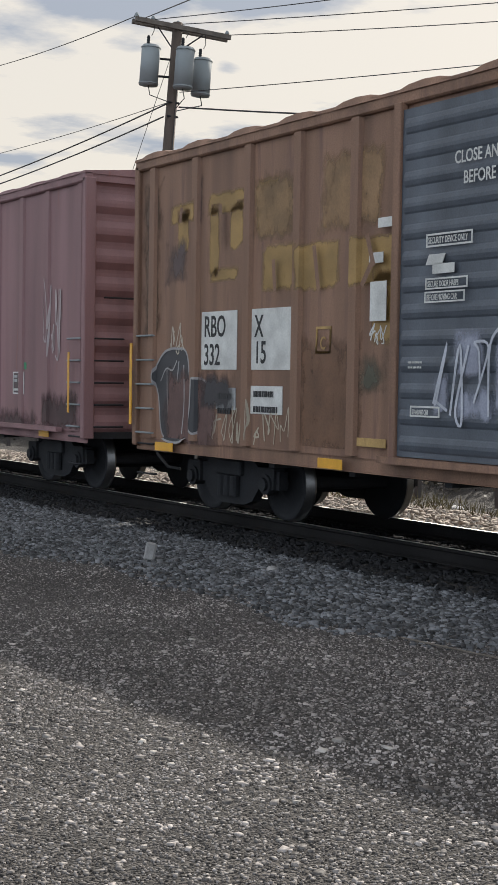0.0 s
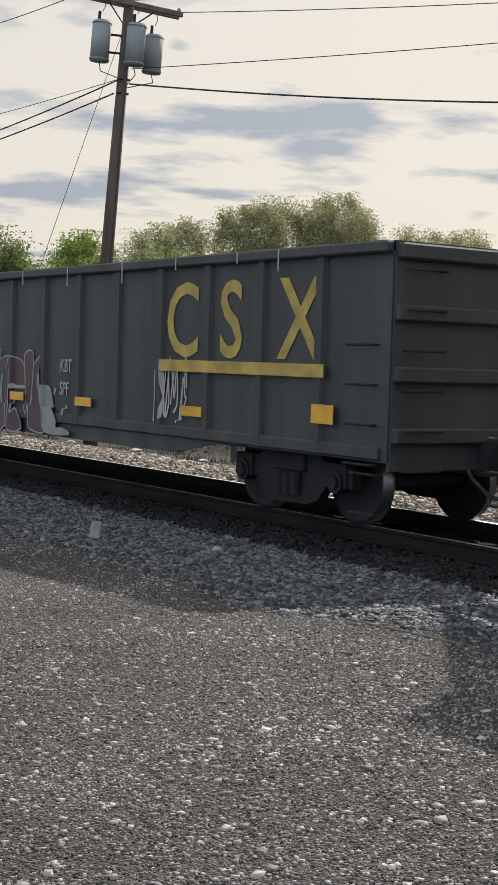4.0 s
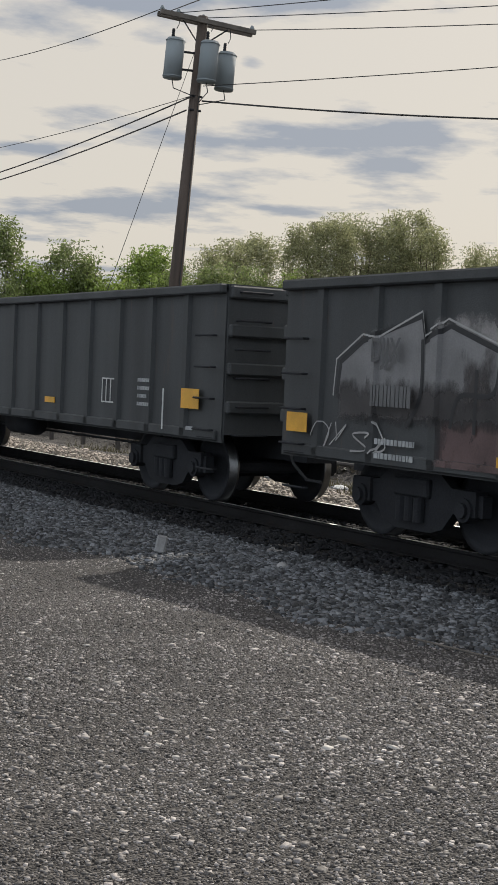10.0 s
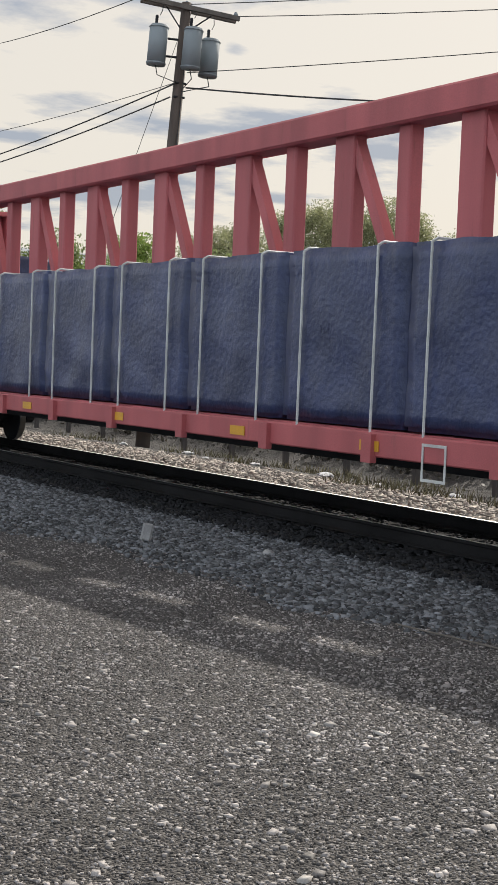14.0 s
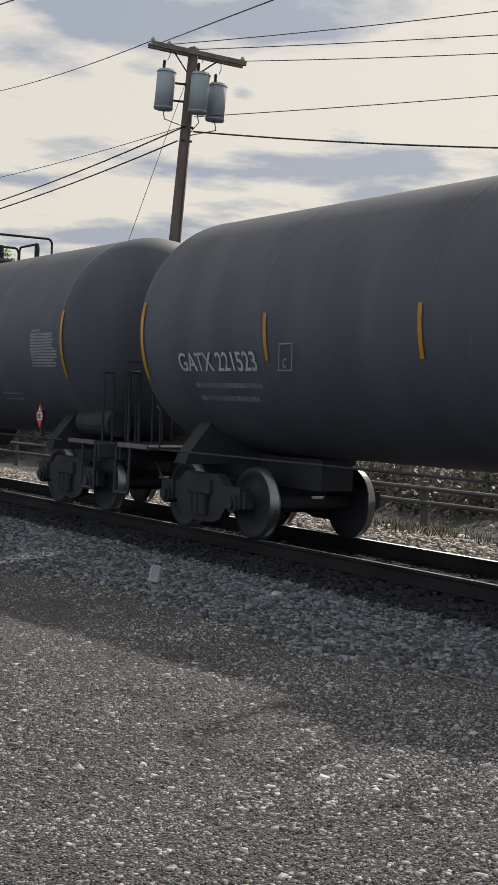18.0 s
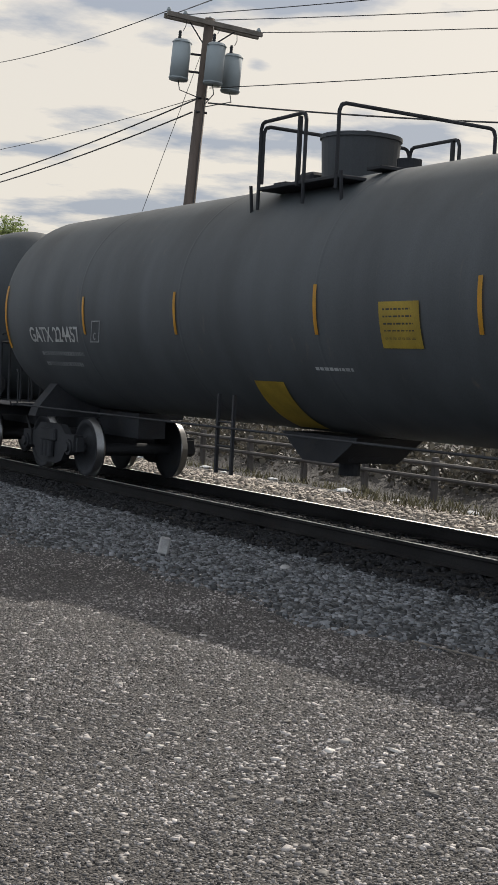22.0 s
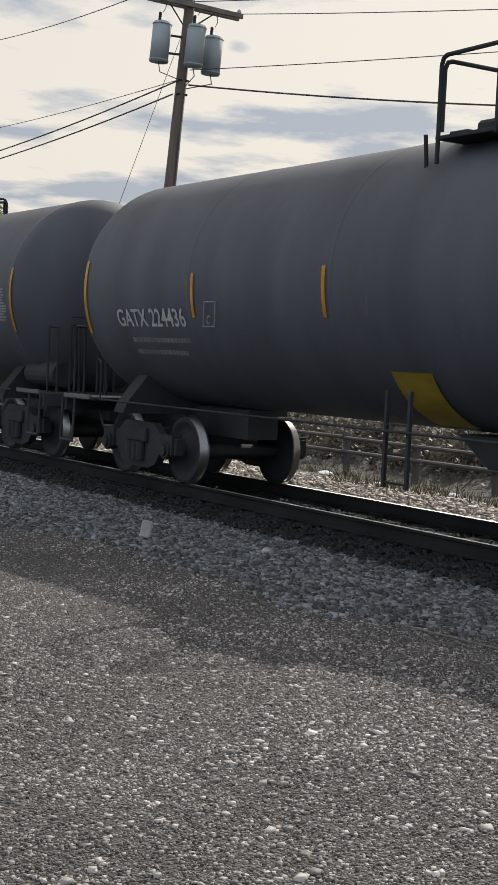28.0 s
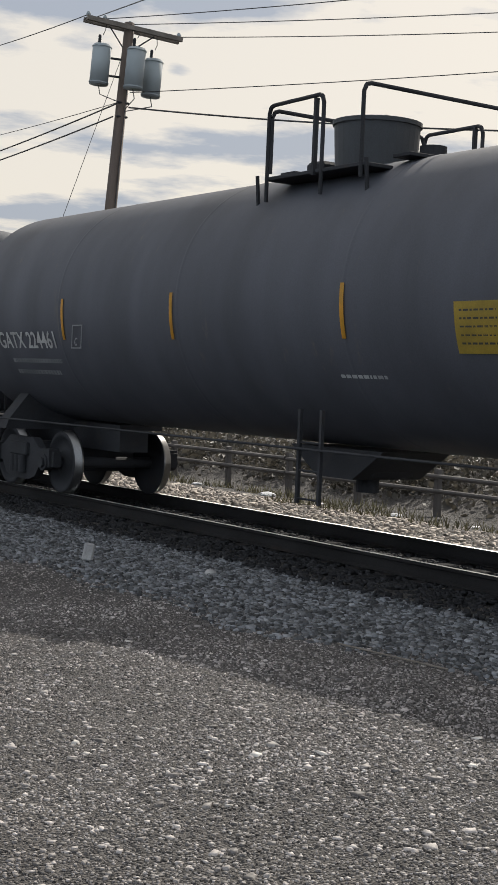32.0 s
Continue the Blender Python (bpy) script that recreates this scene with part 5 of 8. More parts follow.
    for x0, x1, z0, z1 in ((-0.92, -0.55, 1.4, 1.85), (-0.6, -0.05, 1.75, 2.3), (-0.55, 0.1, 1.35, 1.75), (0.0, 0.7, 1.4, 2.2), (0.6, 1.3, 1.35, 2.2)):
        mist(c, x0, x1, z0, z1, (0.36, 0.38, 0.47), yb, 0.14, 0.12)
    scrawl(c, -0.85, 1.35, 1.1, 0.9, 4, spray((0.50, 0.52, 0.58)), yb - 0.006, 0.03, 13)

    wrap_paint(c, posts, 1.45, 0.05)

    # faded red boxcar
    posts = [-7.85, -6.6, -5.5, -4.4, -3.1, 2.42, 3.5, 4.5, 5.55, 6.6, 7.85]
    c = boxcar("boxcar", "faded pinkish-red boxcar with pressed doors and pale graffiti", -27.36, 16.2, M["bkty"], M["bkty"], -1.87, 1.10, posts, eave=4.60, post_d=0.035, ribs_in_door=17, swell=0.02)
    yo = -1.492
    for x0, x1 in ((-7.56, -6.72), (-6.38, -5.62)):
        panel(c, x0, x1, 1.63, 2.42, spray((0.23, 0.125, 0.125)), -1.452, "repaint_patch", "darker red ground of the car's marks")
    for x, z, tx in ((-7.28, 2.14, "BK"), (-6.08, 2.16, "TY"), (-7.30, 1.70, "154"), (-6.12, 1.73, "351")):
        words(tx, 0.37, near_plane(x, -1.462, z), M["white"], c, sx=0.95)
    words("LD LMT 157300", 0.095, near_plane(-7.36, -1.458, 1.49), M["white"], c, sx=0.68)
    words("LT WT   62700", 0.095, near_plane(-7.36, -1.458, 1.33), M["white"], c, sx=0.68)
    bars(c, -7.32, 1.17, 0.5, 1, 0.1, 0.03, M["white"], -1.454)
    for x0, x1 in ((-7.45, -6.99), (-3.9, -3.47), (-0.62, -0.07), (3.4, 3.89), (6.4, 6.8)):
        panel(c, x0, x1, 0.80, 0.91, M["yellow"], -1.495, "reflector", "yellow reflector")
    panel(c, 7.6, 7.66, 1.2, 2.1, M["yellow"], -1.54, "side_stripe", "tall yellow reflector")
    panel(c, -7.87, -7.80, 1.27, 2.17, M["yellow"], -1.49, "side_stripe", "tall yellow reflector")
    # the large piece: dark haze, pale loops above, pink zigzags below
    mist(c, -7.95, -2.0, 2.45, 4.2, (0.135, 0.095, 0.105), yo + 0.003, 0.5, 0.0)
    mist(c, -7.7, -4.9, 2.2, 2.8, (0.085, 0.062, 0.068), yo + 0.002, 0.3, 0.0)
    mist(c, -5.0, -2.2, 2.25, 2.75, (0.075, 0.075, 0.08), yo + 0.002, 0.25, 0.05)
    for x0, x1, z0, z1 in ((-7.85, -7.45, 3.1, 3.75), (-7.55, -7.3, 3.3, 3.95), (-6.6, -6.0, 3.85, 4.25), (-5.7, -5.2, 3.8, 4.15), (-2.85, -2.1, 3.25, 3.85), (-2.6, -2.1, 3.7, 4.2), (-6.5, -6.2, 4.0, 4.3)):
        mist(c, x0, x1, z0, z1, (0.12, 0.30, 0.235), yo + 0.001, 0.22, 0.1)
    for x0, x1, z0, z1 in ((-7.7, -7.5, 3.3, 3.85), (-6.35, -6.15, 3.9, 4.15), (-2.35, -2.2, 3.75, 4.2)):
        mist(c, x0, x1, z0, z1, (0.34, 0.42, 0.38), yo, 0.12, 0.0)
    pk, ed, bk, gy = spray((0.40, 0.24, 0.28)), spray((0.60, 0.55, 0.55)), spray((0.06, 0.052, 0.058)), spray((0.145, 0.105, 0.112))
    fat_shape(c, [(-7.2, 3.1), (-7.1, 3.64), (-6.9, 3.88), (-6.55, 3.98), (-6.35, 3.7), (-6.45, 3.3), (-6.9, 3.14)], gy, gy, yo, width=0.01, smooth=True)
    fat_shape(c, [(-6.2, 3.3), (-6.18, 3.62), (-5.84, 3.78), (-5.64, 3.6), (-5.56, 3.15), (-5.9, 2.95)], gy, gy, yo, width=0.01, smooth=True)
    zig = ([(-7.72, 3.2), (-7.0, 2.84), (-7.12, 2.64), (-7.98, 2.68)],
           [(-7.16, 2.98), (-6.92, 3.12), (-6.54, 3.22), (-6.02, 3.12), (-6.28, 2.92), (-6.64, 2.88), (-6.92, 2.7), (-6.56, 2.6), (-6.74, 2.38), (-7.5, 2.36), (-7.0, 2.82)],
           [(-5.96, 3.0), (-5.72, 2.68), (-6.12, 2.5), (-6.24, 2.68)],
           [(-5.54, 3.0), (-5.38, 2.76), (-4.98, 2.56), (-5.52, 2.48), (-5.72, 2.64), (-5.8, 2.96)],
           [(-5.36, 2.84), (-5.34, 3.12), (-5.04, 3.04), (-4.98, 2.6)])
    lines(c, [[(-7.92, 2.62), (-7.56, 2.58), (-7.44, 2.30), (-6.68, 2.32), (-6.48, 2.6), (-6.6, 2.84)], [(-6.24, 2.40), (-5.78, 2.56), (-5.48, 2.38), (-5.0, 2.5)],
              [(-7.68, 3.28), (-7.3, 3.16), (-6.96, 2.88)]], 0.09, bk, yo - 0.001, "graffiti_shadow")
    for i, pts in enumerate(zig):
        fat_shape(c, pts, pk, ed, yo - 0.0025 - 0.0008 * i, width=0.022)
    lines(c, [[(-7.26, 3.08), (-7.12, 3.64), (-6.94, 3.88), (-6.54, 4.0), (-6.4, 3.84)], [(-6.98, 3.16), (-6.92, 3.32), (-6.56, 3.6)], [(-6.88, 3.14), (-6.82, 3.38), (-6.68, 3.48)],
              [(-6.2, 3.32), (-6.2, 3.6), (-6.08, 3.76), (-5.84, 3.8), (-5.68, 3.72), (-5.56, 3.16), (-5.4, 2.82)], [(-5.96, 3.0), (-5.94, 3.26)], [(-5.5, 3.56), (-5.4, 3.66)],
              [(-5.36, 3.12), (-5.26, 3.2), (-5.08, 3.2), (-5.04, 3.4), (-5.06, 3.9)]], 0.024, ed, yo - 0.006)
    for i, pts in enumerate(([(-3.76, 3.16), (-3.34, 3.2), (-3.0, 2.92), (-3.28, 2.72), (-3.6, 2.88)], [(-5.0, 2.96), (-4.18, 2.92), (-4.2, 2.68), (-4.54, 2.54), (-4.96, 2.6)],
                             [(-3.0, 2.82), (-2.4, 2.82), (-2.46, 2.56), (-2.64, 2.4), (-2.92, 2.54)])):
        fat_shape(c, pts, spray((0.25, 0.18, 0.205)), gy, yo - 0.001 - 0.0008 * i, width=0.015)
    lines(c, [[(-5.0, 3.24), (-5.0, 3.76), (-4.86, 3.94), (-4.56, 3.94), (-4.52, 3.72), (-4.78, 3.62), (-4.84, 3.34), (-4.62, 2.88), (-4.48, 3.0), (-4.52, 3.48)], [(-4.4, 3.84), (-4.2, 3.88), (-4.16, 4.02)],
              [(-3.76, 3.8), (-3.64, 3.92), (-3.36, 3.96), (-3.16, 3.82), (-3.16, 3.52), (-3.32, 3.32), (-3.56, 3.16)], [(-3.76, 3.28), (-3.78, 2.9), (-3.54, 2.64), (-3.6, 2.52), (-4.04, 2.46)]], 0.026, ed, yo - 0.006)
    lines(c, [[(-3.04, 2.82), (-3.0, 2.54), (-2.64, 2.36), (-2.42, 2.6), (-2.4, 2.84), (-2.94, 2.84)], [(-2.88, 2.94), (-2.44, 2.96), (-2.46, 3.16), (-2.66, 3.28)], [(-5.08, 2.7), (-4.92, 2.54), (-4.48, 2.56), (-4.18, 2.86)],
              [(-4.12, 3.0), (-4.1, 3.6)], [(-2.9, 3.3), (-2.86, 4.0)]], 0.026, ed, yo - 0.006)
    # pale, washed-out pieces along the foot
    wh, wd = (0.48, 0.45, 0.44), (0.30, 0.22, 0.22)
    for x0, x1, z0, z1, cl in ((-6.7, -5.4, 0.8, 1.65, (0.22, 0.15, 0.15)), (-5.45, -4.75, 1.6, 2.3, (0.24, 0.155, 0.155)), (-5.35, -4.4, 0.8, 1.5, (0.34, 0.28, 0.27)), (-4.4, -2.1, 0.8, 1.6, (0.31, 0.24, 0.24)), (-2.9, -2.0, 1.2, 2.1, (0.17, 0.10, 0.10)),
                               (-4.3, -3.9, 0.8, 1.5, wd), (-3.2, -2.8, 0.9, 1.75, wd), (1.35, 3.7, 0.8, 1.5, (0.32, 0.265, 0.26)), (2.35, 3.0, 1.0, 1.75, wd)):
        mist(c, x0, x1, z0, z1, cl, yo + 0.002, 0.22, 0.05)
    mist(c, -0.9, 1.05, 1.0, 1.75, (0.33, 0.27, 0.265), -1.545, 0.3, 0.05)
    mist(c, -1.7, 0.0, 1.0, 1.4, (0.20, 0.14, 0.135), -1.544, 0.25, 0.0)
    mist(c, 0.3, 1.08, 1.24, 1.66, (0.10, 0.078, 0.08), -1.548, 0.18, 0.12)
    gw, thin = spray((0.37, 0.33, 0.32)), spray((0.09, 0.068, 0.068))
    fat_shape(c, [(-6.2, 1.62), (-5.74, 1.64), (-5.68, 1.44), (-5.8, 1.14), (-5.62, 0.96), (-5.68, 0.80), (-6.12, 0.79), (-6.24, 0.92), (-6.16, 1.28)], gw, thin, yo, width=0.013, smooth=True)
    for i, pts in enumerate(([(-6.34, 1.6), (-6.52, 1.54), (-6.68, 1.32), (-6.64, 1.14), (-6.4, 1.12), (-6.24, 1.28)], [(-5.66, 1.52), (-5.4, 1.38), (-5.56, 1.14), (-5.76, 1.04)])):
        fat_shape(c, pts, spray((0.27, 0.21, 0.21)), thin, yo - 0.0015 - 0.001 * i, width=0.013, smooth=True)
    fat_shape(c, [(-6.86, 0.82), (-6.74, 0.92), (-6.56, 0.9), (-6.68, 0.82)], spray((0.62, 0.60, 0.58)), thin, yo - 0.001, width=0.008)
    lines(c, [[(-5.88, 1.2), (-6.04, 0.96), (-6.12, 0.80)], [(-5.72, 0.88), (-5.86, 0.82), (-6.0, 1.0), (-5.96, 1.3)], [(-5.32, 2.24), (-5.12, 2.26), (-4.92, 2.12), (-4.9, 1.9), (-5.04, 1.72)], [(-5.36, 2.12), (-5.24, 1.94), (-4.96, 1.84)],
              [(-5.08, 0.80), (-5.04, 0.90), (-4.84, 1.0)], [(-4.98, 0.80), (-4.88, 0.9), (-4.75, 0.88)], [(-4.9, 1.2), (-4.7, 1.3), (-4.5, 1.15)]], 0.014, thin, yo - 0.006)
    lines(c, [[(-5.1, 1.05), (-4.9, 1.1), (-4.7, 1.0)], [(-4.9, 1.42), (-4.6, 1.46)], [(-4.1, 1.0), (-4.05, 1.3), (-4.0, 1.5)], [(-3.6, 1.1), (-3.4, 1.3), (-3.3, 1.1)], [(-6.3, 1.62), (-6.5, 1.5)], [(-5.2, 1.35), (-5.15, 1.9)], [(-2.5, 1.2), (-2.45, 1.4)]], 0.022, spray(wh), yo - 0.004)
    pale, drk = spray(wh), spray((0.13, 0.10, 0.10))
    fat_shape(c, [(1.52, 1.12), (1.48, 1.64), (1.6, 1.92), (1.8, 2.02), (1.78, 1.74), (1.86, 1.48), (1.8, 1.12)], pale, drk, yo, width=0.014)
    fat_shape(c, [(1.84, 1.12), (1.98, 1.74), (2.04, 2.0), (1.88, 2.06), (2.02, 2.12), (2.24, 2.06), (2.32, 1.82), (2.3, 1.14)], pale, drk, yo - 0.001, width=0.014)
    fat_shape(c, [(3.0, 1.1), (3.0, 1.44), (2.68, 1.54), (2.64, 1.62), (2.96, 1.64), (2.96, 1.98), (3.06, 2.06), (3.34, 2.04), (3.36, 1.82), (3.58, 1.64), (3.56, 1.12)], pale, drk, yo, width=0.014)
    lines(c, [[(1.5, 2.06), (1.9, 2.16), (2.3, 2.1)], [(2.85, 2.1), (3.35, 2.14)], [(2.5, 1.3), (2.52, 1.75)], [(2.1, 1.1), (2.12, 0.84)], [(2.9, 1.1), (2.85, 0.84)], [(3.3, 1.1), (3.1, 0.84)], [(1.7, 1.1), (1.72, 0.9)], [(3.22, 1.55), (3.18, 1.2)]], 0.028, spray((0.38, 0.34, 0.33)), yo - 0.004)
    lines(c, [[(1.66, 1.2), (1.7, 1.8)], [(2.1, 1.2), (2.16, 1.9)], [(3.12, 1.3), (3.16, 1.6), (3.4, 1.6)]], 0.016, drk, yo - 0.006)
    fat_shape(c, [(-0.04, 1.72), (0.16, 1.8), (0.5, 1.68), (0.88, 1.82), (0.88, 1.72), (0.44, 1.62), (0.26, 1.52), (0.06, 1.56)], spray((0.40, 0.36, 0.35)), spray((0.3, 0.24, 0.24)), -1.550, width=0.012)
    fat_shape(c, [(0.93, 1.98), (1.04, 2.02), (1.04, 1.58), (0.92, 1.58)], pale, drk, -1.550, width=0.01)
    fat_shape(c, [(0.08, 1.08), (0.28, 1.24), (0.7, 1.16), (1.04, 1.24), (1.04, 1.08)], spray((0.36, 0.31, 0.30)), spray((0.28, 0.22, 0.22)), -1.550, width=0.012)
    for x0 in (1.7, 2.1, 2.6, 3.0):
        panel(c, x0, x0 + 0.09, 0.79, 0.92, spray((0.32, 0.28, 0.25)), -1.492, "paint_run", skew=-0.1)
    panel(c, 5.18, 5.66, 1.44, 1.80, spray((0.10, 0.07, 0.07)), -1.452, "notice_board", "dark notice board with a white frame")
    outline(c, 5.18, 5.66, 1.44, 1.80, 0.022, M["white"], -1.458)
    bars(c, 5.22, 1.53, 0.38, 1, 0.1, 0.035, M["white"], -1.458)
    bars(c, 5.24, 1.75, 0.14, 2, 0.07, 0.045, M["grey_mark"], -1.458)
    panel(c, 5.41, 5.43, 1.56, 1.77, M["white"], -1.456, "divider_mark")
    panel(c, 5.60, 5.74, 1.84, 1.95, spray((0.06, 0.32, 0.15)), -1.452, "green_tag", "bright green tag")
    panel(c, 4.05, 4.38, 1.45, 1.72, spray((0.22, 0.115, 0.115)), -1.452, "repaint_patch")
    panel(c, -3.75, -3.4, 1.65, 1.98, spray((0.22, 0.09, 0.085)), -1.452, "repaint_patch")
    panel(c, 4.14, 4.39, 1.22, 1.30, spray((0.36, 0.31, 0.30)), -1.452, "sticker")
    scrawl(c, 6.5, 2.0, 0.7, 1.3, 5, spray((0.45, 0.38, 0.38)), yo, 0.03, 25)
    scrawl(c, 3.9, 0.8, 0.6, 0.12, 5, spray((0.40, 0.30, 0.27)), -1.532, 0.02, 26)
    for x0, x1, z0, z1 in ((4.4, 6.4, 0.92, 1.3), (6.2, 8.0, 0.95, 1.6)):
        mist(c, x0, x1, z0, z1, (0.09, 0.05, 0.05), yo + 0.001, 0.3, 0.0)
    wrap_paint(c, posts, 1.45, 0.035)


def gondola(label, u_mid, length, top, bot, body, ribs, rib_w=0.17, rib_d=0.11, fish=0.0, category="gondola", inside=None, truck_in=2.2, lip=0.12):
    c = car_thing("gondola", label, u_mid, category)
    hl = length / 2
    sy = 1.39
    for s in (-1, 1):
        prof = [(-hl, top), (hl, top), (hl, bot + fish), (hl - 3.2, bot + fish), (hl - 4.4, bot), (-hl + 4.4, bot), (-hl + 3.2, bot + fish), (-hl, bot + fish)] if fish else [(-hl, top), (hl, top), (hl, bot), (-hl, bot)]
        part("side_sheet", prism(bmesh.new(), prof, s * sy - 0.02, s * sy + 0.02, axis="y"), body, c)
        part("top_chord", box(bmesh.new(), -hl, hl, s * (sy + 0.03) - 0.09, s * (sy + 0.03) + 0.09, top - lip, top, bevel=0.02), body, c)
        part("side_sill", box(bmesh.new(), -hl + 0.1, hl - 0.1, s * (sy + 0.01) - 0.06, s * (sy + 0.01) + 0.06, bot + fish + 0.02, bot + fish + 0.15, bevel=0.015), body, c)
        for x in ribs:
            shared((id(c), "rib"), "side_post", lambda: rib_mesh(bot + fish + 0.03, top - lip, rib_w, rib_d), body, c, at=pose(x, s * (sy + 0.02), 0, 0, 0, 0 if s < 0 else 180))
        bm = bmesh.new()
        box(bm, s * hl - 0.03, s * hl + 0.03, -sy, sy, bot + 0.1, top)
        part("end_wall", bm, body, c)
        for z in np.linspace(bot + 0.45, top - 0.10, 4):
            part("end_rib", box(bmesh.new(), s * (hl + 0.07) - 0.05, s * (hl + 0.07) + 0.05, -sy, sy, z - 0.08, z + 0.08, bevel=0.02), body, c)
        ladder(c, s * (hl - 0.35), -sy - 0.14, bot + 0.15, bot + 1.35, n=3)
        ladder(c, s * (hl + 0.16), -1.05, bot + 0.1, min(top, bot + 2.2) - 0.1, axis="y", n=5, stand=0.12 * s)
        ladder(c, s * (hl - 0.35), -sy - 0.06, bot - 0.35, bot + 0.05, n=1, name="stirrup")
    part("floor", one_box(-hl, hl, -sy, sy, bot + 0.28, bot + 0.34), inside or M["under"], c)
    part("centre_sill", one_box(-hl - 0.2, hl + 0.2, -0.22, 0.22, 0.62, 0.98), M["under"], c)
    for x in np.linspace(-hl * 0.5, hl * 0.5, 5):
        part("cross_bearer", one_box(x - 0.07, x + 0.07, -1.3, 1.3, max(bot - 0.02, 0.7), bot + 0.3), M["under"], c)
    bm = rod(bmesh.new(), (-0.5, -0.75, 0.72), (0.55, -0.75, 0.72), 0.20, 14)
    part("air_reservoir", bm, M["under"], c, smooth=True)
    part("brake_rod", path_rod(bmesh.new(), [(-4.5, -0.4, 0.6), (4.5, -0.4, 0.6)], 0.02), M["under"], c)
    for s in (-1, 1):
        truck(c, s * (hl - truck_in))
    couplers(c, hl - 0.1)
    return c


def build_gondolas():
    # long dark gondola
    y, yo = -1.415, -1.478
    ribs = [-10.35 + 0.95 + 1.16 * i for i in range(17)]
    c = gondola("long black steel gondola with yellow lettering and graffiti", -66.75, 20.7, 2.96, 0.58, M["csx"], ribs, rib_d=0.055, fish=0.18)
    ym = surface("faded_yellow_lettering", (0.50, 0.36, 0.08), 0.6, grain=20, vary=0.35, stain=0.2, stain_col=(0.2, 0.15, 0.06), bump=0.02)
    for x, z, tx in ((-8.12, 1.92, "CS"), (-7.03, 1.92, "XT"), (-8.06, 1.30, "49"), (-7.0, 1.32, "18"), (-5.97, 1.35, "10")):
        words(tx, 0.42, near_plane(x, yo, z), ym, c)
    for i, tx in enumerate("CSX"):
        words(tx, 1.25, near_plane(5.78 + 1.28 * i, yo, 1.78), ym, c, sx=0.95)
    panel(c, 5.75, 9.3, 1.58, 1.72, ym, yo, "stripe")
    for x0, x1, z0, z1 in ((-9.52, -9.15, 1.08, 1.28), (-6.99, -6.54, 1.05, 1.17), (-3.8, -3.33, 1.06, 1.18), (-1.70, -1.23, 1.05, 1.17), (1.1, 1.6, 1.05, 1.17), (3.35, 3.85, 1.05, 1.17), (6.3, 6.8, 1.05, 1.17), (9.1, 9.5, 1.1, 1.3)):
        panel(c, x0, x1, z0, z1, M["yellow"], yo, "reflector", "yellow reflector")
    outline(c, -4.75, -4.5, 1.93, 2.2, 0.015, M["grey_mark"], y)
    bars(c, -4.87, 1.62, 0.38, 2, 0.2, 0.07, M["faint_mark"], yo)
    bars(c, -3.76, 1.52, 0.4, 2, 0.2, 0.07, M["faint_mark"], yo)
    panel(c, -8.72, -8.55, 1.32, 1.48, M["grey_mark"], y, "data_plate")
    panel(c, -4.59, -4.42, 0.82, 0.92, M["grey_mark"], yo, "sticker")
    pale, ble, mar = spray((0.34, 0.36, 0.35)), spray((0.10, 0.10, 0.20)), spray((0.10, 0.045, 0.05))
    tones = {"slate": spray((0.085, 0.09, 0.10)), "navy": spray((0.055, 0.058, 0.095)), "plum": spray((0.085, 0.068, 0.085)), "wine": spray((0.085, 0.048, 0.052)), "silver": spray((0.27, 0.29, 0.28))}
    rim = spray((0.34, 0.35, 0.35))
    for k2, (tone, pts) in enumerate((
            ('slate', [(-0.33, 1.79), (-0.15, 1.66), (-0.18, 1.38), (-0.06, 0.84), (-0.13, 0.64), (-0.38, 0.64), (-0.63, 0.64), (-0.65, 0.98), (-0.57, 1.11), (-0.27, 0.79), (-0.25, 0.96), (-0.49, 1.25), (-0.53, 1.63)]),
            ('navy', [(-0.07, 1.64), (0.46, 1.61), (0.47, 0.64), (-0.05, 0.64)]),
            ('plum', [(0.45, 1.79), (0.62, 1.78), (0.61, 1.65), (0.84, 1.70), (1.03, 1.58), (1.0, 0.86), (0.9, 0.64), (0.51, 0.64)]),
            ('wine', [(1.06, 1.70), (1.35, 1.65), (1.5, 1.55), (1.55, 1.28), (1.34, 1.23), (1.06, 1.26), (1.07, 0.87), (1.32, 0.92), (1.54, 0.64), (0.98, 0.64), (0.96, 1.42)]),
            ('wine', [(1.51, 1.73), (1.66, 1.79), (1.82, 1.74), (1.82, 1.45), (1.72, 0.89), (1.59, 1.05)]),
            ('wine', [(1.85, 1.59), (1.99, 1.67), (2.1, 1.66), (2.23, 1.01), (2.37, 0.64), (1.91, 0.64), (1.78, 0.80)]),
            ('silver', [(2.13, 1.29), (2.43, 1.26), (2.57, 1.00), (2.74, 0.82), (2.75, 0.71), (2.99, 0.71), (3.18, 0.64), (2.37, 0.64), (2.25, 0.94)]),
            ('silver', [(-1.1, 1.02), (-0.66, 1.17), (-0.65, 0.64), (-1.41, 0.64), (-1.2, 0.82)]),
            )):
        fat_shape(c, pts, tones[tone], rim if tone != "silver" else tones["silver"], yo - 0.0012 * k2, width=0.022, smooth=True)
    lines(c, [[(-0.7, 1.62), (-0.66, 1.53)], [(-1.06, 1.35), (-1.01, 1.29)], [(0.7, 1.41), (0.66, 1.13), (0.73, 0.93)], [(1.05, 1.24), (1.56, 1.25)], [(1.17, 1.03), (1.11, 0.87)], [(2.02, 1.45), (2.0, 1.3), (2.06, 1.22)], [(2.62, 1.25), (2.59, 1.19)], [(3.0, 1.02), (2.95, 0.91)]], 0.05, rim, yo - 0.014)
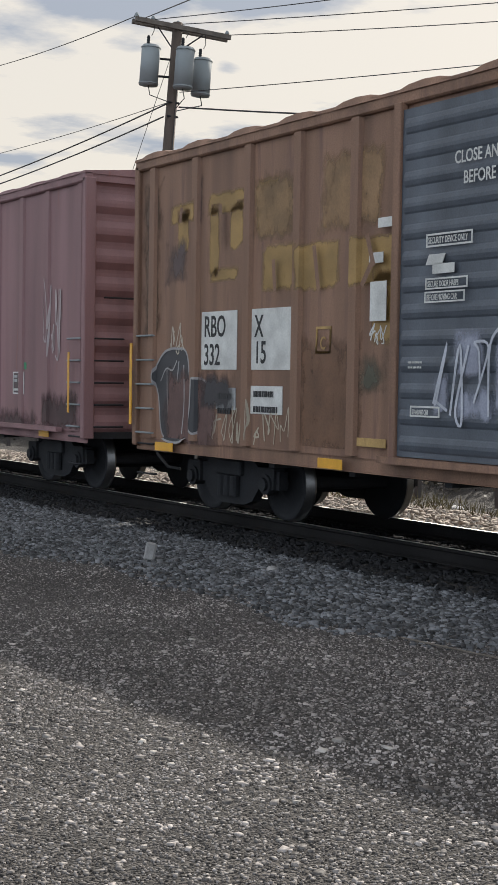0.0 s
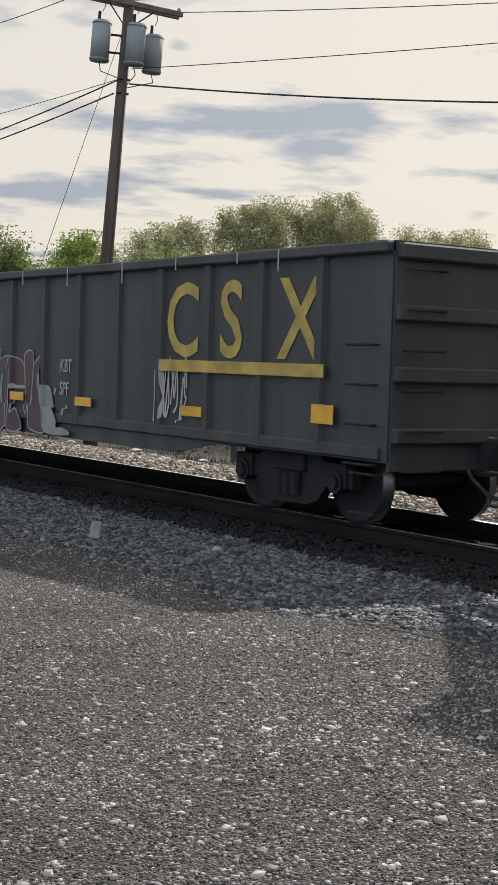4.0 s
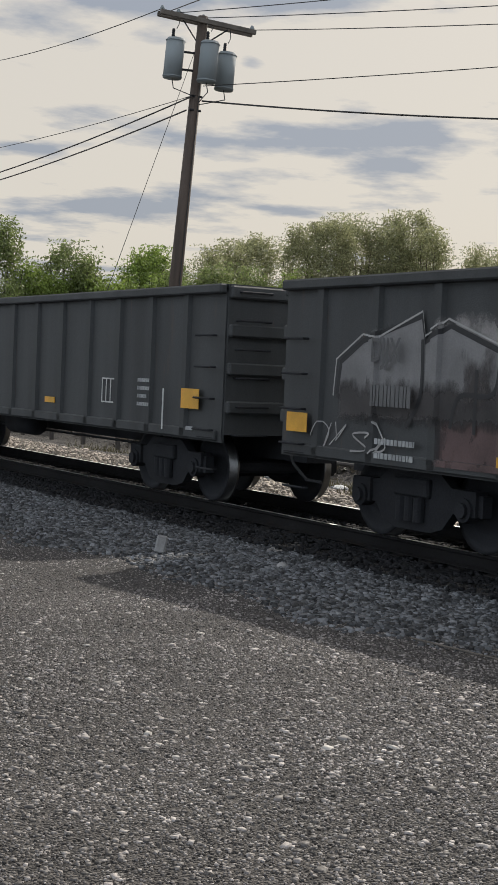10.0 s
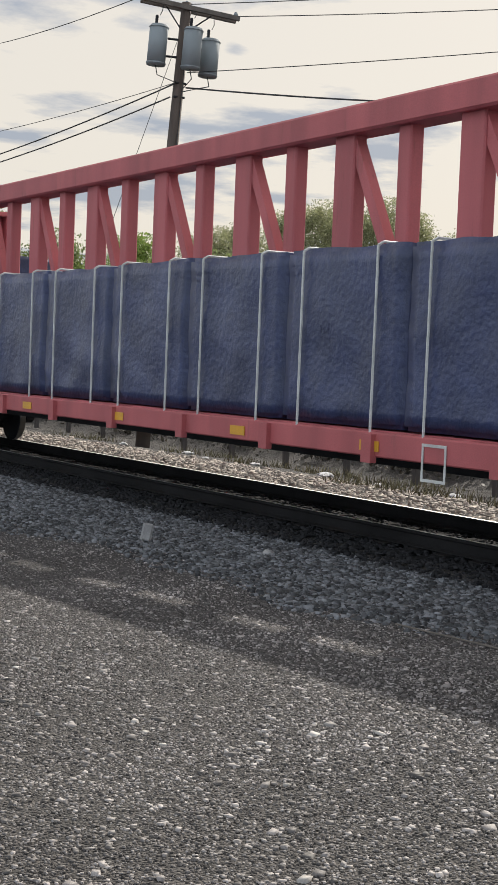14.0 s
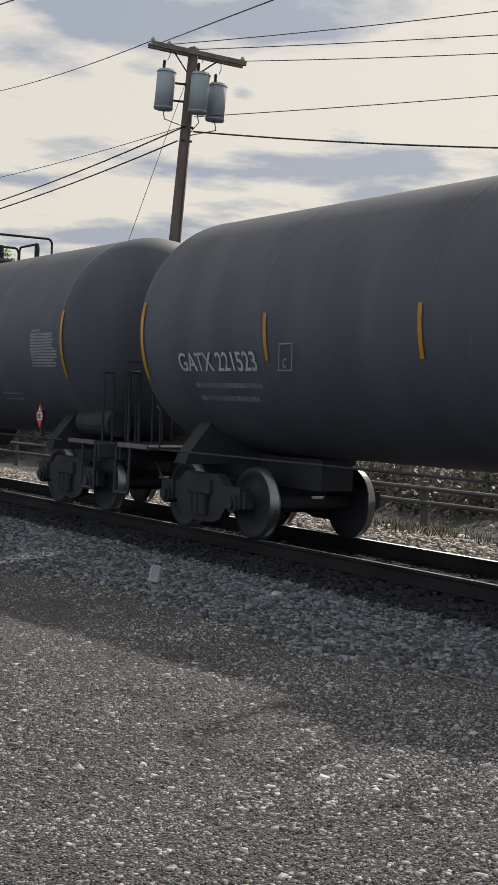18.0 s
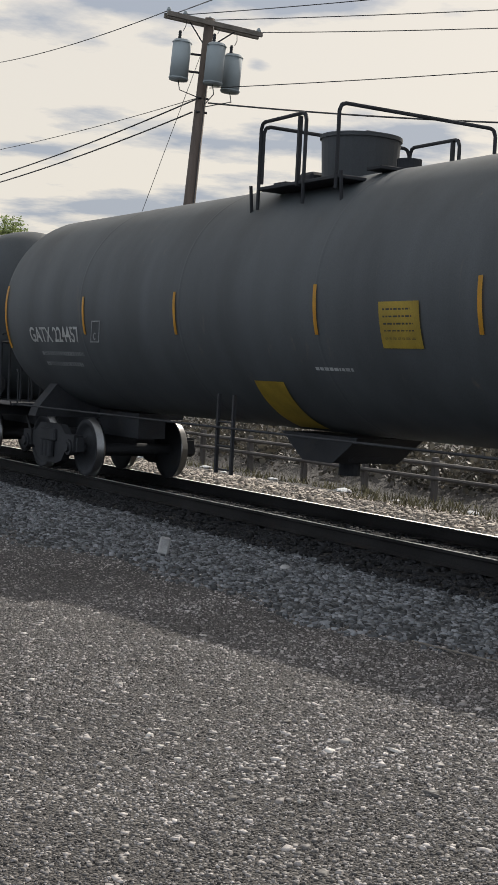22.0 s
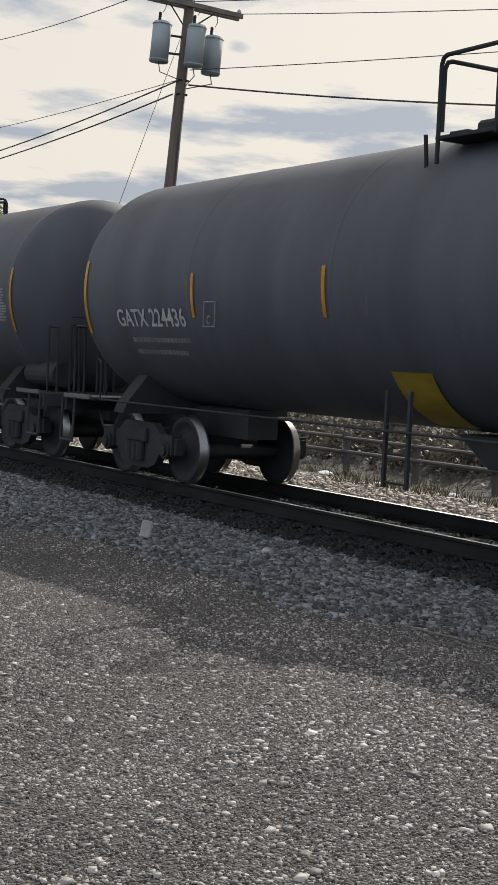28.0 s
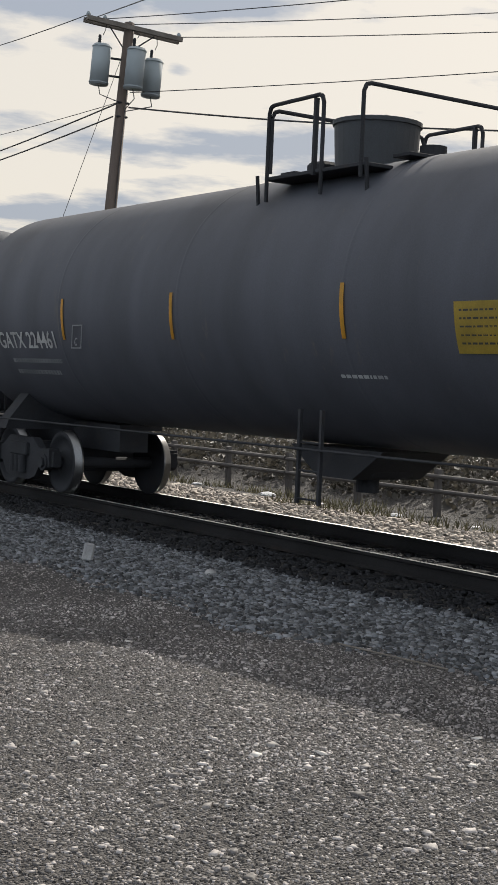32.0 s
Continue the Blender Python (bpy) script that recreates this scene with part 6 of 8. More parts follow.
    for tx, z in (("KBT", 1.50), ("SPF", 1.18)):
        words(tx, 0.26, near_plane(2.74, yo - 0.004, z), spray((0.40, 0.41, 0.40)), c, sx=0.8)
    scrawl(c, 5.6, 0.95, 0.8, 0.85, 7, spray((0.45, 0.43, 0.40)), yo, 0.026, 45)
    for k2 in range(14):
        x = -9.6 + 1.4 * k2 + random.uniform(-0.4, 0.4)
        panel(c, x, x + 0.02, 2.84 - random.uniform(0, 0.16), 2.95, M["grey_mark"], -1.515, "drip")

    wrap_paint(c, ribs, 1.41, 0.055, 0.99, 1.46, 0.085)

    # tall dark gondola with the brown end bay
    ribs = [-5.0 + 1.06 * i for i in range(11)]
    c = gondola("tall black and brown high-side gondola with faded graffiti", -86.28, 14.85, 4.03, 1.10, M["hopper"], ribs, rib_w=0.24, rib_d=0.06, truck_in=2.0)
    yo = -1.482
    panel(c, -7.4, -5.1, 1.14, 3.92, M["morx"], -1.418, "end_bay", "rusty brown end bay")
    for z0, z1 in ((1.22, 1.97), (2.17, 2.81)):
        panel(c, -6.62, -5.22, z0, z1, M["black"], -1.424, "black_panel", "panel repainted black")
    for z0, z1 in ((1.98, 2.15), (2.83, 3.02), (3.75, 3.92)):
        part("end_bay_rib", box(bmesh.new(), -7.75, -5.1, -1.48, -1.42, z0, z1, bevel=0.015), M["morx"], c)
    part("end_lip", box(bmesh.new(), -7.85, -7.3, -1.5, 1.5, 3.86, 4.04, bevel=0.03), M["hopper"], c)
    part("bay_post", box(bmesh.new(), -5.24, -5.05, -1.51, -1.42, 1.12, 3.95, bevel=0.02), M["morx"], c)
    part("bay_post", box(bmesh.new(), -6.95, -6.70, -1.49, -1.40, 1.12, 3.95, bevel=0.02), M["morx"], c)
    words("MORX", 0.33, near_plane(-6.42, -1.434, 2.53), M["white"], c, sx=0.86)
    words("97", 0.34, near_plane(-5.90, -1.434, 2.24), M["white"], c, sx=0.62)
    words("MORX", 0.23, front_plane(7.56, 0.55, 3.50), M["white"], c)
    words("97", 0.22, front_plane(7.56, 0.78, 3.26), M["white"], c)
    bars(c, -6.0, 1.74, 0.38, 2, 0.13, 0.07, M["grey_mark"], -1.434)
    panel(c, -6.02, -5.48, 1.20, 1.37, M["yellow"], -1.436, "reflector", "yellow reflector", skew=-0.02)
    scrawl(c, -6.93, 1.12, 0.18, 1.0, 3, spray((0.40, 0.37, 0.36)), -1.496, 0.022, 51)
    scrawl(c, -6.45, 1.5, 0.4, 0.3, 4, spray((0.16, 0.22, 0.20)), -1.432, 0.02, 57)
    tones = ((-4.85, 0.35, 2.36, (0.36, 0.36, 0.36)), (-3.68, 0.28, 2.15, (0.32, 0.31, 0.31)), (-2.62, 0.32, 2.25, (0.33, 0.32, 0.30)), (-1.55, 0.45, 2.4, (0.36, 0.33, 0.32)), (-0.47, 0.16, 2.45, (0.22, 0.21, 0.21)),
             (0.45, 0.62, 2.4, (0.20, 0.13, 0.115)), (1.62, 0.35, 2.25, (0.22, 0.17, 0.14)), (2.58, 0.45, 2.1, (0.25, 0.16, 0.14)), (3.5, 0.65, 2.2, (0.15, 0.27, 0.26)))
    for k2, (x, w2, zt, tn) in enumerate(tones):
        mist(c, x, x + w2, 1.12, zt, tn, yo, 0.08, 0.2)
        scrawl(c, x + 0.03, 1.3, w2 * 0.8, 0.8, 2, spray(tuple(min(0.5, v * 1.4) for v in tn)), yo - 0.004, 0.018, 60 + k2)
    mist(c, 3.62, 4.1, 1.45, 1.95, (0.24, 0.28, 0.15), yo - 0.006, 0.1, 0.2)
    panel(c, 5.31, 5.83, 1.18, 1.38, M["yellow"], yo, "reflector", "yellow reflector", skew=-0.02)
    panel(c, 2.15, 2.28, 1.24, 1.29, M["yellow"], yo, "reflector", "torn scrap of a yellow reflector")
    teal, khaki, grey = spray((0.10, 0.21, 0.22)), spray((0.29, 0.31, 0.25)), spray((0.30, 0.31, 0.30))

    def broad(paths, w, mt, d):
        for k3, path in enumerate(paths):
            bm = bmesh.new()
            stroke(bm, smooth_pts(path, 5) if len(path) > 2 else path, w, yo - d - 0.0015 * k3)
            part("graffiti_stroke", bm, mt, c, "broad sprayed stroke")
    broad([[(4.87, 3.77), (4.87, 3.51), (5.13, 3.23), (5.15, 3.58), (5.4, 3.61), (5.37, 3.29), (5.6, 3.43), (5.8, 3.79)]], 0.15, teal, 0.0)
    broad([[(5.13, 2.99), (5.71, 2.98)]], 0.2, teal, 0.0)
    broad([[(5.7, 2.88), (5.86, 2.94)], [(5.94, 3.2), (5.97, 2.91), (5.97, 2.45)], [(6.2, 2.99), (6.63, 3.0), (6.69, 2.69), (6.46, 2.54)], [(6.24, 2.9), (6.37, 2.59), (6.51, 2.22)], [(6.71, 2.67), (6.75, 1.98)], [(6.28, 2.11), (6.75, 2.11)], [(6.84, 2.36), (7.15, 2.68)], [(7.16, 2.81), (7.17, 2.57)], [(6.78, 2.07), (7.22, 2.09)]], 0.19, khaki, 0.004)
    scrawl(c, 4.75, 2.14, 0.9, 0.26, 6, grey, yo, 0.024, 55)
    scrawl(c, 6.35, 1.62, 0.35, 0.32, 4, grey, yo, 0.03, 54)
    scrawl(c, 6.75, 1.2, 0.4, 0.7, 5, spray((0.2, 0.22, 0.24)), yo, 0.03, 58)
    scrawl(c, 5.2, 1.42, 0.6, 0.4, 4, spray((0.28, 0.20, 0.18)), yo, 0.024, 56)
    scrawl(c, 6.25, 1.14, 0.4, 0.12, 4, grey, yo, 0.018, 59)

    # rusty brown gondola
    wrap_paint(c, ribs + [-6.83, -5.15], 1.41, 0.06, 1.25, 1.46, 0.12)
    ribs = [-7.6 + 1.17 * i for i in range(14)]
    c = gondola("rusty dark brown gondola with scraped yellow marks", -104.06, 16.7, 2.63, 0.68, M["brown"], ribs, rib_d=0.055, fish=0.10, lip=0.2)
    yo = -1.478
    for x0, x1, z0, z1 in ((-8.46, -8.05, 1.14, 1.38), (-5.49, -5.07, 1.10, 1.20), (-2.73, -2.25, 1.16, 1.27), (2.42, 2.85, 1.18, 1.27), (5.2, 5.6, 1.12, 1.22), (6.84, 7.22, 1.24, 1.36)):
        panel(c, x0, x1, z0, z1, M["yellow"], yo, "reflector", "bent yellow reflector", skew=random.uniform(-0.06, 0.0))
    yl = spray((0.36, 0.24, 0.06))
    for k2, (x, z0, z1) in enumerate(((1.0, 2.05, 2.34), (1.3, 1.75, 1.85), (2.45, 1.7, 2.28), (3.75, 1.5, 2.25))):
        scrawl(c, x, z0, 0.42, z1 - z0, 4, yl, yo, 0.035, 70 + k2)
    for x, z, w2, h2, cl, sd in ((-8.3, 1.45, 0.5, 0.7, (0.30, 0.28, 0.28), 80), (-7.1, 1.55, 0.75, 0.3, (0.22, 0.19, 0.18), 81), (-7.05, 2.1, 0.5, 0.2, (0.2, 0.17, 0.16), 82), (-4.2, 1.73, 0.45, 0.35, (0.18, 0.16, 0.15), 83),
                                 (-1.23, 2.1, 0.4, 0.18, (0.28, 0.22, 0.14), 84), (-0.24, 1.34, 0.85, 0.6, (0.36, 0.34, 0.33), 85), (5.1, 1.7, 0.4, 0.12, (0.2, 0.18, 0.17), 86), (2.9, 1.3, 0.3, 0.4, (0.25, 0.22, 0.22), 87)):
        scrawl(c, x, z, w2, h2, 5, spray(cl), yo, 0.02, sd)
    for x0, x1, tn in ((-1.53, -0.87, 0.20), (-0.46, -0.1, 0.22), (6.1, 6.4, 0.3)):
        mist(c, x0, x1, 2.42, 2.6, (tn, tn * 0.85, tn * 0.8), -1.515, 0.06, 0.2)
    words("18", 0.30, near_plane(-7.95, yo, 1.5), M["grey_mark"], c)

    wrap_paint(c, ribs, 1.41, 0.055, 0.93, 1.46, 0.085)

    # black gondola with the wide graffiti
    ribs = [-7.7 + 1.10 * i for i in range(15)]
    c = gondola("black gondola with a wide red, green and blue graffiti", -122.42, 16.97, 2.85, 0.82, M["csx"], ribs, rib_d=0.05)
    yo = -1.474
    blk, edge = M["black"], spray((0.40, 0.39, 0.38))
    for k2, (x0, x1, z0, z1, cl) in enumerate(((-7.2, -6.7, 1.4, 2.05, (0.26, 0.25, 0.25)), (-6.7, -5.7, 1.35, 2.35, (0.20, 0.20, 0.20)), (-5.55, -3.9, 1.5, 2.45, (0.34, 0.32, 0.31)), (-5.5, -2.8, 0.9, 1.7, (0.15, 0.095, 0.09)), (-3.8, -2.75, 1.0, 2.1, (0.20, 0.15, 0.15)),
                               (-2.5, 1.9, 1.85, 2.45, (0.32, 0.31, 0.30)), (-1.6, 0.0, 1.75, 2.55, (0.29, 0.17, 0.17)), (-2.6, 2.0, 1.4, 2.0, (0.085, 0.155, 0.115)), (-2.6, 1.9, 0.9, 1.5, (0.105, 0.135, 0.175)),
                               (1.6, 2.7, 1.2, 2.2, (0.27, 0.17, 0.17)), (2.4, 3.15, 1.3, 1.7, (0.22, 0.14, 0.145)), (1.75, 2.6, 0.9, 1.2, (0.34, 0.24, 0.20)))):
        mist(c, x0, x1, z0, z1, cl, yo - 0.0012 * k2, 0.2, 0.12)
    # silver peaks that fade into dark paint below
    fat_shape(c, [(-7.3, 1.56), (-7.24, 1.92), (-6.82, 2.15), (-5.78, 2.4), (-5.7, 2.14), (-5.28, 2.3), (-4.49, 2.05), (-3.57, 2.3), (-3.45, 1.65), (-3.75, 1.45), (-4.8, 1.40), (-7.0, 1.42)], spray((0.21, 0.205, 0.205)), blk, yo - 0.014, width=0.06)
    mist(c, -7.35, -3.2, 1.25, 1.78, (0.062, 0.056, 0.055), yo - 0.0205, 0.22, 0.2)
    mist(c, -5.2, -4.5, 1.4, 2.1, (0.075, 0.065, 0.063), yo - 0.0215, 0.3, 0.1)
    light = [(-7.37, 1.55), (-7.33, 1.95), (-6.83, 2.22), (-6.53, 2.19), (-5.76, 2.45), (-5.7, 2.2), (-5.32, 2.37), (-4.49, 2.11), (-4.15, 2.29), (-3.51, 2.34), (-3.41, 1.74), (-3.07, 0.87)]
    bm = bmesh.new()
    stroke(bm, light, 0.022, yo - 0.023)
    part("graffiti_edge", bm, edge, c)
    fat_shape(c, [(-2.91, 1.72), (-2.4, 1.68), (-2.47, 1.54), (-2.84, 1.51)], spray((0.26, 0.15, 0.15)), spray((0.2, 0.12, 0.12)), yo - 0.014, width=0.02)
    fat_shape(c, [(-0.36, 2.33), (0.05, 2.33), (0.11, 2.11), (-0.08, 2.06)], spray((0.30, 0.30, 0.30)), spray((0.22, 0.22, 0.22)), yo - 0.014, width=0.02)
    for path in ([(-4.23, 2.15), (-4.23, 1.78), (-4.08, 1.69), (-3.93, 1.75), (-3.93, 2.21)],
                 [(-5.22, 1.3), (-5.09, 1.61), (-4.57, 1.65), (-4.49, 2.09)],
                 [(-5.74, 2.15), (-5.74, 1.59), (-5.96, 1.27)],
                 [(-4.84, 1.86), (-4.84, 1.26)],
                 [(-2.33, 0.86), (-2.08, 1.29), (-1.95, 1.76)],
                 [(-2.39, 1.46), (-2.35, 1.76), (-2.13, 2.1), (-1.8, 2.24), (-1.47, 2.19), (-1.38, 1.98), (-1.27, 1.85), (-1.16, 2.05), (-1.0, 2.27), (-0.53, 2.29)],
                 [(-2.23, 1.68), (-2.4, 1.46), (-2.27, 1.28), (-2.07, 1.33), (-2.17, 1.68)],
                 [(-1.74, 1.44), (-1.44, 1.25), (-1.05, 0.86)],
                 [(-1.4, 1.85), (-1.16, 1.56), (-0.86, 1.23)],
                 [(-0.81, 1.72), (-0.71, 1.91), (-0.41, 2.13), (-0.2, 2.19), (-0.09, 1.94), (-0.42, 1.54), (-0.39, 1.39), (0.17, 1.32), (0.3, 1.01)],
                 [(-1.9, 0.86), (-1.32, 0.9), (-0.58, 1.07), (-0.03, 1.04), (0.22, 0.87)],
                 [(-0.16, 2.15), (0.11, 2.06), (0.21, 1.74), (0.11, 1.55)],
                 [(0.22, 2.22), (0.3, 1.8), (0.52, 1.83), (0.82, 1.93), (1.32, 2.01)],
                 [(0.75, 2.17), (0.9, 2.28), (1.2, 2.29), (1.14, 2.06), (0.9, 2.04), (0.81, 2.17)],
                 [(1.79, 2.11), (1.73, 1.67), (1.84, 1.48), (2.22, 1.87)],
                 [(0.33, 1.43), (0.32, 0.9), (0.17, 0.7)],
                 [(0.57, 1.07), (0.98, 1.24), (1.36, 1.41)],
                 [(1.37, 1.36), (1.5, 0.91)],
                 [(2.36, 1.73), (2.6, 1.45), (2.81, 1.51)]):
        bm = bmesh.new()
        stroke(bm, smooth_pts(path, 5), 0.05, yo - 0.024)
        part("graffiti_outline", bm, blk, c)
    words("DJJX", 0.36, near_plane(-6.58, -1.512, 1.93), spray((0.10, 0.10, 0.10)), c, sx=0.78)
    bars(c, -6.55, 1.68, 0.8, 1, 0.3, 0.22, spray((0.12, 0.12, 0.12)), -1.508)
    bars(c, -6.48, 1.12, 0.8, 2, 0.15, 0.06, M["grey_mark"], yo)
    scrawl(c, -7.8, 0.95, 1.6, 0.35, 4, edge, yo, 0.018, 97)
    for x0, x1, z0, z1 in ((-8.24, -7.80, 1.11, 1.33), (-4.4, -4.0, 0.96, 1.06), (-1.26, -0.82, 0.97, 1.08), (1.87, 2.38, 0.91, 1.03), (4.83, 5.24, 0.95, 1.06), (7.95, 8.3, 1.1, 1.3)):
        panel(c, x0, x1, z0, z1, M["yellow"], -1.506, "reflector", "yellow reflector")
    outline(c, 5.73, 6.12, 1.33, 1.67, 0.022, M["white"], yo, bars_in=(0.52,))
    panel(c, 5.75, 6.1, 1.39, 1.41, M["white"], yo, "frame_line")
    for k2 in range(3):
        panel(c, 4.0, 4.35, 1.01 - 0.04 * k2, 1.025 - 0.04 * k2, M["grey_mark"], yo, "small_print")
    bars(c, 4.9, 1.34, 0.32, 2, 0.09, 0.045, M["grey_mark"], yo)
    scrawl(c, 6.9, 1.76, 0.5, 0.38, 2, spray((0.38, 0.38, 0.38)), yo, 0.024, 96)
    scrawl(c, 6.85, 0.95, 0.75, 0.75, 6, spray((0.36, 0.36, 0.36)), yo, 0.024, 95)

    # plain black gondola
    wrap_paint(c, ribs, 1.41, 0.05, 0.97, 1.46, 0.085)
    ribs = [-7.4 + 1.06 * i for i in range(15)]
    c = gondola("plain black gondola with white stencils", -140.87, 16.92, 2.86, 0.86, M["csx"], ribs, rib_d=0.05)
    words("UTFX", 0.34, near_plane(-6.70, yo, 1.96), M["white"], c, sx=0.78)
    words("600890", 0.34, near_plane(-6.72, yo, 1.60), M["white"], c, sx=0.76)
    bars(c, -6.15, 1.40, 0.42, 2, 0.14, 0.06, M["grey_mark"], yo)
    bars(c, -5.0, 1.40, 0.42, 2, 0.14, 0.06, M["grey_mark"], yo)
    for x0, x1, z0, z1 in ((-7.68, -7.2, 1.24, 1.50), (-3.93, -3.46, 1.17, 1.29), (-0.71, -0.25, 1.17, 1.28), (2.54, 2.95, 1.16, 1.25), (7.43, 7.93, 1.26, 1.52)):
        panel(c, x0, x1, z0, z1, M["yellow"], yo, "reflector", "orange-yellow reflector")
    outline(c, 4.78, 5.24, 1.24, 1.60, 0.02, M["white"], yo, bars_in=(0.33, 0.66))
    bars(c, 6.08, 1.62, 0.38, 4, 0.11, 0.05, M["grey_mark"], yo)
    panel(c, 6.88, 6.91, 0.95, 1.5, M["white"], yo, "jack_mark")
    scrawl(c, -2.7, 1.6, 0.6, 0.2, 4, spray((0.15, 0.155, 0.16)), yo, 0.03, 98)
    for x in (-7.5, -6.8, -5.3, 7.6):
        panel(c, x, x + 0.18, 0.98, 1.03, M["grey_mark"], yo, "small_print")
    wrap_paint(c, ribs, 1.41, 0.05, 1.01, 1.46, 0.085)


def build_hopper():
    c = car_thing("open_hopper", "dirty black open-top hopper with side posts", -45.8, "hopper car")
    hl, sy, top, bot = 7.5, 1.40, 3.98, 1.33
    body = M["hopper"]
    for s in (-1, 1):
        part("side_sheet", prism(bmesh.new(), [(-hl, top), (hl, top), (hl, bot), (-hl, bot)], s * sy - 0.02, s * sy + 0.02, axis="y"), body, c)
        part("top_chord", box(bmesh.new(), -hl, hl, s * (sy + 0.02) - 0.09, s * (sy + 0.02) + 0.09, top - 0.14, top, bevel=0.02), body, c)
        part("side_sill", box(bmesh.new(), -hl - 0.2, hl + 0.2, s * (sy + 0.05) - 0.08, s * (sy + 0.05) + 0.08, 1.14, 1.36, bevel=0.02), body, c)
        for i in range(15):
            shared("hopper_rib", "side_post", lambda: rib_mesh(bot, top - 0.1, 0.2, 0.12), body, c, at=pose(-6.75 + 0.965 * i, s * (sy + 0.02), 0, 0, 0, 0 if s < 0 else 180))
        # end: sloping floor sheet, posts and a platform
        bm = bmesh.new()
        prism(bm, [(s * hl, top), (s * (hl - 0.05), top), (s * (hl - 2.6), 1.5), (s * (hl - 2.5), 1.5)], -sy, sy, axis="y")
        part("slope_sheet", bm, body, c)
        bm = bmesh.new()
        box(bm, s * hl - 0.03, s * hl + 0.03, -sy, sy, 1.3, top)
        part("end_wall", bm, M["hopper_end"], c, "rust-brown end sheet")
        part("end_sill", box(bmesh.new(), s * (hl + 1.35) - 0.12, s * (hl + 1.35) + 0.12, -1.42, 1.42, 0.95, 1.25, bevel=0.02), body, c)
        part("end_platform", one_box(min(s * hl, s * (hl + 1.4)), max(s * hl, s * (hl + 1.4)), -1.35, 1.35, 1.08, 1.13), M["under"], c)
        for zz in (2.15, 2.95):
            part("end_rib", box(bmesh.new(), s * (hl + 0.06) - 0.03, s * (hl + 0.06) + 0.03, -sy + 0.05, sy - 0.05, zz, zz + 0.12, bevel=0.015), M["hopper_end"], c)
        part("side_gusset", prism(bmesh.new(), [(s * hl, 1.36), (s * (hl + 1.3), 1.2), (s * hl, 3.4)], -sy - 0.02, -sy + 0.02, axis="y"), body, c)
        words("TFOX", 0.22, front_plane(hl + 0.045, -0.35, 3.22), M["grey_mark"], c) if s > 0 else None
        part("grab_iron", path_rod(bmesh.new(), [(s * (hl + 0.5), -1.2, 2.0), (s * (hl + 0.55), 0.9, 2.0)], 0.015), M["grey_mark"], c)
        ladder(c, s * (hl + 1.3), -1.48, 0.5, 1.1, n=2, name="stirrup")
        truck(c, s * 6.85)
    # discharge bays
    for i in range(3):
        x = -3.4 + 3.4 * i
        bm = prism(bmesh.new(), [(x - 1.6, 1.34), (x + 1.6, 1.34), (x + 0.4, 0.62), (x - 0.4, 0.62)], -1.3, 1.3, axis="y")
        part("bay", bm, M["under"], c)
    part("centre_sill", one_box(-hl - 1.5, hl + 1.5, -0.22, 0.22, 0.72, 1.1), M["under"], c)
    couplers(c, hl + 1.4)
    y = -1.425
    for x, z0 in ((-2.9, 1.78), (-0.8, 1.75), (1.2, 1.75), (2.85, 1.85), (-5.2, 1.75)):
        panel(c, x, x + 0.4, z0, z0 + 0.13, M["yellow"], -1.545, "reflector", "yellow reflector")
    outline(c, 3.75, 4.25, 1.42, 1.78, 0.025, M["white"], -1.545, bars_in=(0.5,))
    panel(c, 5.1, 5.3, 1.5, 1.6, M["white"], y, "sticker")
    scrawl(c, -0.1, 1.65, 0.15, 0.18, 2, M["white"], -1.545, 0.02, 99)


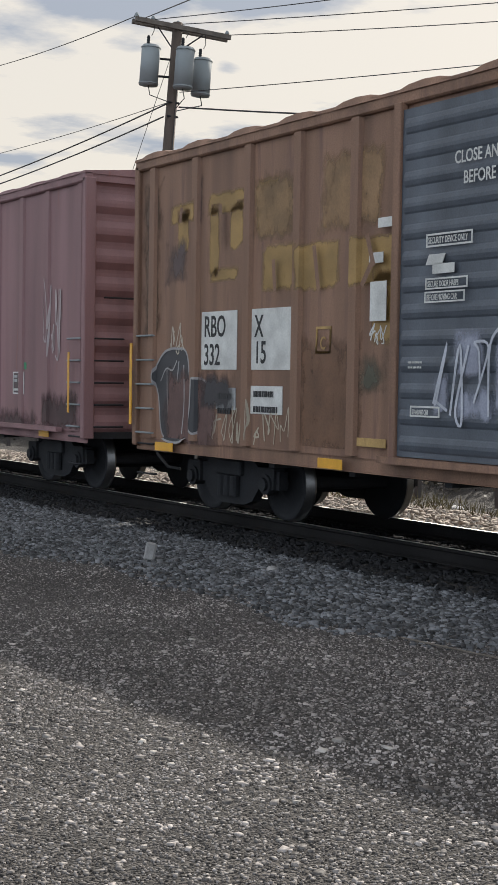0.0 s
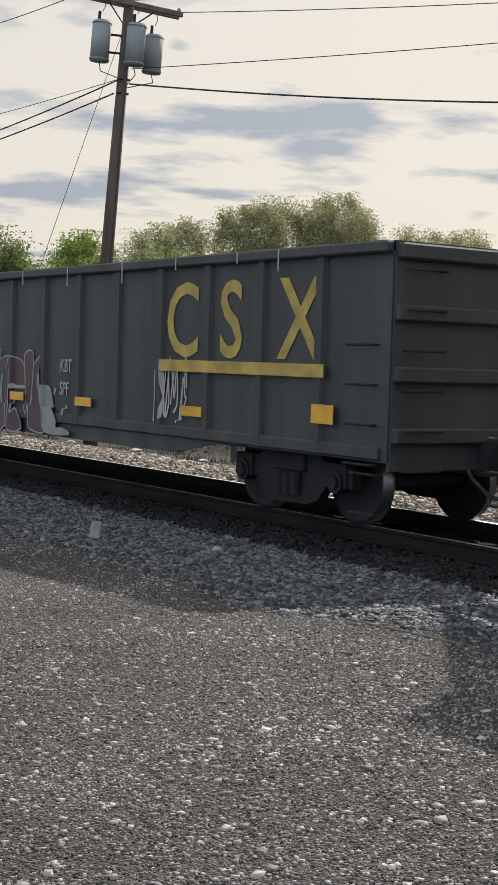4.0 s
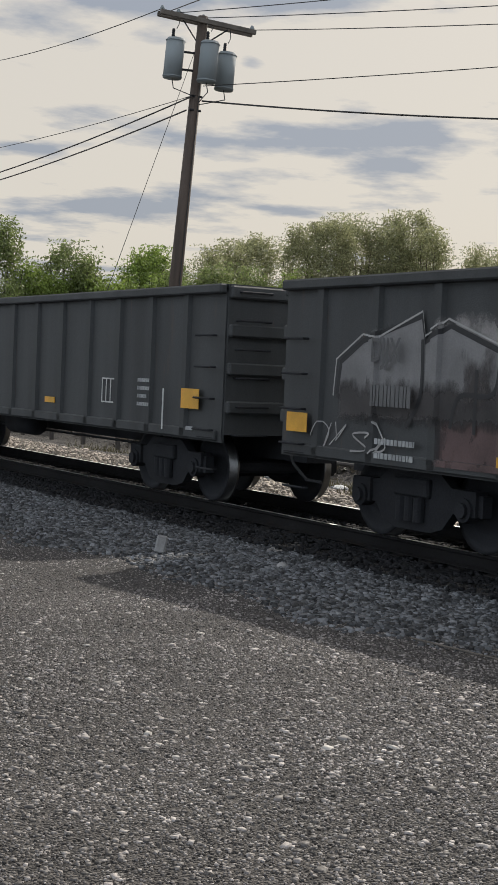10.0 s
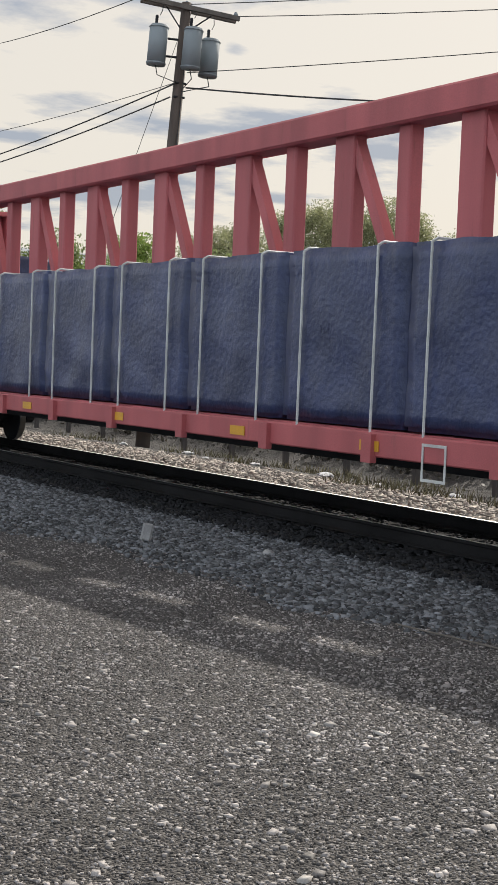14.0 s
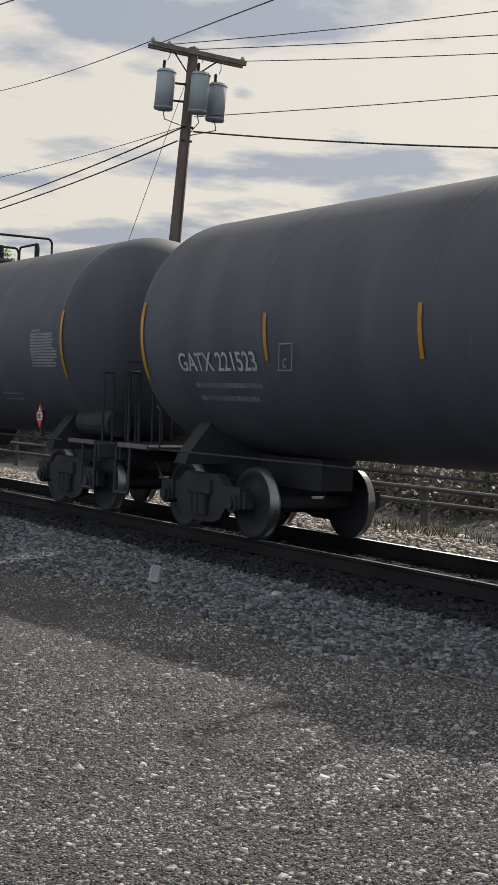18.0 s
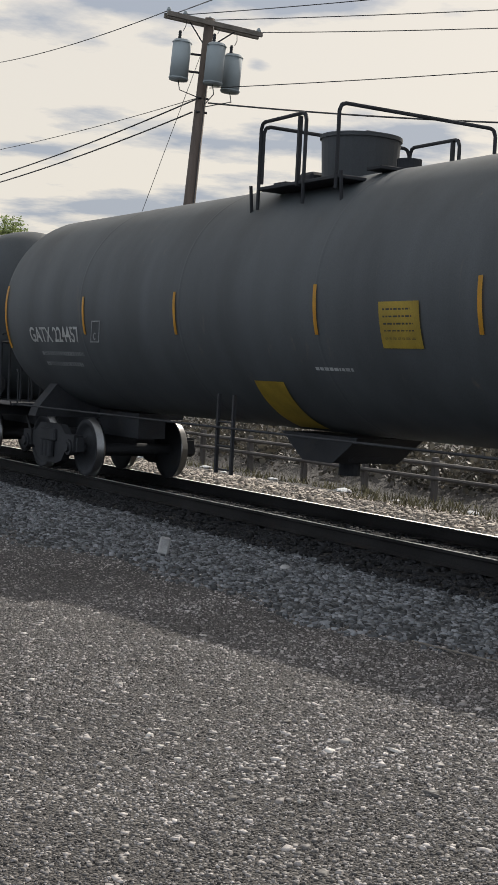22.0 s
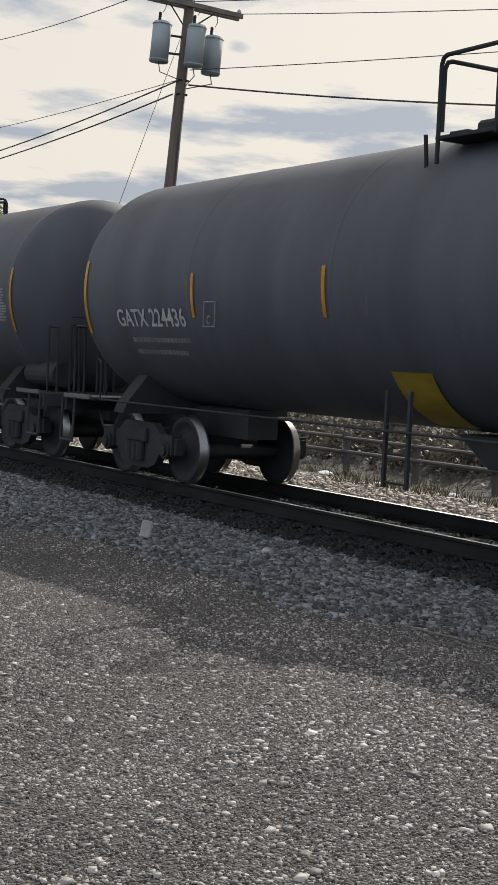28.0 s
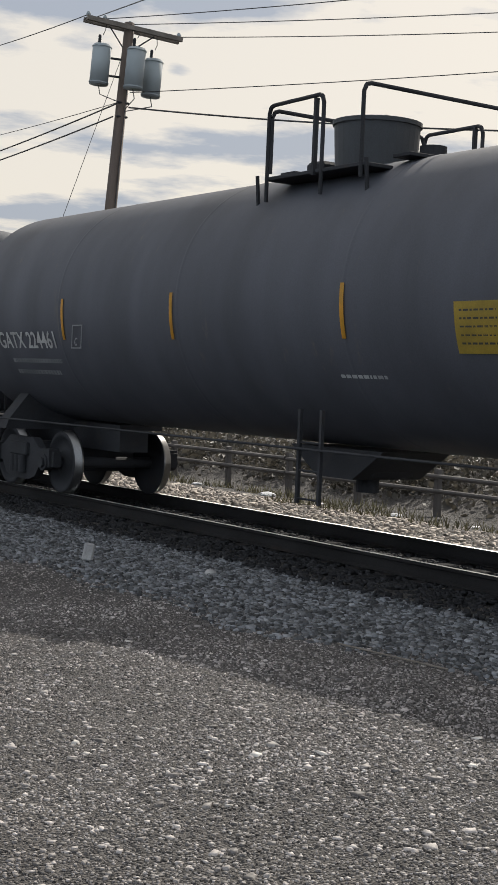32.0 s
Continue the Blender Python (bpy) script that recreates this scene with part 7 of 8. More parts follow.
# -- light grey covered hopper with curved sides
def build_covered_hopper():
    c = car_thing("covered_hopper", "light grey curved-side covered hopper with blue and red graffiti", -160.86, "hopper car")
    hl = 10.3
    body = M["dowx"]

    def half(z):
        """Half width of the curved body at a height."""
        if z > 4.0:
            f = (z - 4.0) / 0.72
            return 1.50 - 0.62 * f * f
        f = (z - 2.9) / 1.4
        return 1.56 - 0.11 * f * f
    zs = [1.5, 1.75, 2.0, 2.3, 2.6, 2.9, 3.2, 3.5, 3.8, 4.0, 4.08, 4.10, 4.2, 4.22, 4.34, 4.36, 4.48, 4.6, 4.72]

    def inset(z):
        # the ends of the curved side sweep inwards below
        if z < 2.6:
            return 0.25 + 1.35 * ((2.6 - z) / 1.1) ** 1.4
        return 0.25 - 0.1 * (z - 2.6) / 1.5 + (0.35 if z > 4.0 else 0.0) * (z - 4.0)
    bm = bmesh.new()
    nx = 40
    for s in (-1, 1):
        rows = []
        for k2, z in enumerate(zs):
            h2 = half(z) + (0.035 if z in (4.10, 4.22, 4.36) else 0.0)
            e = hl - inset(z)
            rows.append([bm.verts.new((-e + 2 * e * i / nx, s * h2, z)) for i in range(nx + 1)])
        for a, b in zip(rows, rows[1:]):
            for i in range(nx):
                bm.faces.new((a[i], a[i + 1], b[i + 1], b[i]))
    bmesh.ops.recalc_face_normals(bm, faces=bm.faces[:])
    sh = part("curved_side", bm, body, c, smooth=True)
    for f in sh.data.polygons:
        f.use_smooth = f.center.z < 3.98
    for s in (-1, 1):
        # end sheets and slope
        prof = [(-half(z), z) for z in zs if z >= 2.5] + [(half(z), z) for z in zs[::-1] if z >= 2.5]
        bm = prism(bmesh.new(), prof, s * (hl - 0.36), s * (hl - 0.30))
        part("end_sheet", bm, body, c)
        bm = prism(bmesh.new(), [(s * (hl - 0.30), 2.55), (s * (hl - 0.38), 2.55), (s * (hl - 2.6), 1.2), (s * (hl - 2.5), 1.2)], -1.4, 1.4, axis="y")
        part("slope_sheet", bm, M["dowx_shaded_dirt"], c)
        part("end_rib", one_box(s * (hl - 0.24) - 0.07, s * (hl - 0.24) + 0.07, -0.10, 0.10, 1.2, 4.66), body, c)
        part("side_sill", box(bmesh.new(), -hl, hl, s * 1.44 - 0.06, s * 1.44 + 0.06, 1.0, 1.44, bevel=0.015), body, c)
        part("sill_flare", prism(bmesh.new(), [(s * 1.47, 1.44), (s * 1.40, 1.44), (s * 1.36, 1.56), (s * 1.44, 1.56)], -hl + 1.7, hl - 1.7), body, c)
        part("end_sill", box(bmesh.new(), s * hl - 0.1, s * hl + 0.1, -1.48, 1.48, 1.05, 1.40, bevel=0.02), body, c)
        part("end_platform", one_box(min(s * (hl - 1.6), s * hl), max(s * (hl - 1.6), s * hl), -1.4, 1.4, 1.13, 1.17), M["dowx_shaded_dirt"], c)
        # end frame: corner posts and rungs
        for yy in (-1.42, 1.42):
            for xx in (hl - 0.05, hl - 0.85):
                part("corner_post", one_box(s * xx - 0.035, s * xx + 0.035, yy - 0.035, yy + 0.035, 1.4, 2.85 if xx > hl - 0.5 else 2.45), body, c)
        ladder(c, s * (hl - 0.45), -1.46, 1.1, 2.75, w=0.75, n=4, material=body, stand=0.0)
        ladder(c, s * (hl - 0.28), -0.98, 1.3, 4.5, w=0.85, axis="y", n=8, material=body, stand=0.06 * s)
        for yy in (-1.42, -0.54):
            part("stile", one_box(s * (hl - 0.28) - 0.03, s * (hl - 0.28) + 0.03, yy - 0.03, yy + 0.03, 1.3, 4.62), body, c)
        part("stirrup", path_rod(bmesh.new(), [(s * (hl - 0.1), -1.46, 1.1), (s * (hl - 0.1), -1.46, 0.5), (s * (hl - 0.6), -1.46, 0.5), (s * (hl - 0.6), -1.46, 1.1)], 0.03), body, c)
        part("stirrup_step", one_box(min(s * (hl - 0.1), s * (hl - 0.6)), max(s * (hl - 0.1), s * (hl - 0.6)), -1.49, -1.43, 0.75, 0.8), body, c)
        part("brake_gear", box(bmesh.new(), s * (hl - 0.55) - 0.15, s * (hl - 0.55) + 0.15, -0.3, 0.3, 1.6, 2.2, bevel=0.03), M["dowx_shaded_dirt"], c)
        for yy in (-0.7, 0.75):
            part("roof_rail", path_rod(bmesh.new(), [(s * (hl - 0.35), yy, 4.75), (s * (hl - 0.35), yy, 5.02), (s * (hl - 1.1), yy, 5.02), (s * (hl - 1.1), yy, 4.85)], 0.018), M["fence"], c)
        part("end_walk", one_box(min(s * (hl - 0.75), s * (hl - 0.05)), max(s * (hl - 0.75), s * (hl - 0.05)), -1.15, 1.15, 4.80, 4.84), M["fence"], c)
        truck(c, s * (hl - 2.2))
    bm = prism(bmesh.new(), [(-0.9, 4.70), (0.9, 4.70), (0.55, 4.80), (-0.55, 4.80)], -hl + 0.5, hl - 0.5)
    part("roof", bm, body, c)
    # roof walks: grating on brackets along both edges
    for s in (-1, 1):
        part("roof_walk", one_box(-hl + 0.4, hl - 0.4, s * 0.80 - 0.33, s * 0.80 + 0.33, 4.83, 4.86), M["grating"], c, "grey steel grating")
        for i in range(13):
            x = -hl + 0.7 + (2 * hl - 1.4) * i / 12
            shared("walk_post", "walk_bracket", lambda: one_box(-0.02, 0.02, -0.03, 0.03, 4.5, 4.86), body, c, at=pose(x, s * 1.14, 0))
    for i in range(10):
        x = -hl + 1.4 + (2 * hl - 2.8) * i / 9
        shared("hatch", "hatch", lambda: rod(bmesh.new(), (0, 0, 4.78), (0, 0, 4.92), 0.38, 16), body, c, at=pose(x, 0, 0))
    # hopper bays
    for i in range(4):
        x = -5.7 + 3.8 * i
        bm = bmesh.new()
        prism(bm, [(x - 1.88, 1.5), (x + 1.88, 1.5), (x + 1.82, 0.74), (x + 0.9, 0.52), (x - 0.9, 0.52), (x - 1.82, 0.74)], -1.25, 1.25, axis="y")
        part("bay", bm, M["dowx_shaded_dirt"], c, "dirty grey hopper bay darkened for shade")
        bm = box(bmesh.new(), x - 0.42, x + 0.42, -0.75, 0.75, 0.38, 0.58, bevel=0.04)
        rod(bm, (x, -1.05, 0.46), (x, 1.05, 0.46), 0.10, 12)
        part("outlet", bm, M["dowx_shaded_dirt"], c)
    part("centre_sill", one_box(-hl - 0.1, hl + 0.1, -0.25, 0.25, 0.70, 1.05), M["under"], c)
    couplers(c, hl)
    # lettering
    y = -1.565
    dk = spray((0.06, 0.06, 0.06))
    for x, z, tx, sz in ((-8.53, 2.68, "DOWX", 0.31), (-8.55, 2.25, "69411", 0.31)):
        words(tx, sz, near_plane(x + 0.2, -1.574, z), dk, c, sx=0.92)
    for z, tx in ((4.0, "DOWX"), (3.80, "69411")):
        words(tx, 0.17, front_plane(hl - 0.285, 0.78, z), dk, c, sx=0.95)
    bars(c, -8.5, 1.78, 0.55, 2, 0.15, 0.07, M["grey_mark"], y)
    outline(c, -6.72, -6.47, 2.36, 2.66, 0.016, dk, y - 0.022)
    words("C", 0.15, near_plane(-6.66, y - 0.024, 2.41), dk, c)
    bars(c, 5.02, 2.83, 1.45, 8, 0.078, 0.038, dk, y - 0.005)
    bars(c, 7.72, 2.10, 0.45, 3, 0.07, 0.03, dk, y + 0.03)
    bars(c, 6.87, 1.70, 0.22, 2, 0.045, 0.022, dk, y + 0.06)
    ys = -1.505
    words("CENTER FLOW", 0.15, near_plane(3.95, ys, 1.17), dk, c, sx=0.84)
    panel(c, 3.78, 3.86, 1.19, 1.25, dk, ys, "maker_mark")
    for k2, tx in enumerate(("EMPTY LOAD", "1/4 ADJ", "BLOCK")):
        words(tx, 0.085, near_plane(7.97, ys, 1.335 - 0.075 * k2), dk, c, sx=0.86)
    rodp = rod(bmesh.new(), (8.96, ys, 1.27), (8.96, ys - 0.006, 1.27), 0.06, 14)
    part("lift_point", rodp, dk, c)
    panel(c, 7.06, 7.3, 1.20, 1.27, dk, ys, "maker_plate")
    for x, w2 in ((-9.9, 0.5), (-6.0, 0.4), (-0.29, 0.42), (2.66, 0.45), (5.53, 0.45), (8.5, 1.0)):
        panel(c, x, x + w2, 1.145, 1.235, M["yellow"], ys, "reflector", "yellow reflector")
    # sprayed red cloud, then blue swollen shapes
    for x0, x1, z0, z1, cl, rim, dn in ((-7.6, -0.2, 1.5, 2.72, (0.42, 0.12, 0.10), 0.6, 0.0), (-1.6, 0.2, 1.5, 2.55, (0.40, 0.08, 0.065), 0.4, 0.15), (-7.4, -6.4, 1.6, 2.5, (0.44, 0.13, 0.10), 0.3, 0.1), (-6.0, -3.4, 2.2, 2.85, (0.46, 0.15, 0.14), 0.35, 0.0), (-3.9, -1.0, 2.1, 2.8, (0.42, 0.10, 0.09), 0.4, 0.1)):
        mist(c, x0, x1, z0, z1, cl, None, rim, dn, half)
    mist(c, -9.3, -7.2, 1.5, 2.35, (0.50, 0.22, 0.09), None, 0.5, 0.0, lambda z: half(z) + 0.004)
    mist(c, -1.6, -0.4, 1.02, 1.44, (0.40, 0.08, 0.065), -1.508, 0.15, 0.2)
    mist(c, -8.9, -6.7, 1.02, 1.44, (0.30, 0.13, 0.08), -1.508, 0.2, 0.1)
    blue, blue2, rim = spray((0.085, 0.22, 0.36)), spray((0.10, 0.26, 0.41)), spray((0.02, 0.03, 0.045))
    gl = spray((0.55, 0.64, 0.70))

    def lay_on(bm, lift):
        """Lets paint follow the side and the sill below it."""
        for zc in (1.46, 1.6, 1.8, 2.0, 2.2, 2.4):
            bmesh.ops.bisect_plane(bm, geom=bm.verts[:] + bm.edges[:] + bm.faces[:], plane_co=(0, 0, zc), plane_no=(0, 0, 1))
        for i, v in enumerate(bm.verts):
            z = v.co.z
            v.co.y = -(1.505 if z < 1.46 else max(half(z), 1.505 - 0.3 * (z - 1.46))) - lift - 0.00001 * i

    def swollen(paths, w, fill, k):
        w *= 1.66
        for path in paths:
            pts = [(float(np.interp(px, (-7.42, -6.13, -5.83, -5.14, -4.79, -3.8, -3.5, -2.69, -2.47), (-7.0, -5.62, -5.0, -4.5, -3.98, -3.12, -2.85, -1.95, -1.42))), 1.24 + (pz - 1.28) * 0.90) for px, pz in smooth_pts(path, 7)]
            for ww, mat, dy, nm in ((w + 0.12, rim, 0.0, "graffiti_rim"), (w, fill, 0.006, "graffiti_fill")):
                bm = bmesh.new()
                stroke(bm, pts, ww, 0.0, rise=0.0)
                lay_on(bm, 0.008 + dy + 0.0012 * k)
                part(nm, bm, mat, c)
            bm = bmesh.new()
            stroke(bm, [(px - w * 0.3, pz + w * 0.32) for px, pz in pts[: len(pts) // 2 + 1]], 0.03, 0.0, rise=0.0)
            lay_on(bm, 0.020 + 0.0012 * k)
            part("graffiti_glint", bm, gl, c)
    swollen([[(-7.42, 1.55), (-6.90, 1.85), (-6.86, 2.15), (-6.47, 2.28), (-6.17, 2.05), (-6.43, 1.75), (-6.13, 1.45), (-6.47, 1.28), (-7.07, 1.35)]], 0.30, blue, 0)
    swollen([[(-5.83, 1.3), (-5.83, 1.95), (-5.52, 2.25), (-5.18, 2.0), (-5.14, 1.3)], [(-5.50, 1.85), (-5.50, 1.6)]], 0.32, blue2, 1)
    swollen([[(-4.79, 2.2), (-4.28, 2.1), (-3.80, 2.2)], [(-4.32, 2.1), (-4.36, 1.7), (-4.41, 1.28)]], 0.34, blue, 2)
    swollen([[(-3.20, 2.25), (-3.50, 1.9), (-3.63, 1.4), (-3.20, 1.3), (-2.69, 1.4)], [(-3.37, 1.8), (-2.94, 1.85)]], 0.32, blue2, 0)
    swollen([[(-2.81, 2.35), (-2.64, 1.85), (-2.47, 1.4)]], 0.20, spray((0.12, 0.33, 0.28)), 1)
    # dark inner lines of the letters
    for path in ([(-5.76, 2.13), (-5.48, 1.96), (-5.60, 1.80), (-5.91, 1.73), (-6.32, 1.79)], [(-6.04, 1.62), (-5.58, 1.54), (-5.70, 1.38), (-6.16, 1.44)],
                 [(-5.20, 2.18), (-5.24, 1.75), (-5.01, 1.32), (-5.06, 1.06)], [(-4.84, 2.07), (-4.87, 1.75), (-4.63, 1.70), (-4.60, 2.05)], [(-4.52, 1.54), (-4.39, 1.07)],
                 [(-3.60, 1.97), (-3.60, 1.36), (-3.45, 1.11)], [(-4.04, 1.95), (-3.07, 2.07)], [(-3.09, 2.27), (-2.99, 1.78), (-3.09, 1.38), (-2.87, 1.14)],
                 [(-2.54, 1.69), (-2.62, 1.39), (-2.35, 1.11)], [(-2.02, 1.89), (-1.69, 1.61), (-1.85, 1.30), (-2.27, 1.10)]):
        bm = bmesh.new()
        stroke(bm, smooth_pts(path, 5), 0.075, 0.0, rise=0.0)
        lay_on(bm, 0.019)
        part("graffiti_line", bm, rim, c)
    # pale strip painted on as the highlight above the sill
    part("highlight_line", one_box(-7.3, -1.3, -1.532, -1.526, 1.50, 1.52), spray((0.40, 0.55, 0.68)), c)


# -- centre-beam flat car with wrapped lumber
def build_centre_beam():
    c = car_thing("centre_beam_flatcar", "salmon-red centre-beam flat car loaded with blue-wrapped lumber", -184.46, "flat car")
    hl = 12.24
    body = M["cbeam"]
    part("deck", box(bmesh.new(), -hl, hl, -1.35, 1.35, 0.98, 1.08, bevel=0.01), body, c)
    for s in (-1, 1):
        part("side_sill", box(bmesh.new(), -hl, hl, s * 1.40 - 0.05, s * 1.40 + 0.05, 0.80, 1.06, bevel=0.015), body, c)
        for i in range(11):
            x = -hl + 1.6 + (2 * hl - 3.2) * i / 10
            shared("stake", "stake_pocket", lambda: one_box(-0.09, 0.09, -0.04, 0.04, 0.74, 1.04), body, c, at=pose(x, s * 1.47, 0))
        # bulkhead
        x0 = s * hl
        bm = bmesh.new()
        box(bm, x0 - 0.04 - s * 0.22, x0 + 0.04 - s * 0.22, -1.38, 1.38, 1.08, 4.68)
        part("bulkhead_sheet", bm, body, c)
        for yy in (-1.40, 1.40):
            part("bulkhead_post", box(bmesh.new(), min(x0, x0 - s * 0.58), max(x0, x0 - s * 0.58), yy - 0.07, yy + 0.07, 0.80, 4.74, bevel=0.02), body, c)
        part("bulkhead_cap", box(bmesh.new(), min(x0, x0 - s * 0.58), max(x0, x0 - s * 0.58), -1.47, 1.47, 4.68, 4.78, bevel=0.02), body, c)
        for z in (1.4, 2.05, 2.75, 3.4, 3.95):
            part("bulkhead_rib", box(bmesh.new(), min(x0, x0 - s * 0.2), max(x0, x0 - s * 0.2), -1.33, 1.33, z - 0.07, z + 0.07, bevel=0.02), body, c)
        for yy in (-0.45, 0.45):
            part("bulkhead_stiffener", one_box(min(x0 - s * 0.05, x0 - s * 0.2), max(x0 - s * 0.05, x0 - s * 0.2), yy - 0.05, yy + 0.05, 1.1, 4.6), body, c)
        for yy in (-1.0, 1.0):
            bm = prism(bmesh.new(), [(yy * 0.4, 4.6), (yy * 1.33, 4.6), (yy * 1.33, 3.95)], x0 - s * 0.18, x0 - s * 0.02)
            part("gusset", bm, body, c)
        part("roof_rail", path_rod(bmesh.new(), [(x0 - s * 0.1, -1.0, 4.78), (x0 - s * 0.1, -1.0, 4.90), (x0 - s * 0.1, 0.2, 4.90), (x0 - s * 0.1, 0.2, 4.78)], 0.018), M["black"], c)
        ladder(c, x0 - s * 0.25, -1.53, 1.2, 2.4, w=0.3, n=3, material=body, name="grab_irons")
        panel(c, x0 - s * 0.25 - 0.05, x0 - s * 0.25 + 0.05, 1.55, 2.2, M["yellow"], -1.50, "side_stripe", "tall yellow reflector")
        part("stirrup", path_rod(bmesh.new(), [(x0 - s * 0.9, -1.45, 0.8), (x0 - s * 0.9, -1.45, 0.42), (x0 - s * 0.15, -1.45, 0.42), (x0 - s * 0.15, -1.45, 0.8)], 0.028), body, c)
        truck(c, s * (hl - 1.9))
    bm = bmesh.new()
    box(bm, -hl, hl, -0.42, 0.42, 0.62, 0.98)
    part("centre_sill", bm, M["under"], c)
    part("top_chord", box(bmesh.new(), -hl + 0.3, hl - 0.3, -0.22, 0.22, 4.58, 4.92, bevel=0.03), body, c)
    n = 18
    xs = [-11.6 + 1.27 * i for i in range(n)]
    for i, x in enumerate(xs):
        w2 = 0.13 if i % 2 else 0.22
        part("beam_post", box(bmesh.new(), x - w2, x + w2, -0.10, 0.10, 1.05, 4.60, bevel=0.02), body, c)
    for i in range(0, n - 1, 2):
        bm = bmesh.new()
        a, b = Vector((xs[i] + 0.15, 0, 4.5)), Vector((xs[i + 1] - 0.05, 0, 2.6))
        m = Matrix.Translation((a + b) / 2) @ (b - a).to_track_quat("Z", "Y").to_matrix().to_4x4() @ Matrix.Diagonal((0.14, 0.16, (b - a).length, 1))
        bmesh.ops.create_cube(bm, size=1, matrix=m)
        part("diagonal", bm, body, c)
    couplers(c, hl - 0.1)
    for x in (-9, -6.2, -3.4, 0, 3.4, 6.2, 9.0):
        panel(c, x, x + 0.35, 0.86, 0.97, M["yellow"], -1.46, "reflector", "yellow reflector")
    outline(c, 7.3, 7.7, 0.62, 1.0, 0.03, M["white"], -1.46)
    bars(c, 10.6, 2.0, 0.3, 2, 0.1, 0.05, M["white"], -1.475)
    # wrapped bundles on both sides of the beam: each hangs on the car
    rng = random.Random(5)

    def bundle(x0, x1, z0, z1, s):
        bm = bmesh.new()
        m = Matrix.LocRotScale(((x0 + x1) / 2, s * 0.78, (z0 + z1) / 2), None, (x1 - x0, 1.22, z1 - z0))
        bmesh.ops.create_cube(bm, size=1.0, matrix=m)
        bmesh.ops.bevel(bm, geom=bm.edges[:], offset=0.05, segments=2, affect="EDGES")
        bmesh.ops.subdivide_edges(bm, edges=[e for e in bm.edges if e.calc_length() > 0.5], cuts=14, use_grid_fill=True)
        for v in bm.verts:
            q = v.co * 1.6
            v.co.y += s * 0.035 * noise.noise(q) + s * 0.018 * noise.noise(q * 4)
            v.co.z += 0.03 * noise.noise(q * 1.3 + Vector((5, 0, 0))) * (1 if v.co.z > z1 - 0.2 else 0.2)
        part("lumber_pack", bm, M["wrap"], c, "lumber bundle wrapped in dark blue plastic", True)
        for f in (0.18, 0.8):
            xx = x0 + (x1 - x0) * f
            b2 = bmesh.new()
            yy = s * 1.43
            path_rod(b2, [(xx, yy, z0 - 0.05), (xx + 0.01, s * 1.435, (z0 + z1) / 2), (xx, yy, z1 - 0.02), (xx, s * 1.36, z1 + 0.02), (xx, s * 0.3, z1 + 0.02)], 0.016, 5)
            part("strap", b2, M["white"], c, "white tie-down strap")
    for s in (-1, 1):
        bundle(9.2, 11.6, 1.10, 3.0, s)
        bundle(9.2, 11.55, 3.01, 3.68, s)
        x = 9.2
        while x > -11.0:
            w2 = 2.35
            bundle(max(x - w2, -11.55), x, 1.10, 3.02 + rng.uniform(-0.04, 0.03), s)
            x -= w2 + 0.04
        bundle(-11.5, -9.2, 3.05, 3.68, s)


# -- tank cars
TANK_R, TANK_Z, STRIP = 1.60, 2.68, 8.15


def tank_mesh():
    prof = [(-STRIP - 0.80, 0.02)]
    for i in range(1, 17):
        a = math.pi / 2 * i / 16
        prof.append((-STRIP - 0.80 * math.cos(a), TANK_R * math.sin(a)))
    seams = [-5.0, -1.7, 1.7, 5.0]
    for x in seams:
        prof += [(x - 0.20, TANK_R), (x - 0.05, TANK_R), (x - 0.03, TANK_R), (x - 0.012, TANK_R + 0.004), (x + 0.012, TANK_R + 0.004), (x + 0.03, TANK_R), (x + 0.05, TANK_R), (x + 0.20, TANK_R)]
    prof += [(STRIP - 0.20, TANK_R), (STRIP - 0.06, TANK_R), (STRIP - 0.05, TANK_R + 0.006), (STRIP - 0.02, TANK_R + 0.006)]
    for i in range(16, 0, -1):
        a = math.pi / 2 * i / 16
        prof.append((STRIP + 0.80 * math.cos(a), TANK_R * math.sin(a)))
    prof.append((STRIP + 0.80, 0.02))
    return lathe_x(bmesh.new(), prof, 72, 0, TANK_Z)


def on_tank(x0, x1, z0, z1, skew=0.0, r=TANK_R + 0.014, n=14):
    """A patch that lies on the near side of the shell."""
    bm = bmesh.new()
    rows = []
    for i in range(n + 1):
        z = z0 + (z1 - z0) * i / n
        y = -math.sqrt(max(0.0, r * r - (z - TANK_Z) ** 2))
        o = skew * i / n
        rows.append((bm.verts.new((x0 + o, y, z)), bm.verts.new((x1 + o, y, z))))
    for a, b in zip(rows, rows[1:]):
        bm.faces.new((a[0], a[1], b[1], b[0]))
    bmesh.ops.solidify(bm, geom=bm.faces[:], thickness=-0.004)
    return bm


def tank_plane(x, z, r=TANK_R + 0.006):
    a = math.asin((z - TANK_Z) / r)
    return Matrix.Translation((x, -r * math.cos(a), z)) @ Euler((radians(90) - a, 0, 0)).to_matrix().to_4x4()


def tank_bars(x0, z0, w, rows, step, h, seed, lift=0.006, whole=False):
    bm = bmesh.new()
    rng = random.Random(seed)
    for i in range(rows):
        x, end = x0, x0 + w * rng.uniform(0.8, 1.0)
        while x < end:
            l = w if whole else rng.uniform(0.03, 0.09)
            z = z0 - i * step
            vs = []
            for xx, zz in ((x, z - h), (min(x + l, end), z - h), (min(x + l, end), z), (x, z)):
                vs.append(bm.verts.new((xx, -math.sqrt((TANK_R + lift) ** 2 - (zz - TANK_Z) ** 2), zz)))
            bm.faces.new(vs)
            x += l + 0.02
    return bm


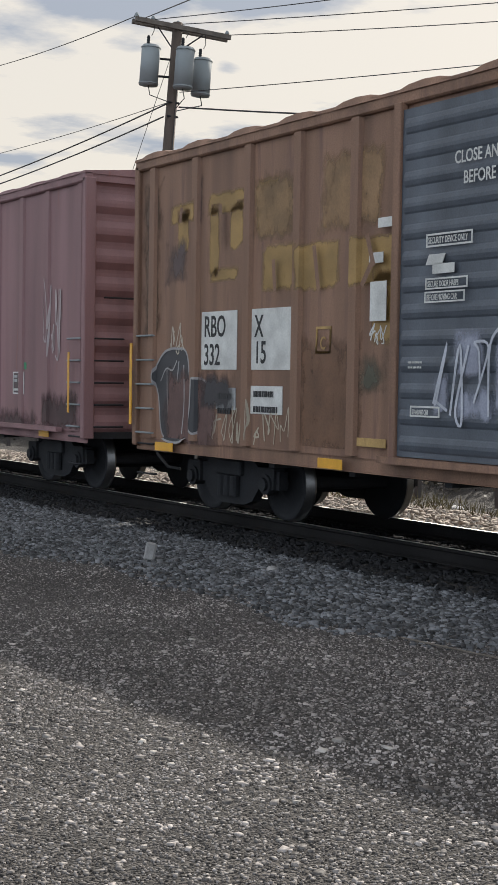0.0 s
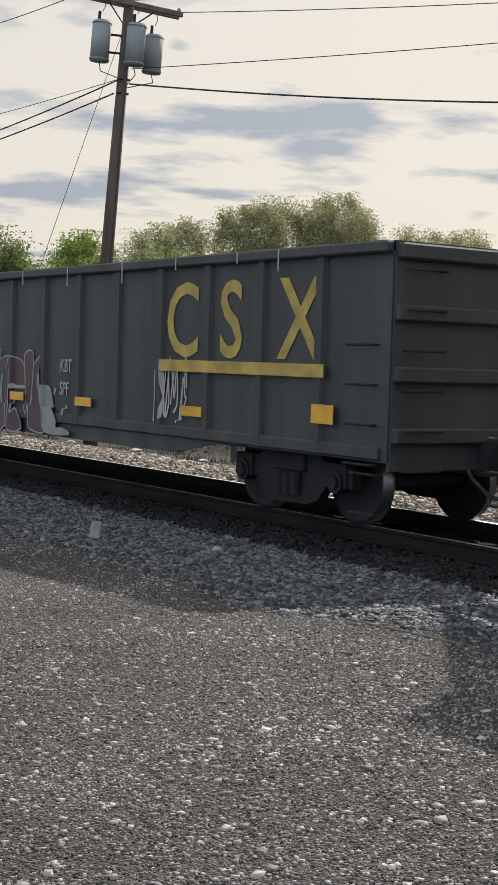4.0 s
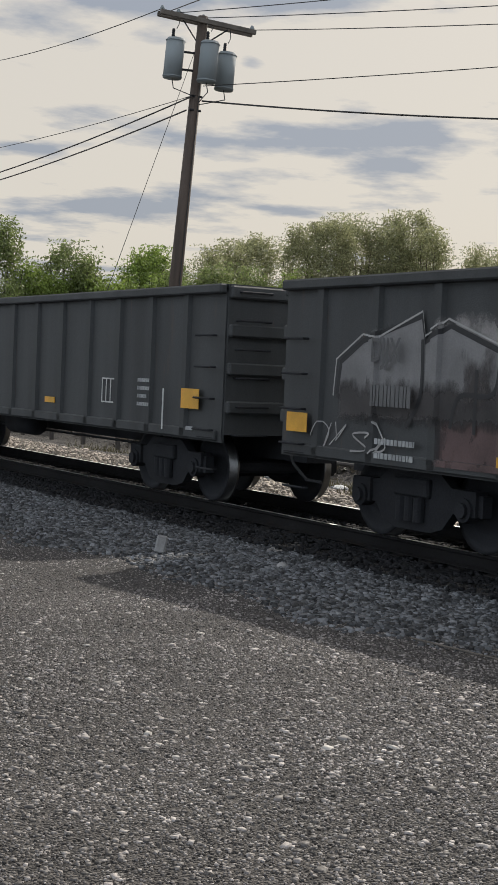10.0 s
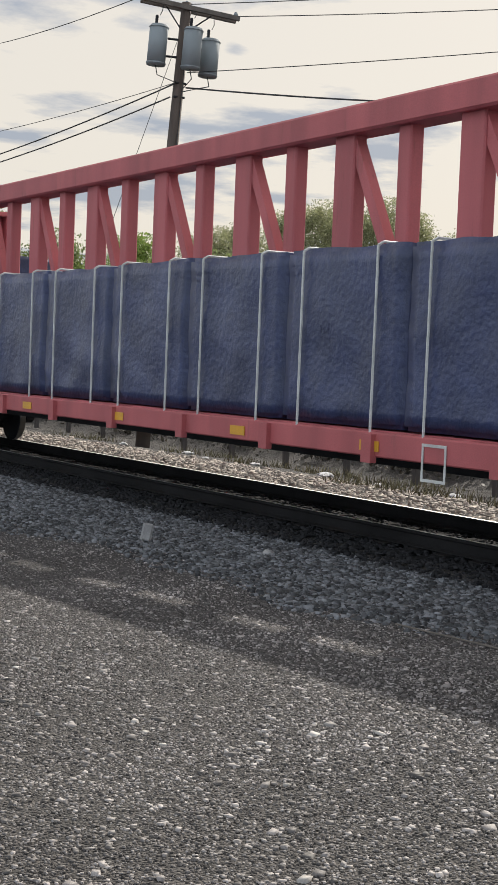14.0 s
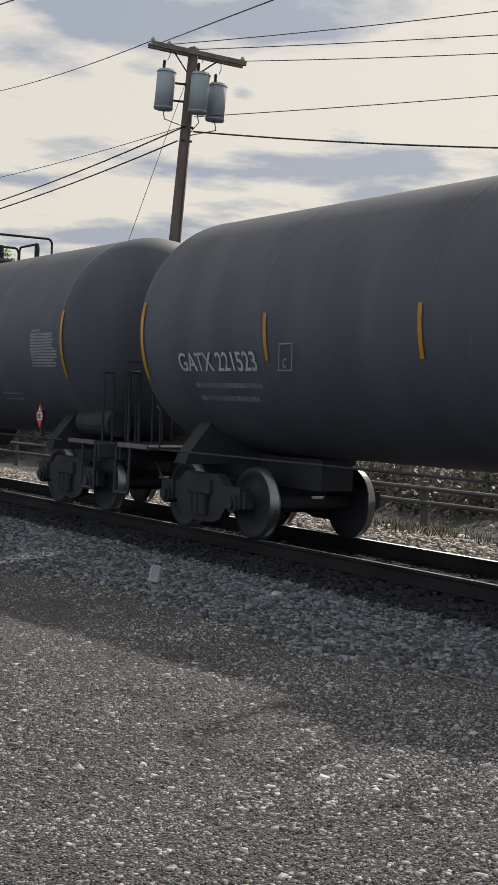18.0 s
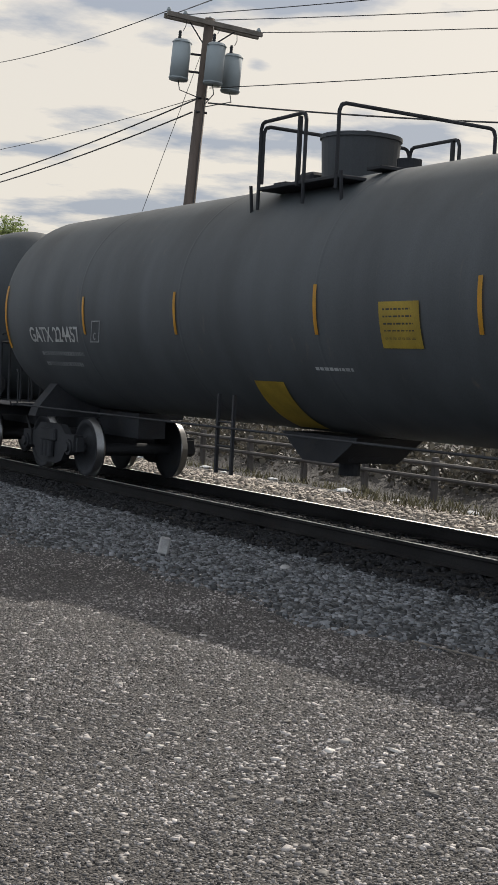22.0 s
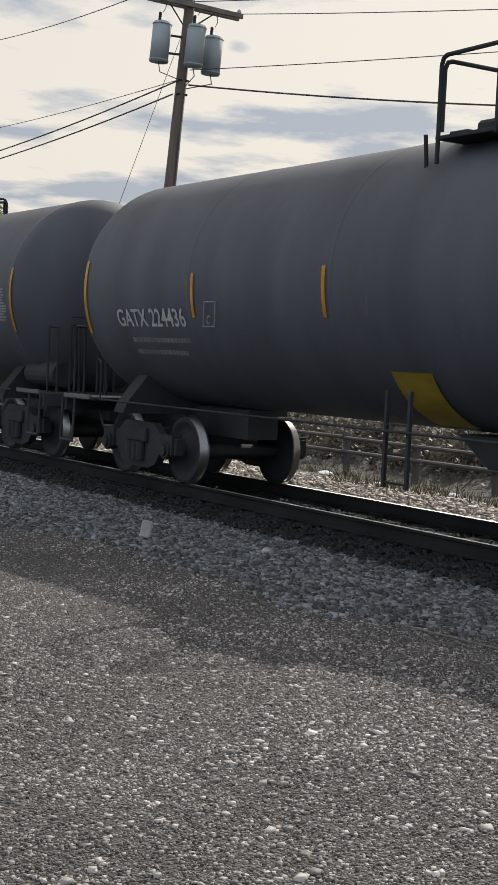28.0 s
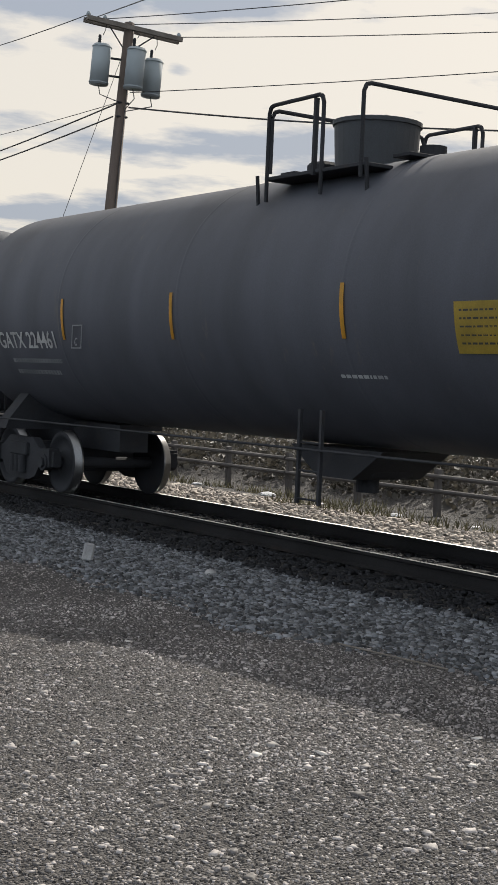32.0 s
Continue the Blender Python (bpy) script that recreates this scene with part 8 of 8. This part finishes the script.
def hand_loop(pts, r=0.024):
    return path_rod(bmesh.new(), pts, r, 8)


def platform(car, tall, shift, cage=False):
    """Top platform with its railings and the valve housing or open manway."""
    zt = TANK_Z + TANK_R
    zp = zt - 0.14
    h = zt + 0.64
    hx0 = shift
    shift = shift + 0.3
    for s in (-1, 1):
        shared("grating", "grating", lambda: box(bmesh.new(), -0.95, 0.95, -0.2, 0.2, -0.02, 0.02, bevel=0.005), M["under"], car, at=pose(shift - 0.3 + (0.6 if tall else 0.2), s * 0.98, zp - 0.06))
        for xx in (-0.85, 1.25):
            part("platform_leg", rod(bmesh.new(), (shift + xx, s * 1.15, zp), (shift + xx, s * 1.12, zt - 0.48), 0.025, 6), M["under"], car)
    for xx in (-0.95, 1.2):
        part("grating_end", box(bmesh.new(), shift + xx, shift + xx + 0.3, -0.76, 0.76, zp + 0.05, zp + 0.09, bevel=0.005), M["under"], car)

    def hoop(p, q, top, foot, r=0.024):
        """A tube hoop with rounded shoulders between two feet."""
        p, q = Vector(p), Vector(q)
        d = (q - p).normalized() * 0.09
        return hand_loop([(*p, foot), (*p, top - 0.09), (*(p + d * 0.35), top - 0.02), (*(p + d), top), (*(q - d), top), (*(q - d * 0.35), top - 0.02), (*q, top - 0.09), (*q, foot)], r)
    # a cage round the rear half, and on most cars a separate hoop across the front
    hc = hx0 + (0.22 if tall else -0.18)
    xr = hc - 0.52
    xf = xr + (1.08 if cage else 1.80)
    h -= 0.02
    rails = [((xr, -1.18), (xr + 1.08, -1.18), h, zp - 0.32), ((xr, 1.15), (xr + 1.08, 1.15), h - 0.02, zp - 0.2),
             ((xr + 0.02, -1.15), (xr + 0.02, 1.12), h - 0.04, zp), ((xf, -1.18), (xf, 1.15), h + 0.02, zp - 0.2)]
    for yy in (-1.18, 1.15):
        part("railing_post", one_box(xr + 0.92, xr + 0.96, yy - 0.025, yy + 0.025, zp - 0.1, h - 0.03), M["under"], car)
    for p, q, top, foot in rails:
        part("railing", hoop(p, q, top, foot), M["under"], car, "dark steel tube railing")
    if tall:
        bm = bmesh.new()
        hx = hx0 + 0.22
        rod(bm, (hx, 0, zt - 0.25), (hx, 0, zt + 0.50), 0.47, 32, 0.51)
        part("valve_housing", bm, M["ladder"], car, "black round valve housing", False)
        bm = bmesh.new()
        rod(bm, (hx, 0, zt + 0.48), (hx, 0, zt + 0.53), 0.53, 32)
        part("housing_lid", bm, M["ladder"], car)
        bm = box(bmesh.new(), hx + 0.05, hx + 0.3, -0.12, 0.12, zt + 0.52, zt + 0.58, bevel=0.02)
        part("housing_latch", bm, M["under"], car)
        part("hinge", rod(bmesh.new(), (hx - 0.35, -0.15, zt + 0.53), (hx - 0.35, 0.15, zt + 0.57), 0.035, 8), M["under"], car)
        part("vent_valve", box(bmesh.new(), hx - 0.95, hx - 0.6, -0.35, 0.35, zt - 0.05, zt + 0.13, bevel=0.04), M["under"], car)
        part("fill_valve", rod(bmesh.new(), (hx + 0.8, 0.2, zt - 0.05), (hx + 0.8, 0.2, zt + 0.2), 0.16, 14), M["under"], car)
    else:
        mx = hx0 - 0.18
        bm = bmesh.new()
        rod(bm, (mx, 0, zt - 0.2), (mx, 0, zt + 0.36), 0.50, 26)
        part("manway", bm, M["under"], car, "dark manway neck")
        bm = rod(bmesh.new(), (mx, 0, zt + 0.36), (mx, 0, zt + 0.46), 0.58, 26, 0.44)
        part("manway_cover", bm, M["under"], car, "dark domed manway cover")
        for i in range(8):
            a = 6.283 * i / 8
            shared("eye_bolt", "eye_bolt", lambda: rod(bmesh.new(), (0, 0, -0.14), (0, 0, 0.14), 0.04, 6), M["under"], car, at=pose(mx + 0.56 * math.cos(a), 0.56 * math.sin(a), zt + 0.38))
        part("valve_box", box(bmesh.new(), mx + 0.62, mx + 1.2, -0.4, 0.4, zt - 0.08, zt + 0.18, bevel=0.05), M["under"], car)
        part("vent_valve", rod(bmesh.new(), (mx + 0.8, 0.0, zt + 0.15), (mx + 0.8, 0, zt + 0.34), 0.10, 10), M["under"], car)
        part("vent_valve", rod(bmesh.new(), (mx + 1.05, -0.2, zt + 0.15), (mx + 1.05, -0.2, zt + 0.30), 0.07, 10), M["under"], car)


def tank_end(car, s):
    """Stub sill, platform, posts and railings at one end; s is +1 at the front."""
    pre = "end%d" % s

    def sh(key, name, make, material=M["under"], label=""):
        return shared((pre, key), name, make, material, car, label)
    X = STRIP
    sh("stub", "stub_sill", lambda: one_box(min(s * 5.6, s * 9.25), max(s * 5.6, s * 9.25), -0.24, 0.24, 0.66, 1.06))
    sh("bolster", "body_bolster", lambda: prism(bmesh.new(), [(-1.4, 0.92), (1.35, 0.92), (1.35, 1.06), (1.0, 1.5), (0.4, 1.15), (-0.4, 1.15), (-1.0, 1.5), (-1.35, 1.06)], s * 7.3 - 0.16, s * 7.3 + 0.16))
    sh("plat", "end_platform", lambda: box(bmesh.new(), min(s * 8.15, s * 9.2), max(s * 8.15, s * 9.2), -1.42, 1.42, 1.04, 1.09, bevel=0.01))
    sh("esill", "end_sill", lambda: box(bmesh.new(), s * 9.2 - 0.06, s * 9.2 + 0.06, -1.42, 1.42, 0.86, 1.08, bevel=0.015))
    for yy, hh in ((-1.22, 2.12), (-0.84, 2.16), (-0.22, 2.2), (0.26, 2.2), (0.9, 2.16), (1.25, 2.12)):
        sh("p%.2f" % yy, "end_upright", lambda: hand_loop([(s * 9.12, yy - 0.08, 1.05), (s * 9.12, yy - 0.08, hh), (s * 9.12, yy + 0.08, hh), (s * 9.12, yy + 0.08, 1.05)], 0.02))
    sh("grab", "grab_iron", lambda: hand_loop([(s * 8.97, -0.85, 2.28), (s * 9.02, -0.85, 2.30), (s * 9.02, 0.85, 2.30), (s * 8.97, 0.85, 2.28)], 0.012))
    sh("step", "corner_step", lambda: hand_loop([(s * 8.75, -1.44, 1.06), (s * 8.75, -1.46, 0.42), (s * 9.2, -1.46, 0.42), (s * 9.2, -1.44, 1.06)], 0.022))
    sh("lip", "platform_edge", lambda: one_box(min(s * 8.2, s * 9.15), max(s * 8.2, s * 9.15), -1.455, -1.43, 1.06, 1.12), M["fence"], "worn steel platform edge")
    if s > 0:
        sh("res", "air_reservoir", lambda: rod(bmesh.new(), (7.75, -0.95, 1.36), (8.95, -0.95, 1.36), 0.2, 18))
        sh("wheelb", "brake_wheel", lambda: rod(bmesh.new(), (9.22, 0.62, 1.75), (9.26, 0.62, 1.75), 0.27, 18))
    truck(car, s * 7.3)


def build_tank(u_front, mark, number, tall=True, wedge=False, green=False, sq=(3.45, 2.1, 2.57), body_label="", frame_shift=-0.15):
    lab = body_label or ("dull black tank car with yellow reflective strips and " + ("round valve housing" if tall else "bolted manway"))
    c = car_thing("tank_car", lab, u_front - STRIP, "tank car")
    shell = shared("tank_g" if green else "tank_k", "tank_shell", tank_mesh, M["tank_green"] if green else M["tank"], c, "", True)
    for x in (STRIP, -STRIP):
        shared(("strip", x), "reflective_strip", lambda: on_tank(x - 0.04, x + 0.04, 2.02, 3.05), M["yellow"], c, "long yellow reflective strip")
    for off in {"GATX": (3.48, 6.45, 9.97, 13.02), "SHQX": (3.57, 6.80, 10.15, 13.2), "TILX": (3.5, 6.65, 10.0, 12.85)}[mark]:
        shared("strip_s", "reflective_strip", lambda: on_tank(-0.035, 0.035, 2.24, 2.80), M["yellow"], c, "yellow reflective strip", at=pose(STRIP - off, 0, 0))
    # markings
    if number:
        words(mark + " " + number, 0.345, tank_plane(-STRIP + 1.0, 1.94 if mark == "SHQX" else 2.13), M["stencil"], c, sx=1.15 if mark == "SHQX" else 0.98)
    else:
        words(mark, 0.345, tank_plane(-STRIP + 1.0, 2.13), M["stencil"], c, sx=0.84)
        part("small_print", tank_bars(-STRIP + 2.1, 2.38, 1.2, 1, 0.1, 0.22, 3), M["grey_mark"], c)
    shared("tb1" + mark, "small_print", lambda: tank_bars(-STRIP + 1.3, 1.98 - 0.2 * (mark == "SHQX"), 1.7, 2, 0.16, 0.06, 2), M["faint_mark"], c)
    outline(c, -STRIP + 3.62, -STRIP + 3.92, 2.12, 2.44, 0.016, M["faint_mark"], -TANK_R - 0.004)
    words("C", 0.15, near_plane(-STRIP + 3.72, -TANK_R - 0.012, 2.16), M["faint_mark"], c)
    shared("tb2", "data_panel", lambda: tank_bars(STRIP - 1.28, 2.72, 1.1, 12, 0.045, 0.030, 4, whole=True), M["faint_mark"], c, "faint ruled data panel")
    shared("tb2h", "small_print", lambda: tank_bars(STRIP - 1.22, 2.78, 0.4, 1, 0.05, 0.03, 9), M["faint_mark"], c)
    shared("tb3", "small_print", lambda: tank_bars(1.45, 1.88, 0.85, 1, 0.1, 0.035, 5), M["grey_mark"], c)
    if tall:
        words("FRA AIP", 0.15, tank_plane(STRIP - 3.05, 1.97), M["faint_mark"], c)
    shared("tb4", "small_print", lambda: tank_bars(STRIP - 3.15, 1.78, 0.9, 2, 0.09, 0.025, 6), M["faint_mark"], c)
    sx, z0, z1 = sq
    shared(("sq", sq), "notice_board", lambda: on_tank(sx, sx + 0.72, z0, z1), M["notice_yellow"], c, "square yellow notice")
    shared(("sqt", sq), "small_print", lambda: tank_bars(sx + 0.07, z1 - 0.07, 0.58, 5, 0.075, 0.018, 7, 0.014), M["black"], c)
    if wedge is not None:
        shared(("wedge", wedge), "yellow_patch", lambda: on_tank(wedge - 0.16, wedge + 0.55, 1.13, 1.69, 0.16), M["notice_yellow"], c, "yellow patch low on the shell")
    # hazard diamond
    pl = shared("diamond", "hazard_placard", lambda: prism(bmesh.new(), [(-0.2, 0), (0, -0.27), (0.2, 0), (0, 0.27)], -0.01, 0.01, axis="y"), M["red"], c, "red diamond hazard placard", at=pose(7.1, -1.48, 1.42) @ Matrix.Scale(0.7, 4))
    shared("dia_w", "number_panel", lambda: one_box(-0.15, 0.15, -0.018, -0.011, -0.085, 0.085), M["white"], pl)
    words("1987", 0.17, near_plane(0, -0.022, -0.06), M["black"], pl, sx=0.75, align="CENTER")
    shared("dia_f", "flame_mark", lambda: prism(bmesh.new(), [(-0.05, 0.12), (0.05, 0.12), (0.0, 0.21)], -0.018, -0.011, axis="y"), M["white"], pl)
    shared("dia_post", "placard_bracket", lambda: one_box(7.07, 7.13, -1.46, -1.40, 1.05, 1.5), M["under"], c)
    # front head lettering
    words(mark, 0.20, front_plane(STRIP + 0.80, -0.58, 3.06), M["white"], c, sx=0.92)
    p2 = shared("diamond2", "hazard_placard", lambda: prism(bmesh.new(), [(-0.14, 0), (0, -0.19), (0.14, 0), (0, 0.19)], -0.01, 0.01, axis="y"), M["red"], c, "red diamond hazard placard", at=pose(9.28, 0.05, 1.55, 0, 0, 90))
    shared("dia_w2", "number_panel", lambda: one_box(-0.10, 0.10, -0.018, -0.011, -0.06, 0.06), M["white"], p2)
    words("1987", 0.12, near_plane(0, -0.022, -0.042), M["black"], p2, sx=0.75, align="CENTER")
    shared("capy", "small_print", lambda: box(box(bmesh.new(), STRIP + 0.795, STRIP + 0.80, -0.50, -0.08, 2.91, 2.96), STRIP + 0.80, STRIP + 0.805, -0.50, -0.08, 2.78, 2.83), M["grey_mark"], c)
    # walkway pipe, braces, ladder, valves
    shared("pipe", "side_pipe", lambda: hand_loop([(-7.9, -1.46, 1.66), (-7.72, -1.5, 1.60), (-7.72, -1.5, 1.08), (8.1, -1.5, 1.08)], 0.014), M["under"], c)
    shared("pipe2", "side_pipe", lambda: hand_loop([(-8.1, 1.5, 1.08), (8.1, 1.5, 1.08)], 0.022), M["under"], c)
    lx = -1.55

    def ladder_mesh():
        bm = bmesh.new()
        for z in (0.55, 0.85, 1.15):
            rod(bm, (-0.2, -1.46, z), (0.2, -1.46, z), 0.012, 6)
        for sx2 in (-0.2, 0.2):
            box(bm, sx2 - 0.02, sx2 + 0.02, -1.48, -1.44, 0.5, 1.5)
        return bm
    shared("tladder", "side_ladder", ladder_mesh, M["under"], c, "short dark steel ladder below the shell", at=pose(lx + 0.6 + (2.0 if sq[0] == 3.45 else 0.45), 0, 0))
    shared("outlet", "bottom_outlet", lambda: box(rod(bmesh.new(), (0, 0, 1.05), (0, 0, 0.55), 0.14, 14), -0.5, 0.5, -0.35, 0.35, 0.75, 0.98, bevel=0.06), M["under"], c, at=pose(0.2, 0, 0))
    shared("skid", "outlet_skid", lambda: prism(bmesh.new(), [(-0.9, 1.06), (0.9, 1.06), (0.35, 0.72), (-0.35, 0.72)], -0.5, 0.5, axis="y"), M["under"], c, at=pose(0.2, 0, 0))
    platform(c, tall, frame_shift, number in ("224508", "224475", "224436", "363248"))
    for s in (-1, 1):
        tank_end(c, s)
    couplers(c, 9.05)
    return c


def build_tanks():
    A, G, T, S = (3.45, 2.1, 2.57), (2.97, 2.1, 2.58), (3.6, 1.92, 2.38), (1.36, 1.67, 2.02)
    spec = [(-198.93, "GATX", "221492", True, None, False, A), (-218.05, "GATX", "221523", True, None, False, A), (-237.19, "SHQX", "70711", False, None, False, S),
            (-256.36, "GATX", "224513", True, None, True, G), (-275.63, "GATX", "224457", True, -0.15, True, G), (-294.92, "GATX", "224508", True, None, True, G),
            (-314.21, "GATX", "224475", True, -0.85, True, G), (-333.53, "GATX", "", True, None, True, G), (-353.15, "GATX", "224436", True, -0.92, False, G),
            (-372.45, "TILX", "363248", True, None, False, T), (-391.59, "SHQX", "70938", False, None, False, S), (-410.75, "GATX", "224461", True, None, False, A),
            (-430.0, "GATX", "", True, None, False, A)]
    for u, mk, no, tall, wedge, green, sq in spec:
        build_tank(u, mk, no, tall, wedge, green, sq)


build_boxcars()
build_hopper()
build_gondolas()
build_covered_hopper()
build_centre_beam()
build_tanks()


# ---- the train's run ----
# small surges of the train against its steady run: seconds, metres
SLIP = [(0, 0.0), (13.5, 0.0), (15.5, 0.23), (16, 0.18), (16.5, 0.15), (17, 0.07), (17.5, 0.04), (18, 0.06), (19, 0.19), (19.5, 0.11), (20, 0.05), (20.5, 0.12), (21, 0.12), (21.5, 0.0), (22, -0.34), (22.5, -0.27), (23, -0.2), (23.5, -0.18), (24, -0.3), (25, -0.12), (25.5, -0.17), (27.5, 0.1), (28, 0.14), (28.5, 0.09), (29, 0.05), (29.7, 0.03), (30, -0.05), (30.5, -0.06), (31, -0.05), (32, -0.26)]


def run(t):
    """How far the train has gone: it picks up speed gently."""
    return LENGTH * (11.22 * t + 0.046 * t * t + np.interp(t, [a for a, _ in SLIP], [b for _, b in SLIP]))


for car, _ in CARS:
    for ob in car.children:
        # the running gear keeps its standard size; all else comes to its true length
        if ob.name.split(".")[0] in ("truck", "coupler", "air_hose"):
            ob.location.x *= LENGTH
        else:
            ob.matrix_basis = Matrix.Diagonal((LENGTH, 1, 1, 1)) @ ob.matrix_basis
for ob in list(bpy.data.objects):
    if ob.name.startswith(("small_print", "data_panel")):
        tagged(ob, kind="stuff")


def motions():
    times = [0.5 * i for i in range(65)]
    for car, u in CARS:
        walk(car, [(t, pose(u + float(run(t)), TRACK_Y, 0)) for t in times])
    mid = dict((c, u) for c, u in CARS)
    for w, x, car in WHEELSETS:
        # the wheels roll while their car is anywhere near the lot
        rows, last = [], None
        for i in range(0, 961):
            t = i / 30
            X = mid[car] + float(run(t))
            if -48 < X < 22:
                rows.append((t, pose(x, 0, WHEEL_R, 0, math.degrees((float(run(t))) / WHEEL_R) % 360, 0)))
        if not rows:
            rows = [(0.0, pose(x, 0, WHEEL_R))]
        if rows[0][0] > 0:
            rows.insert(0, (0.0, rows[0][1]))
        if rows[-1][0] < 32:
            rows.append((32.0, rows[-1][1]))
        walk(w, rows)


motions()
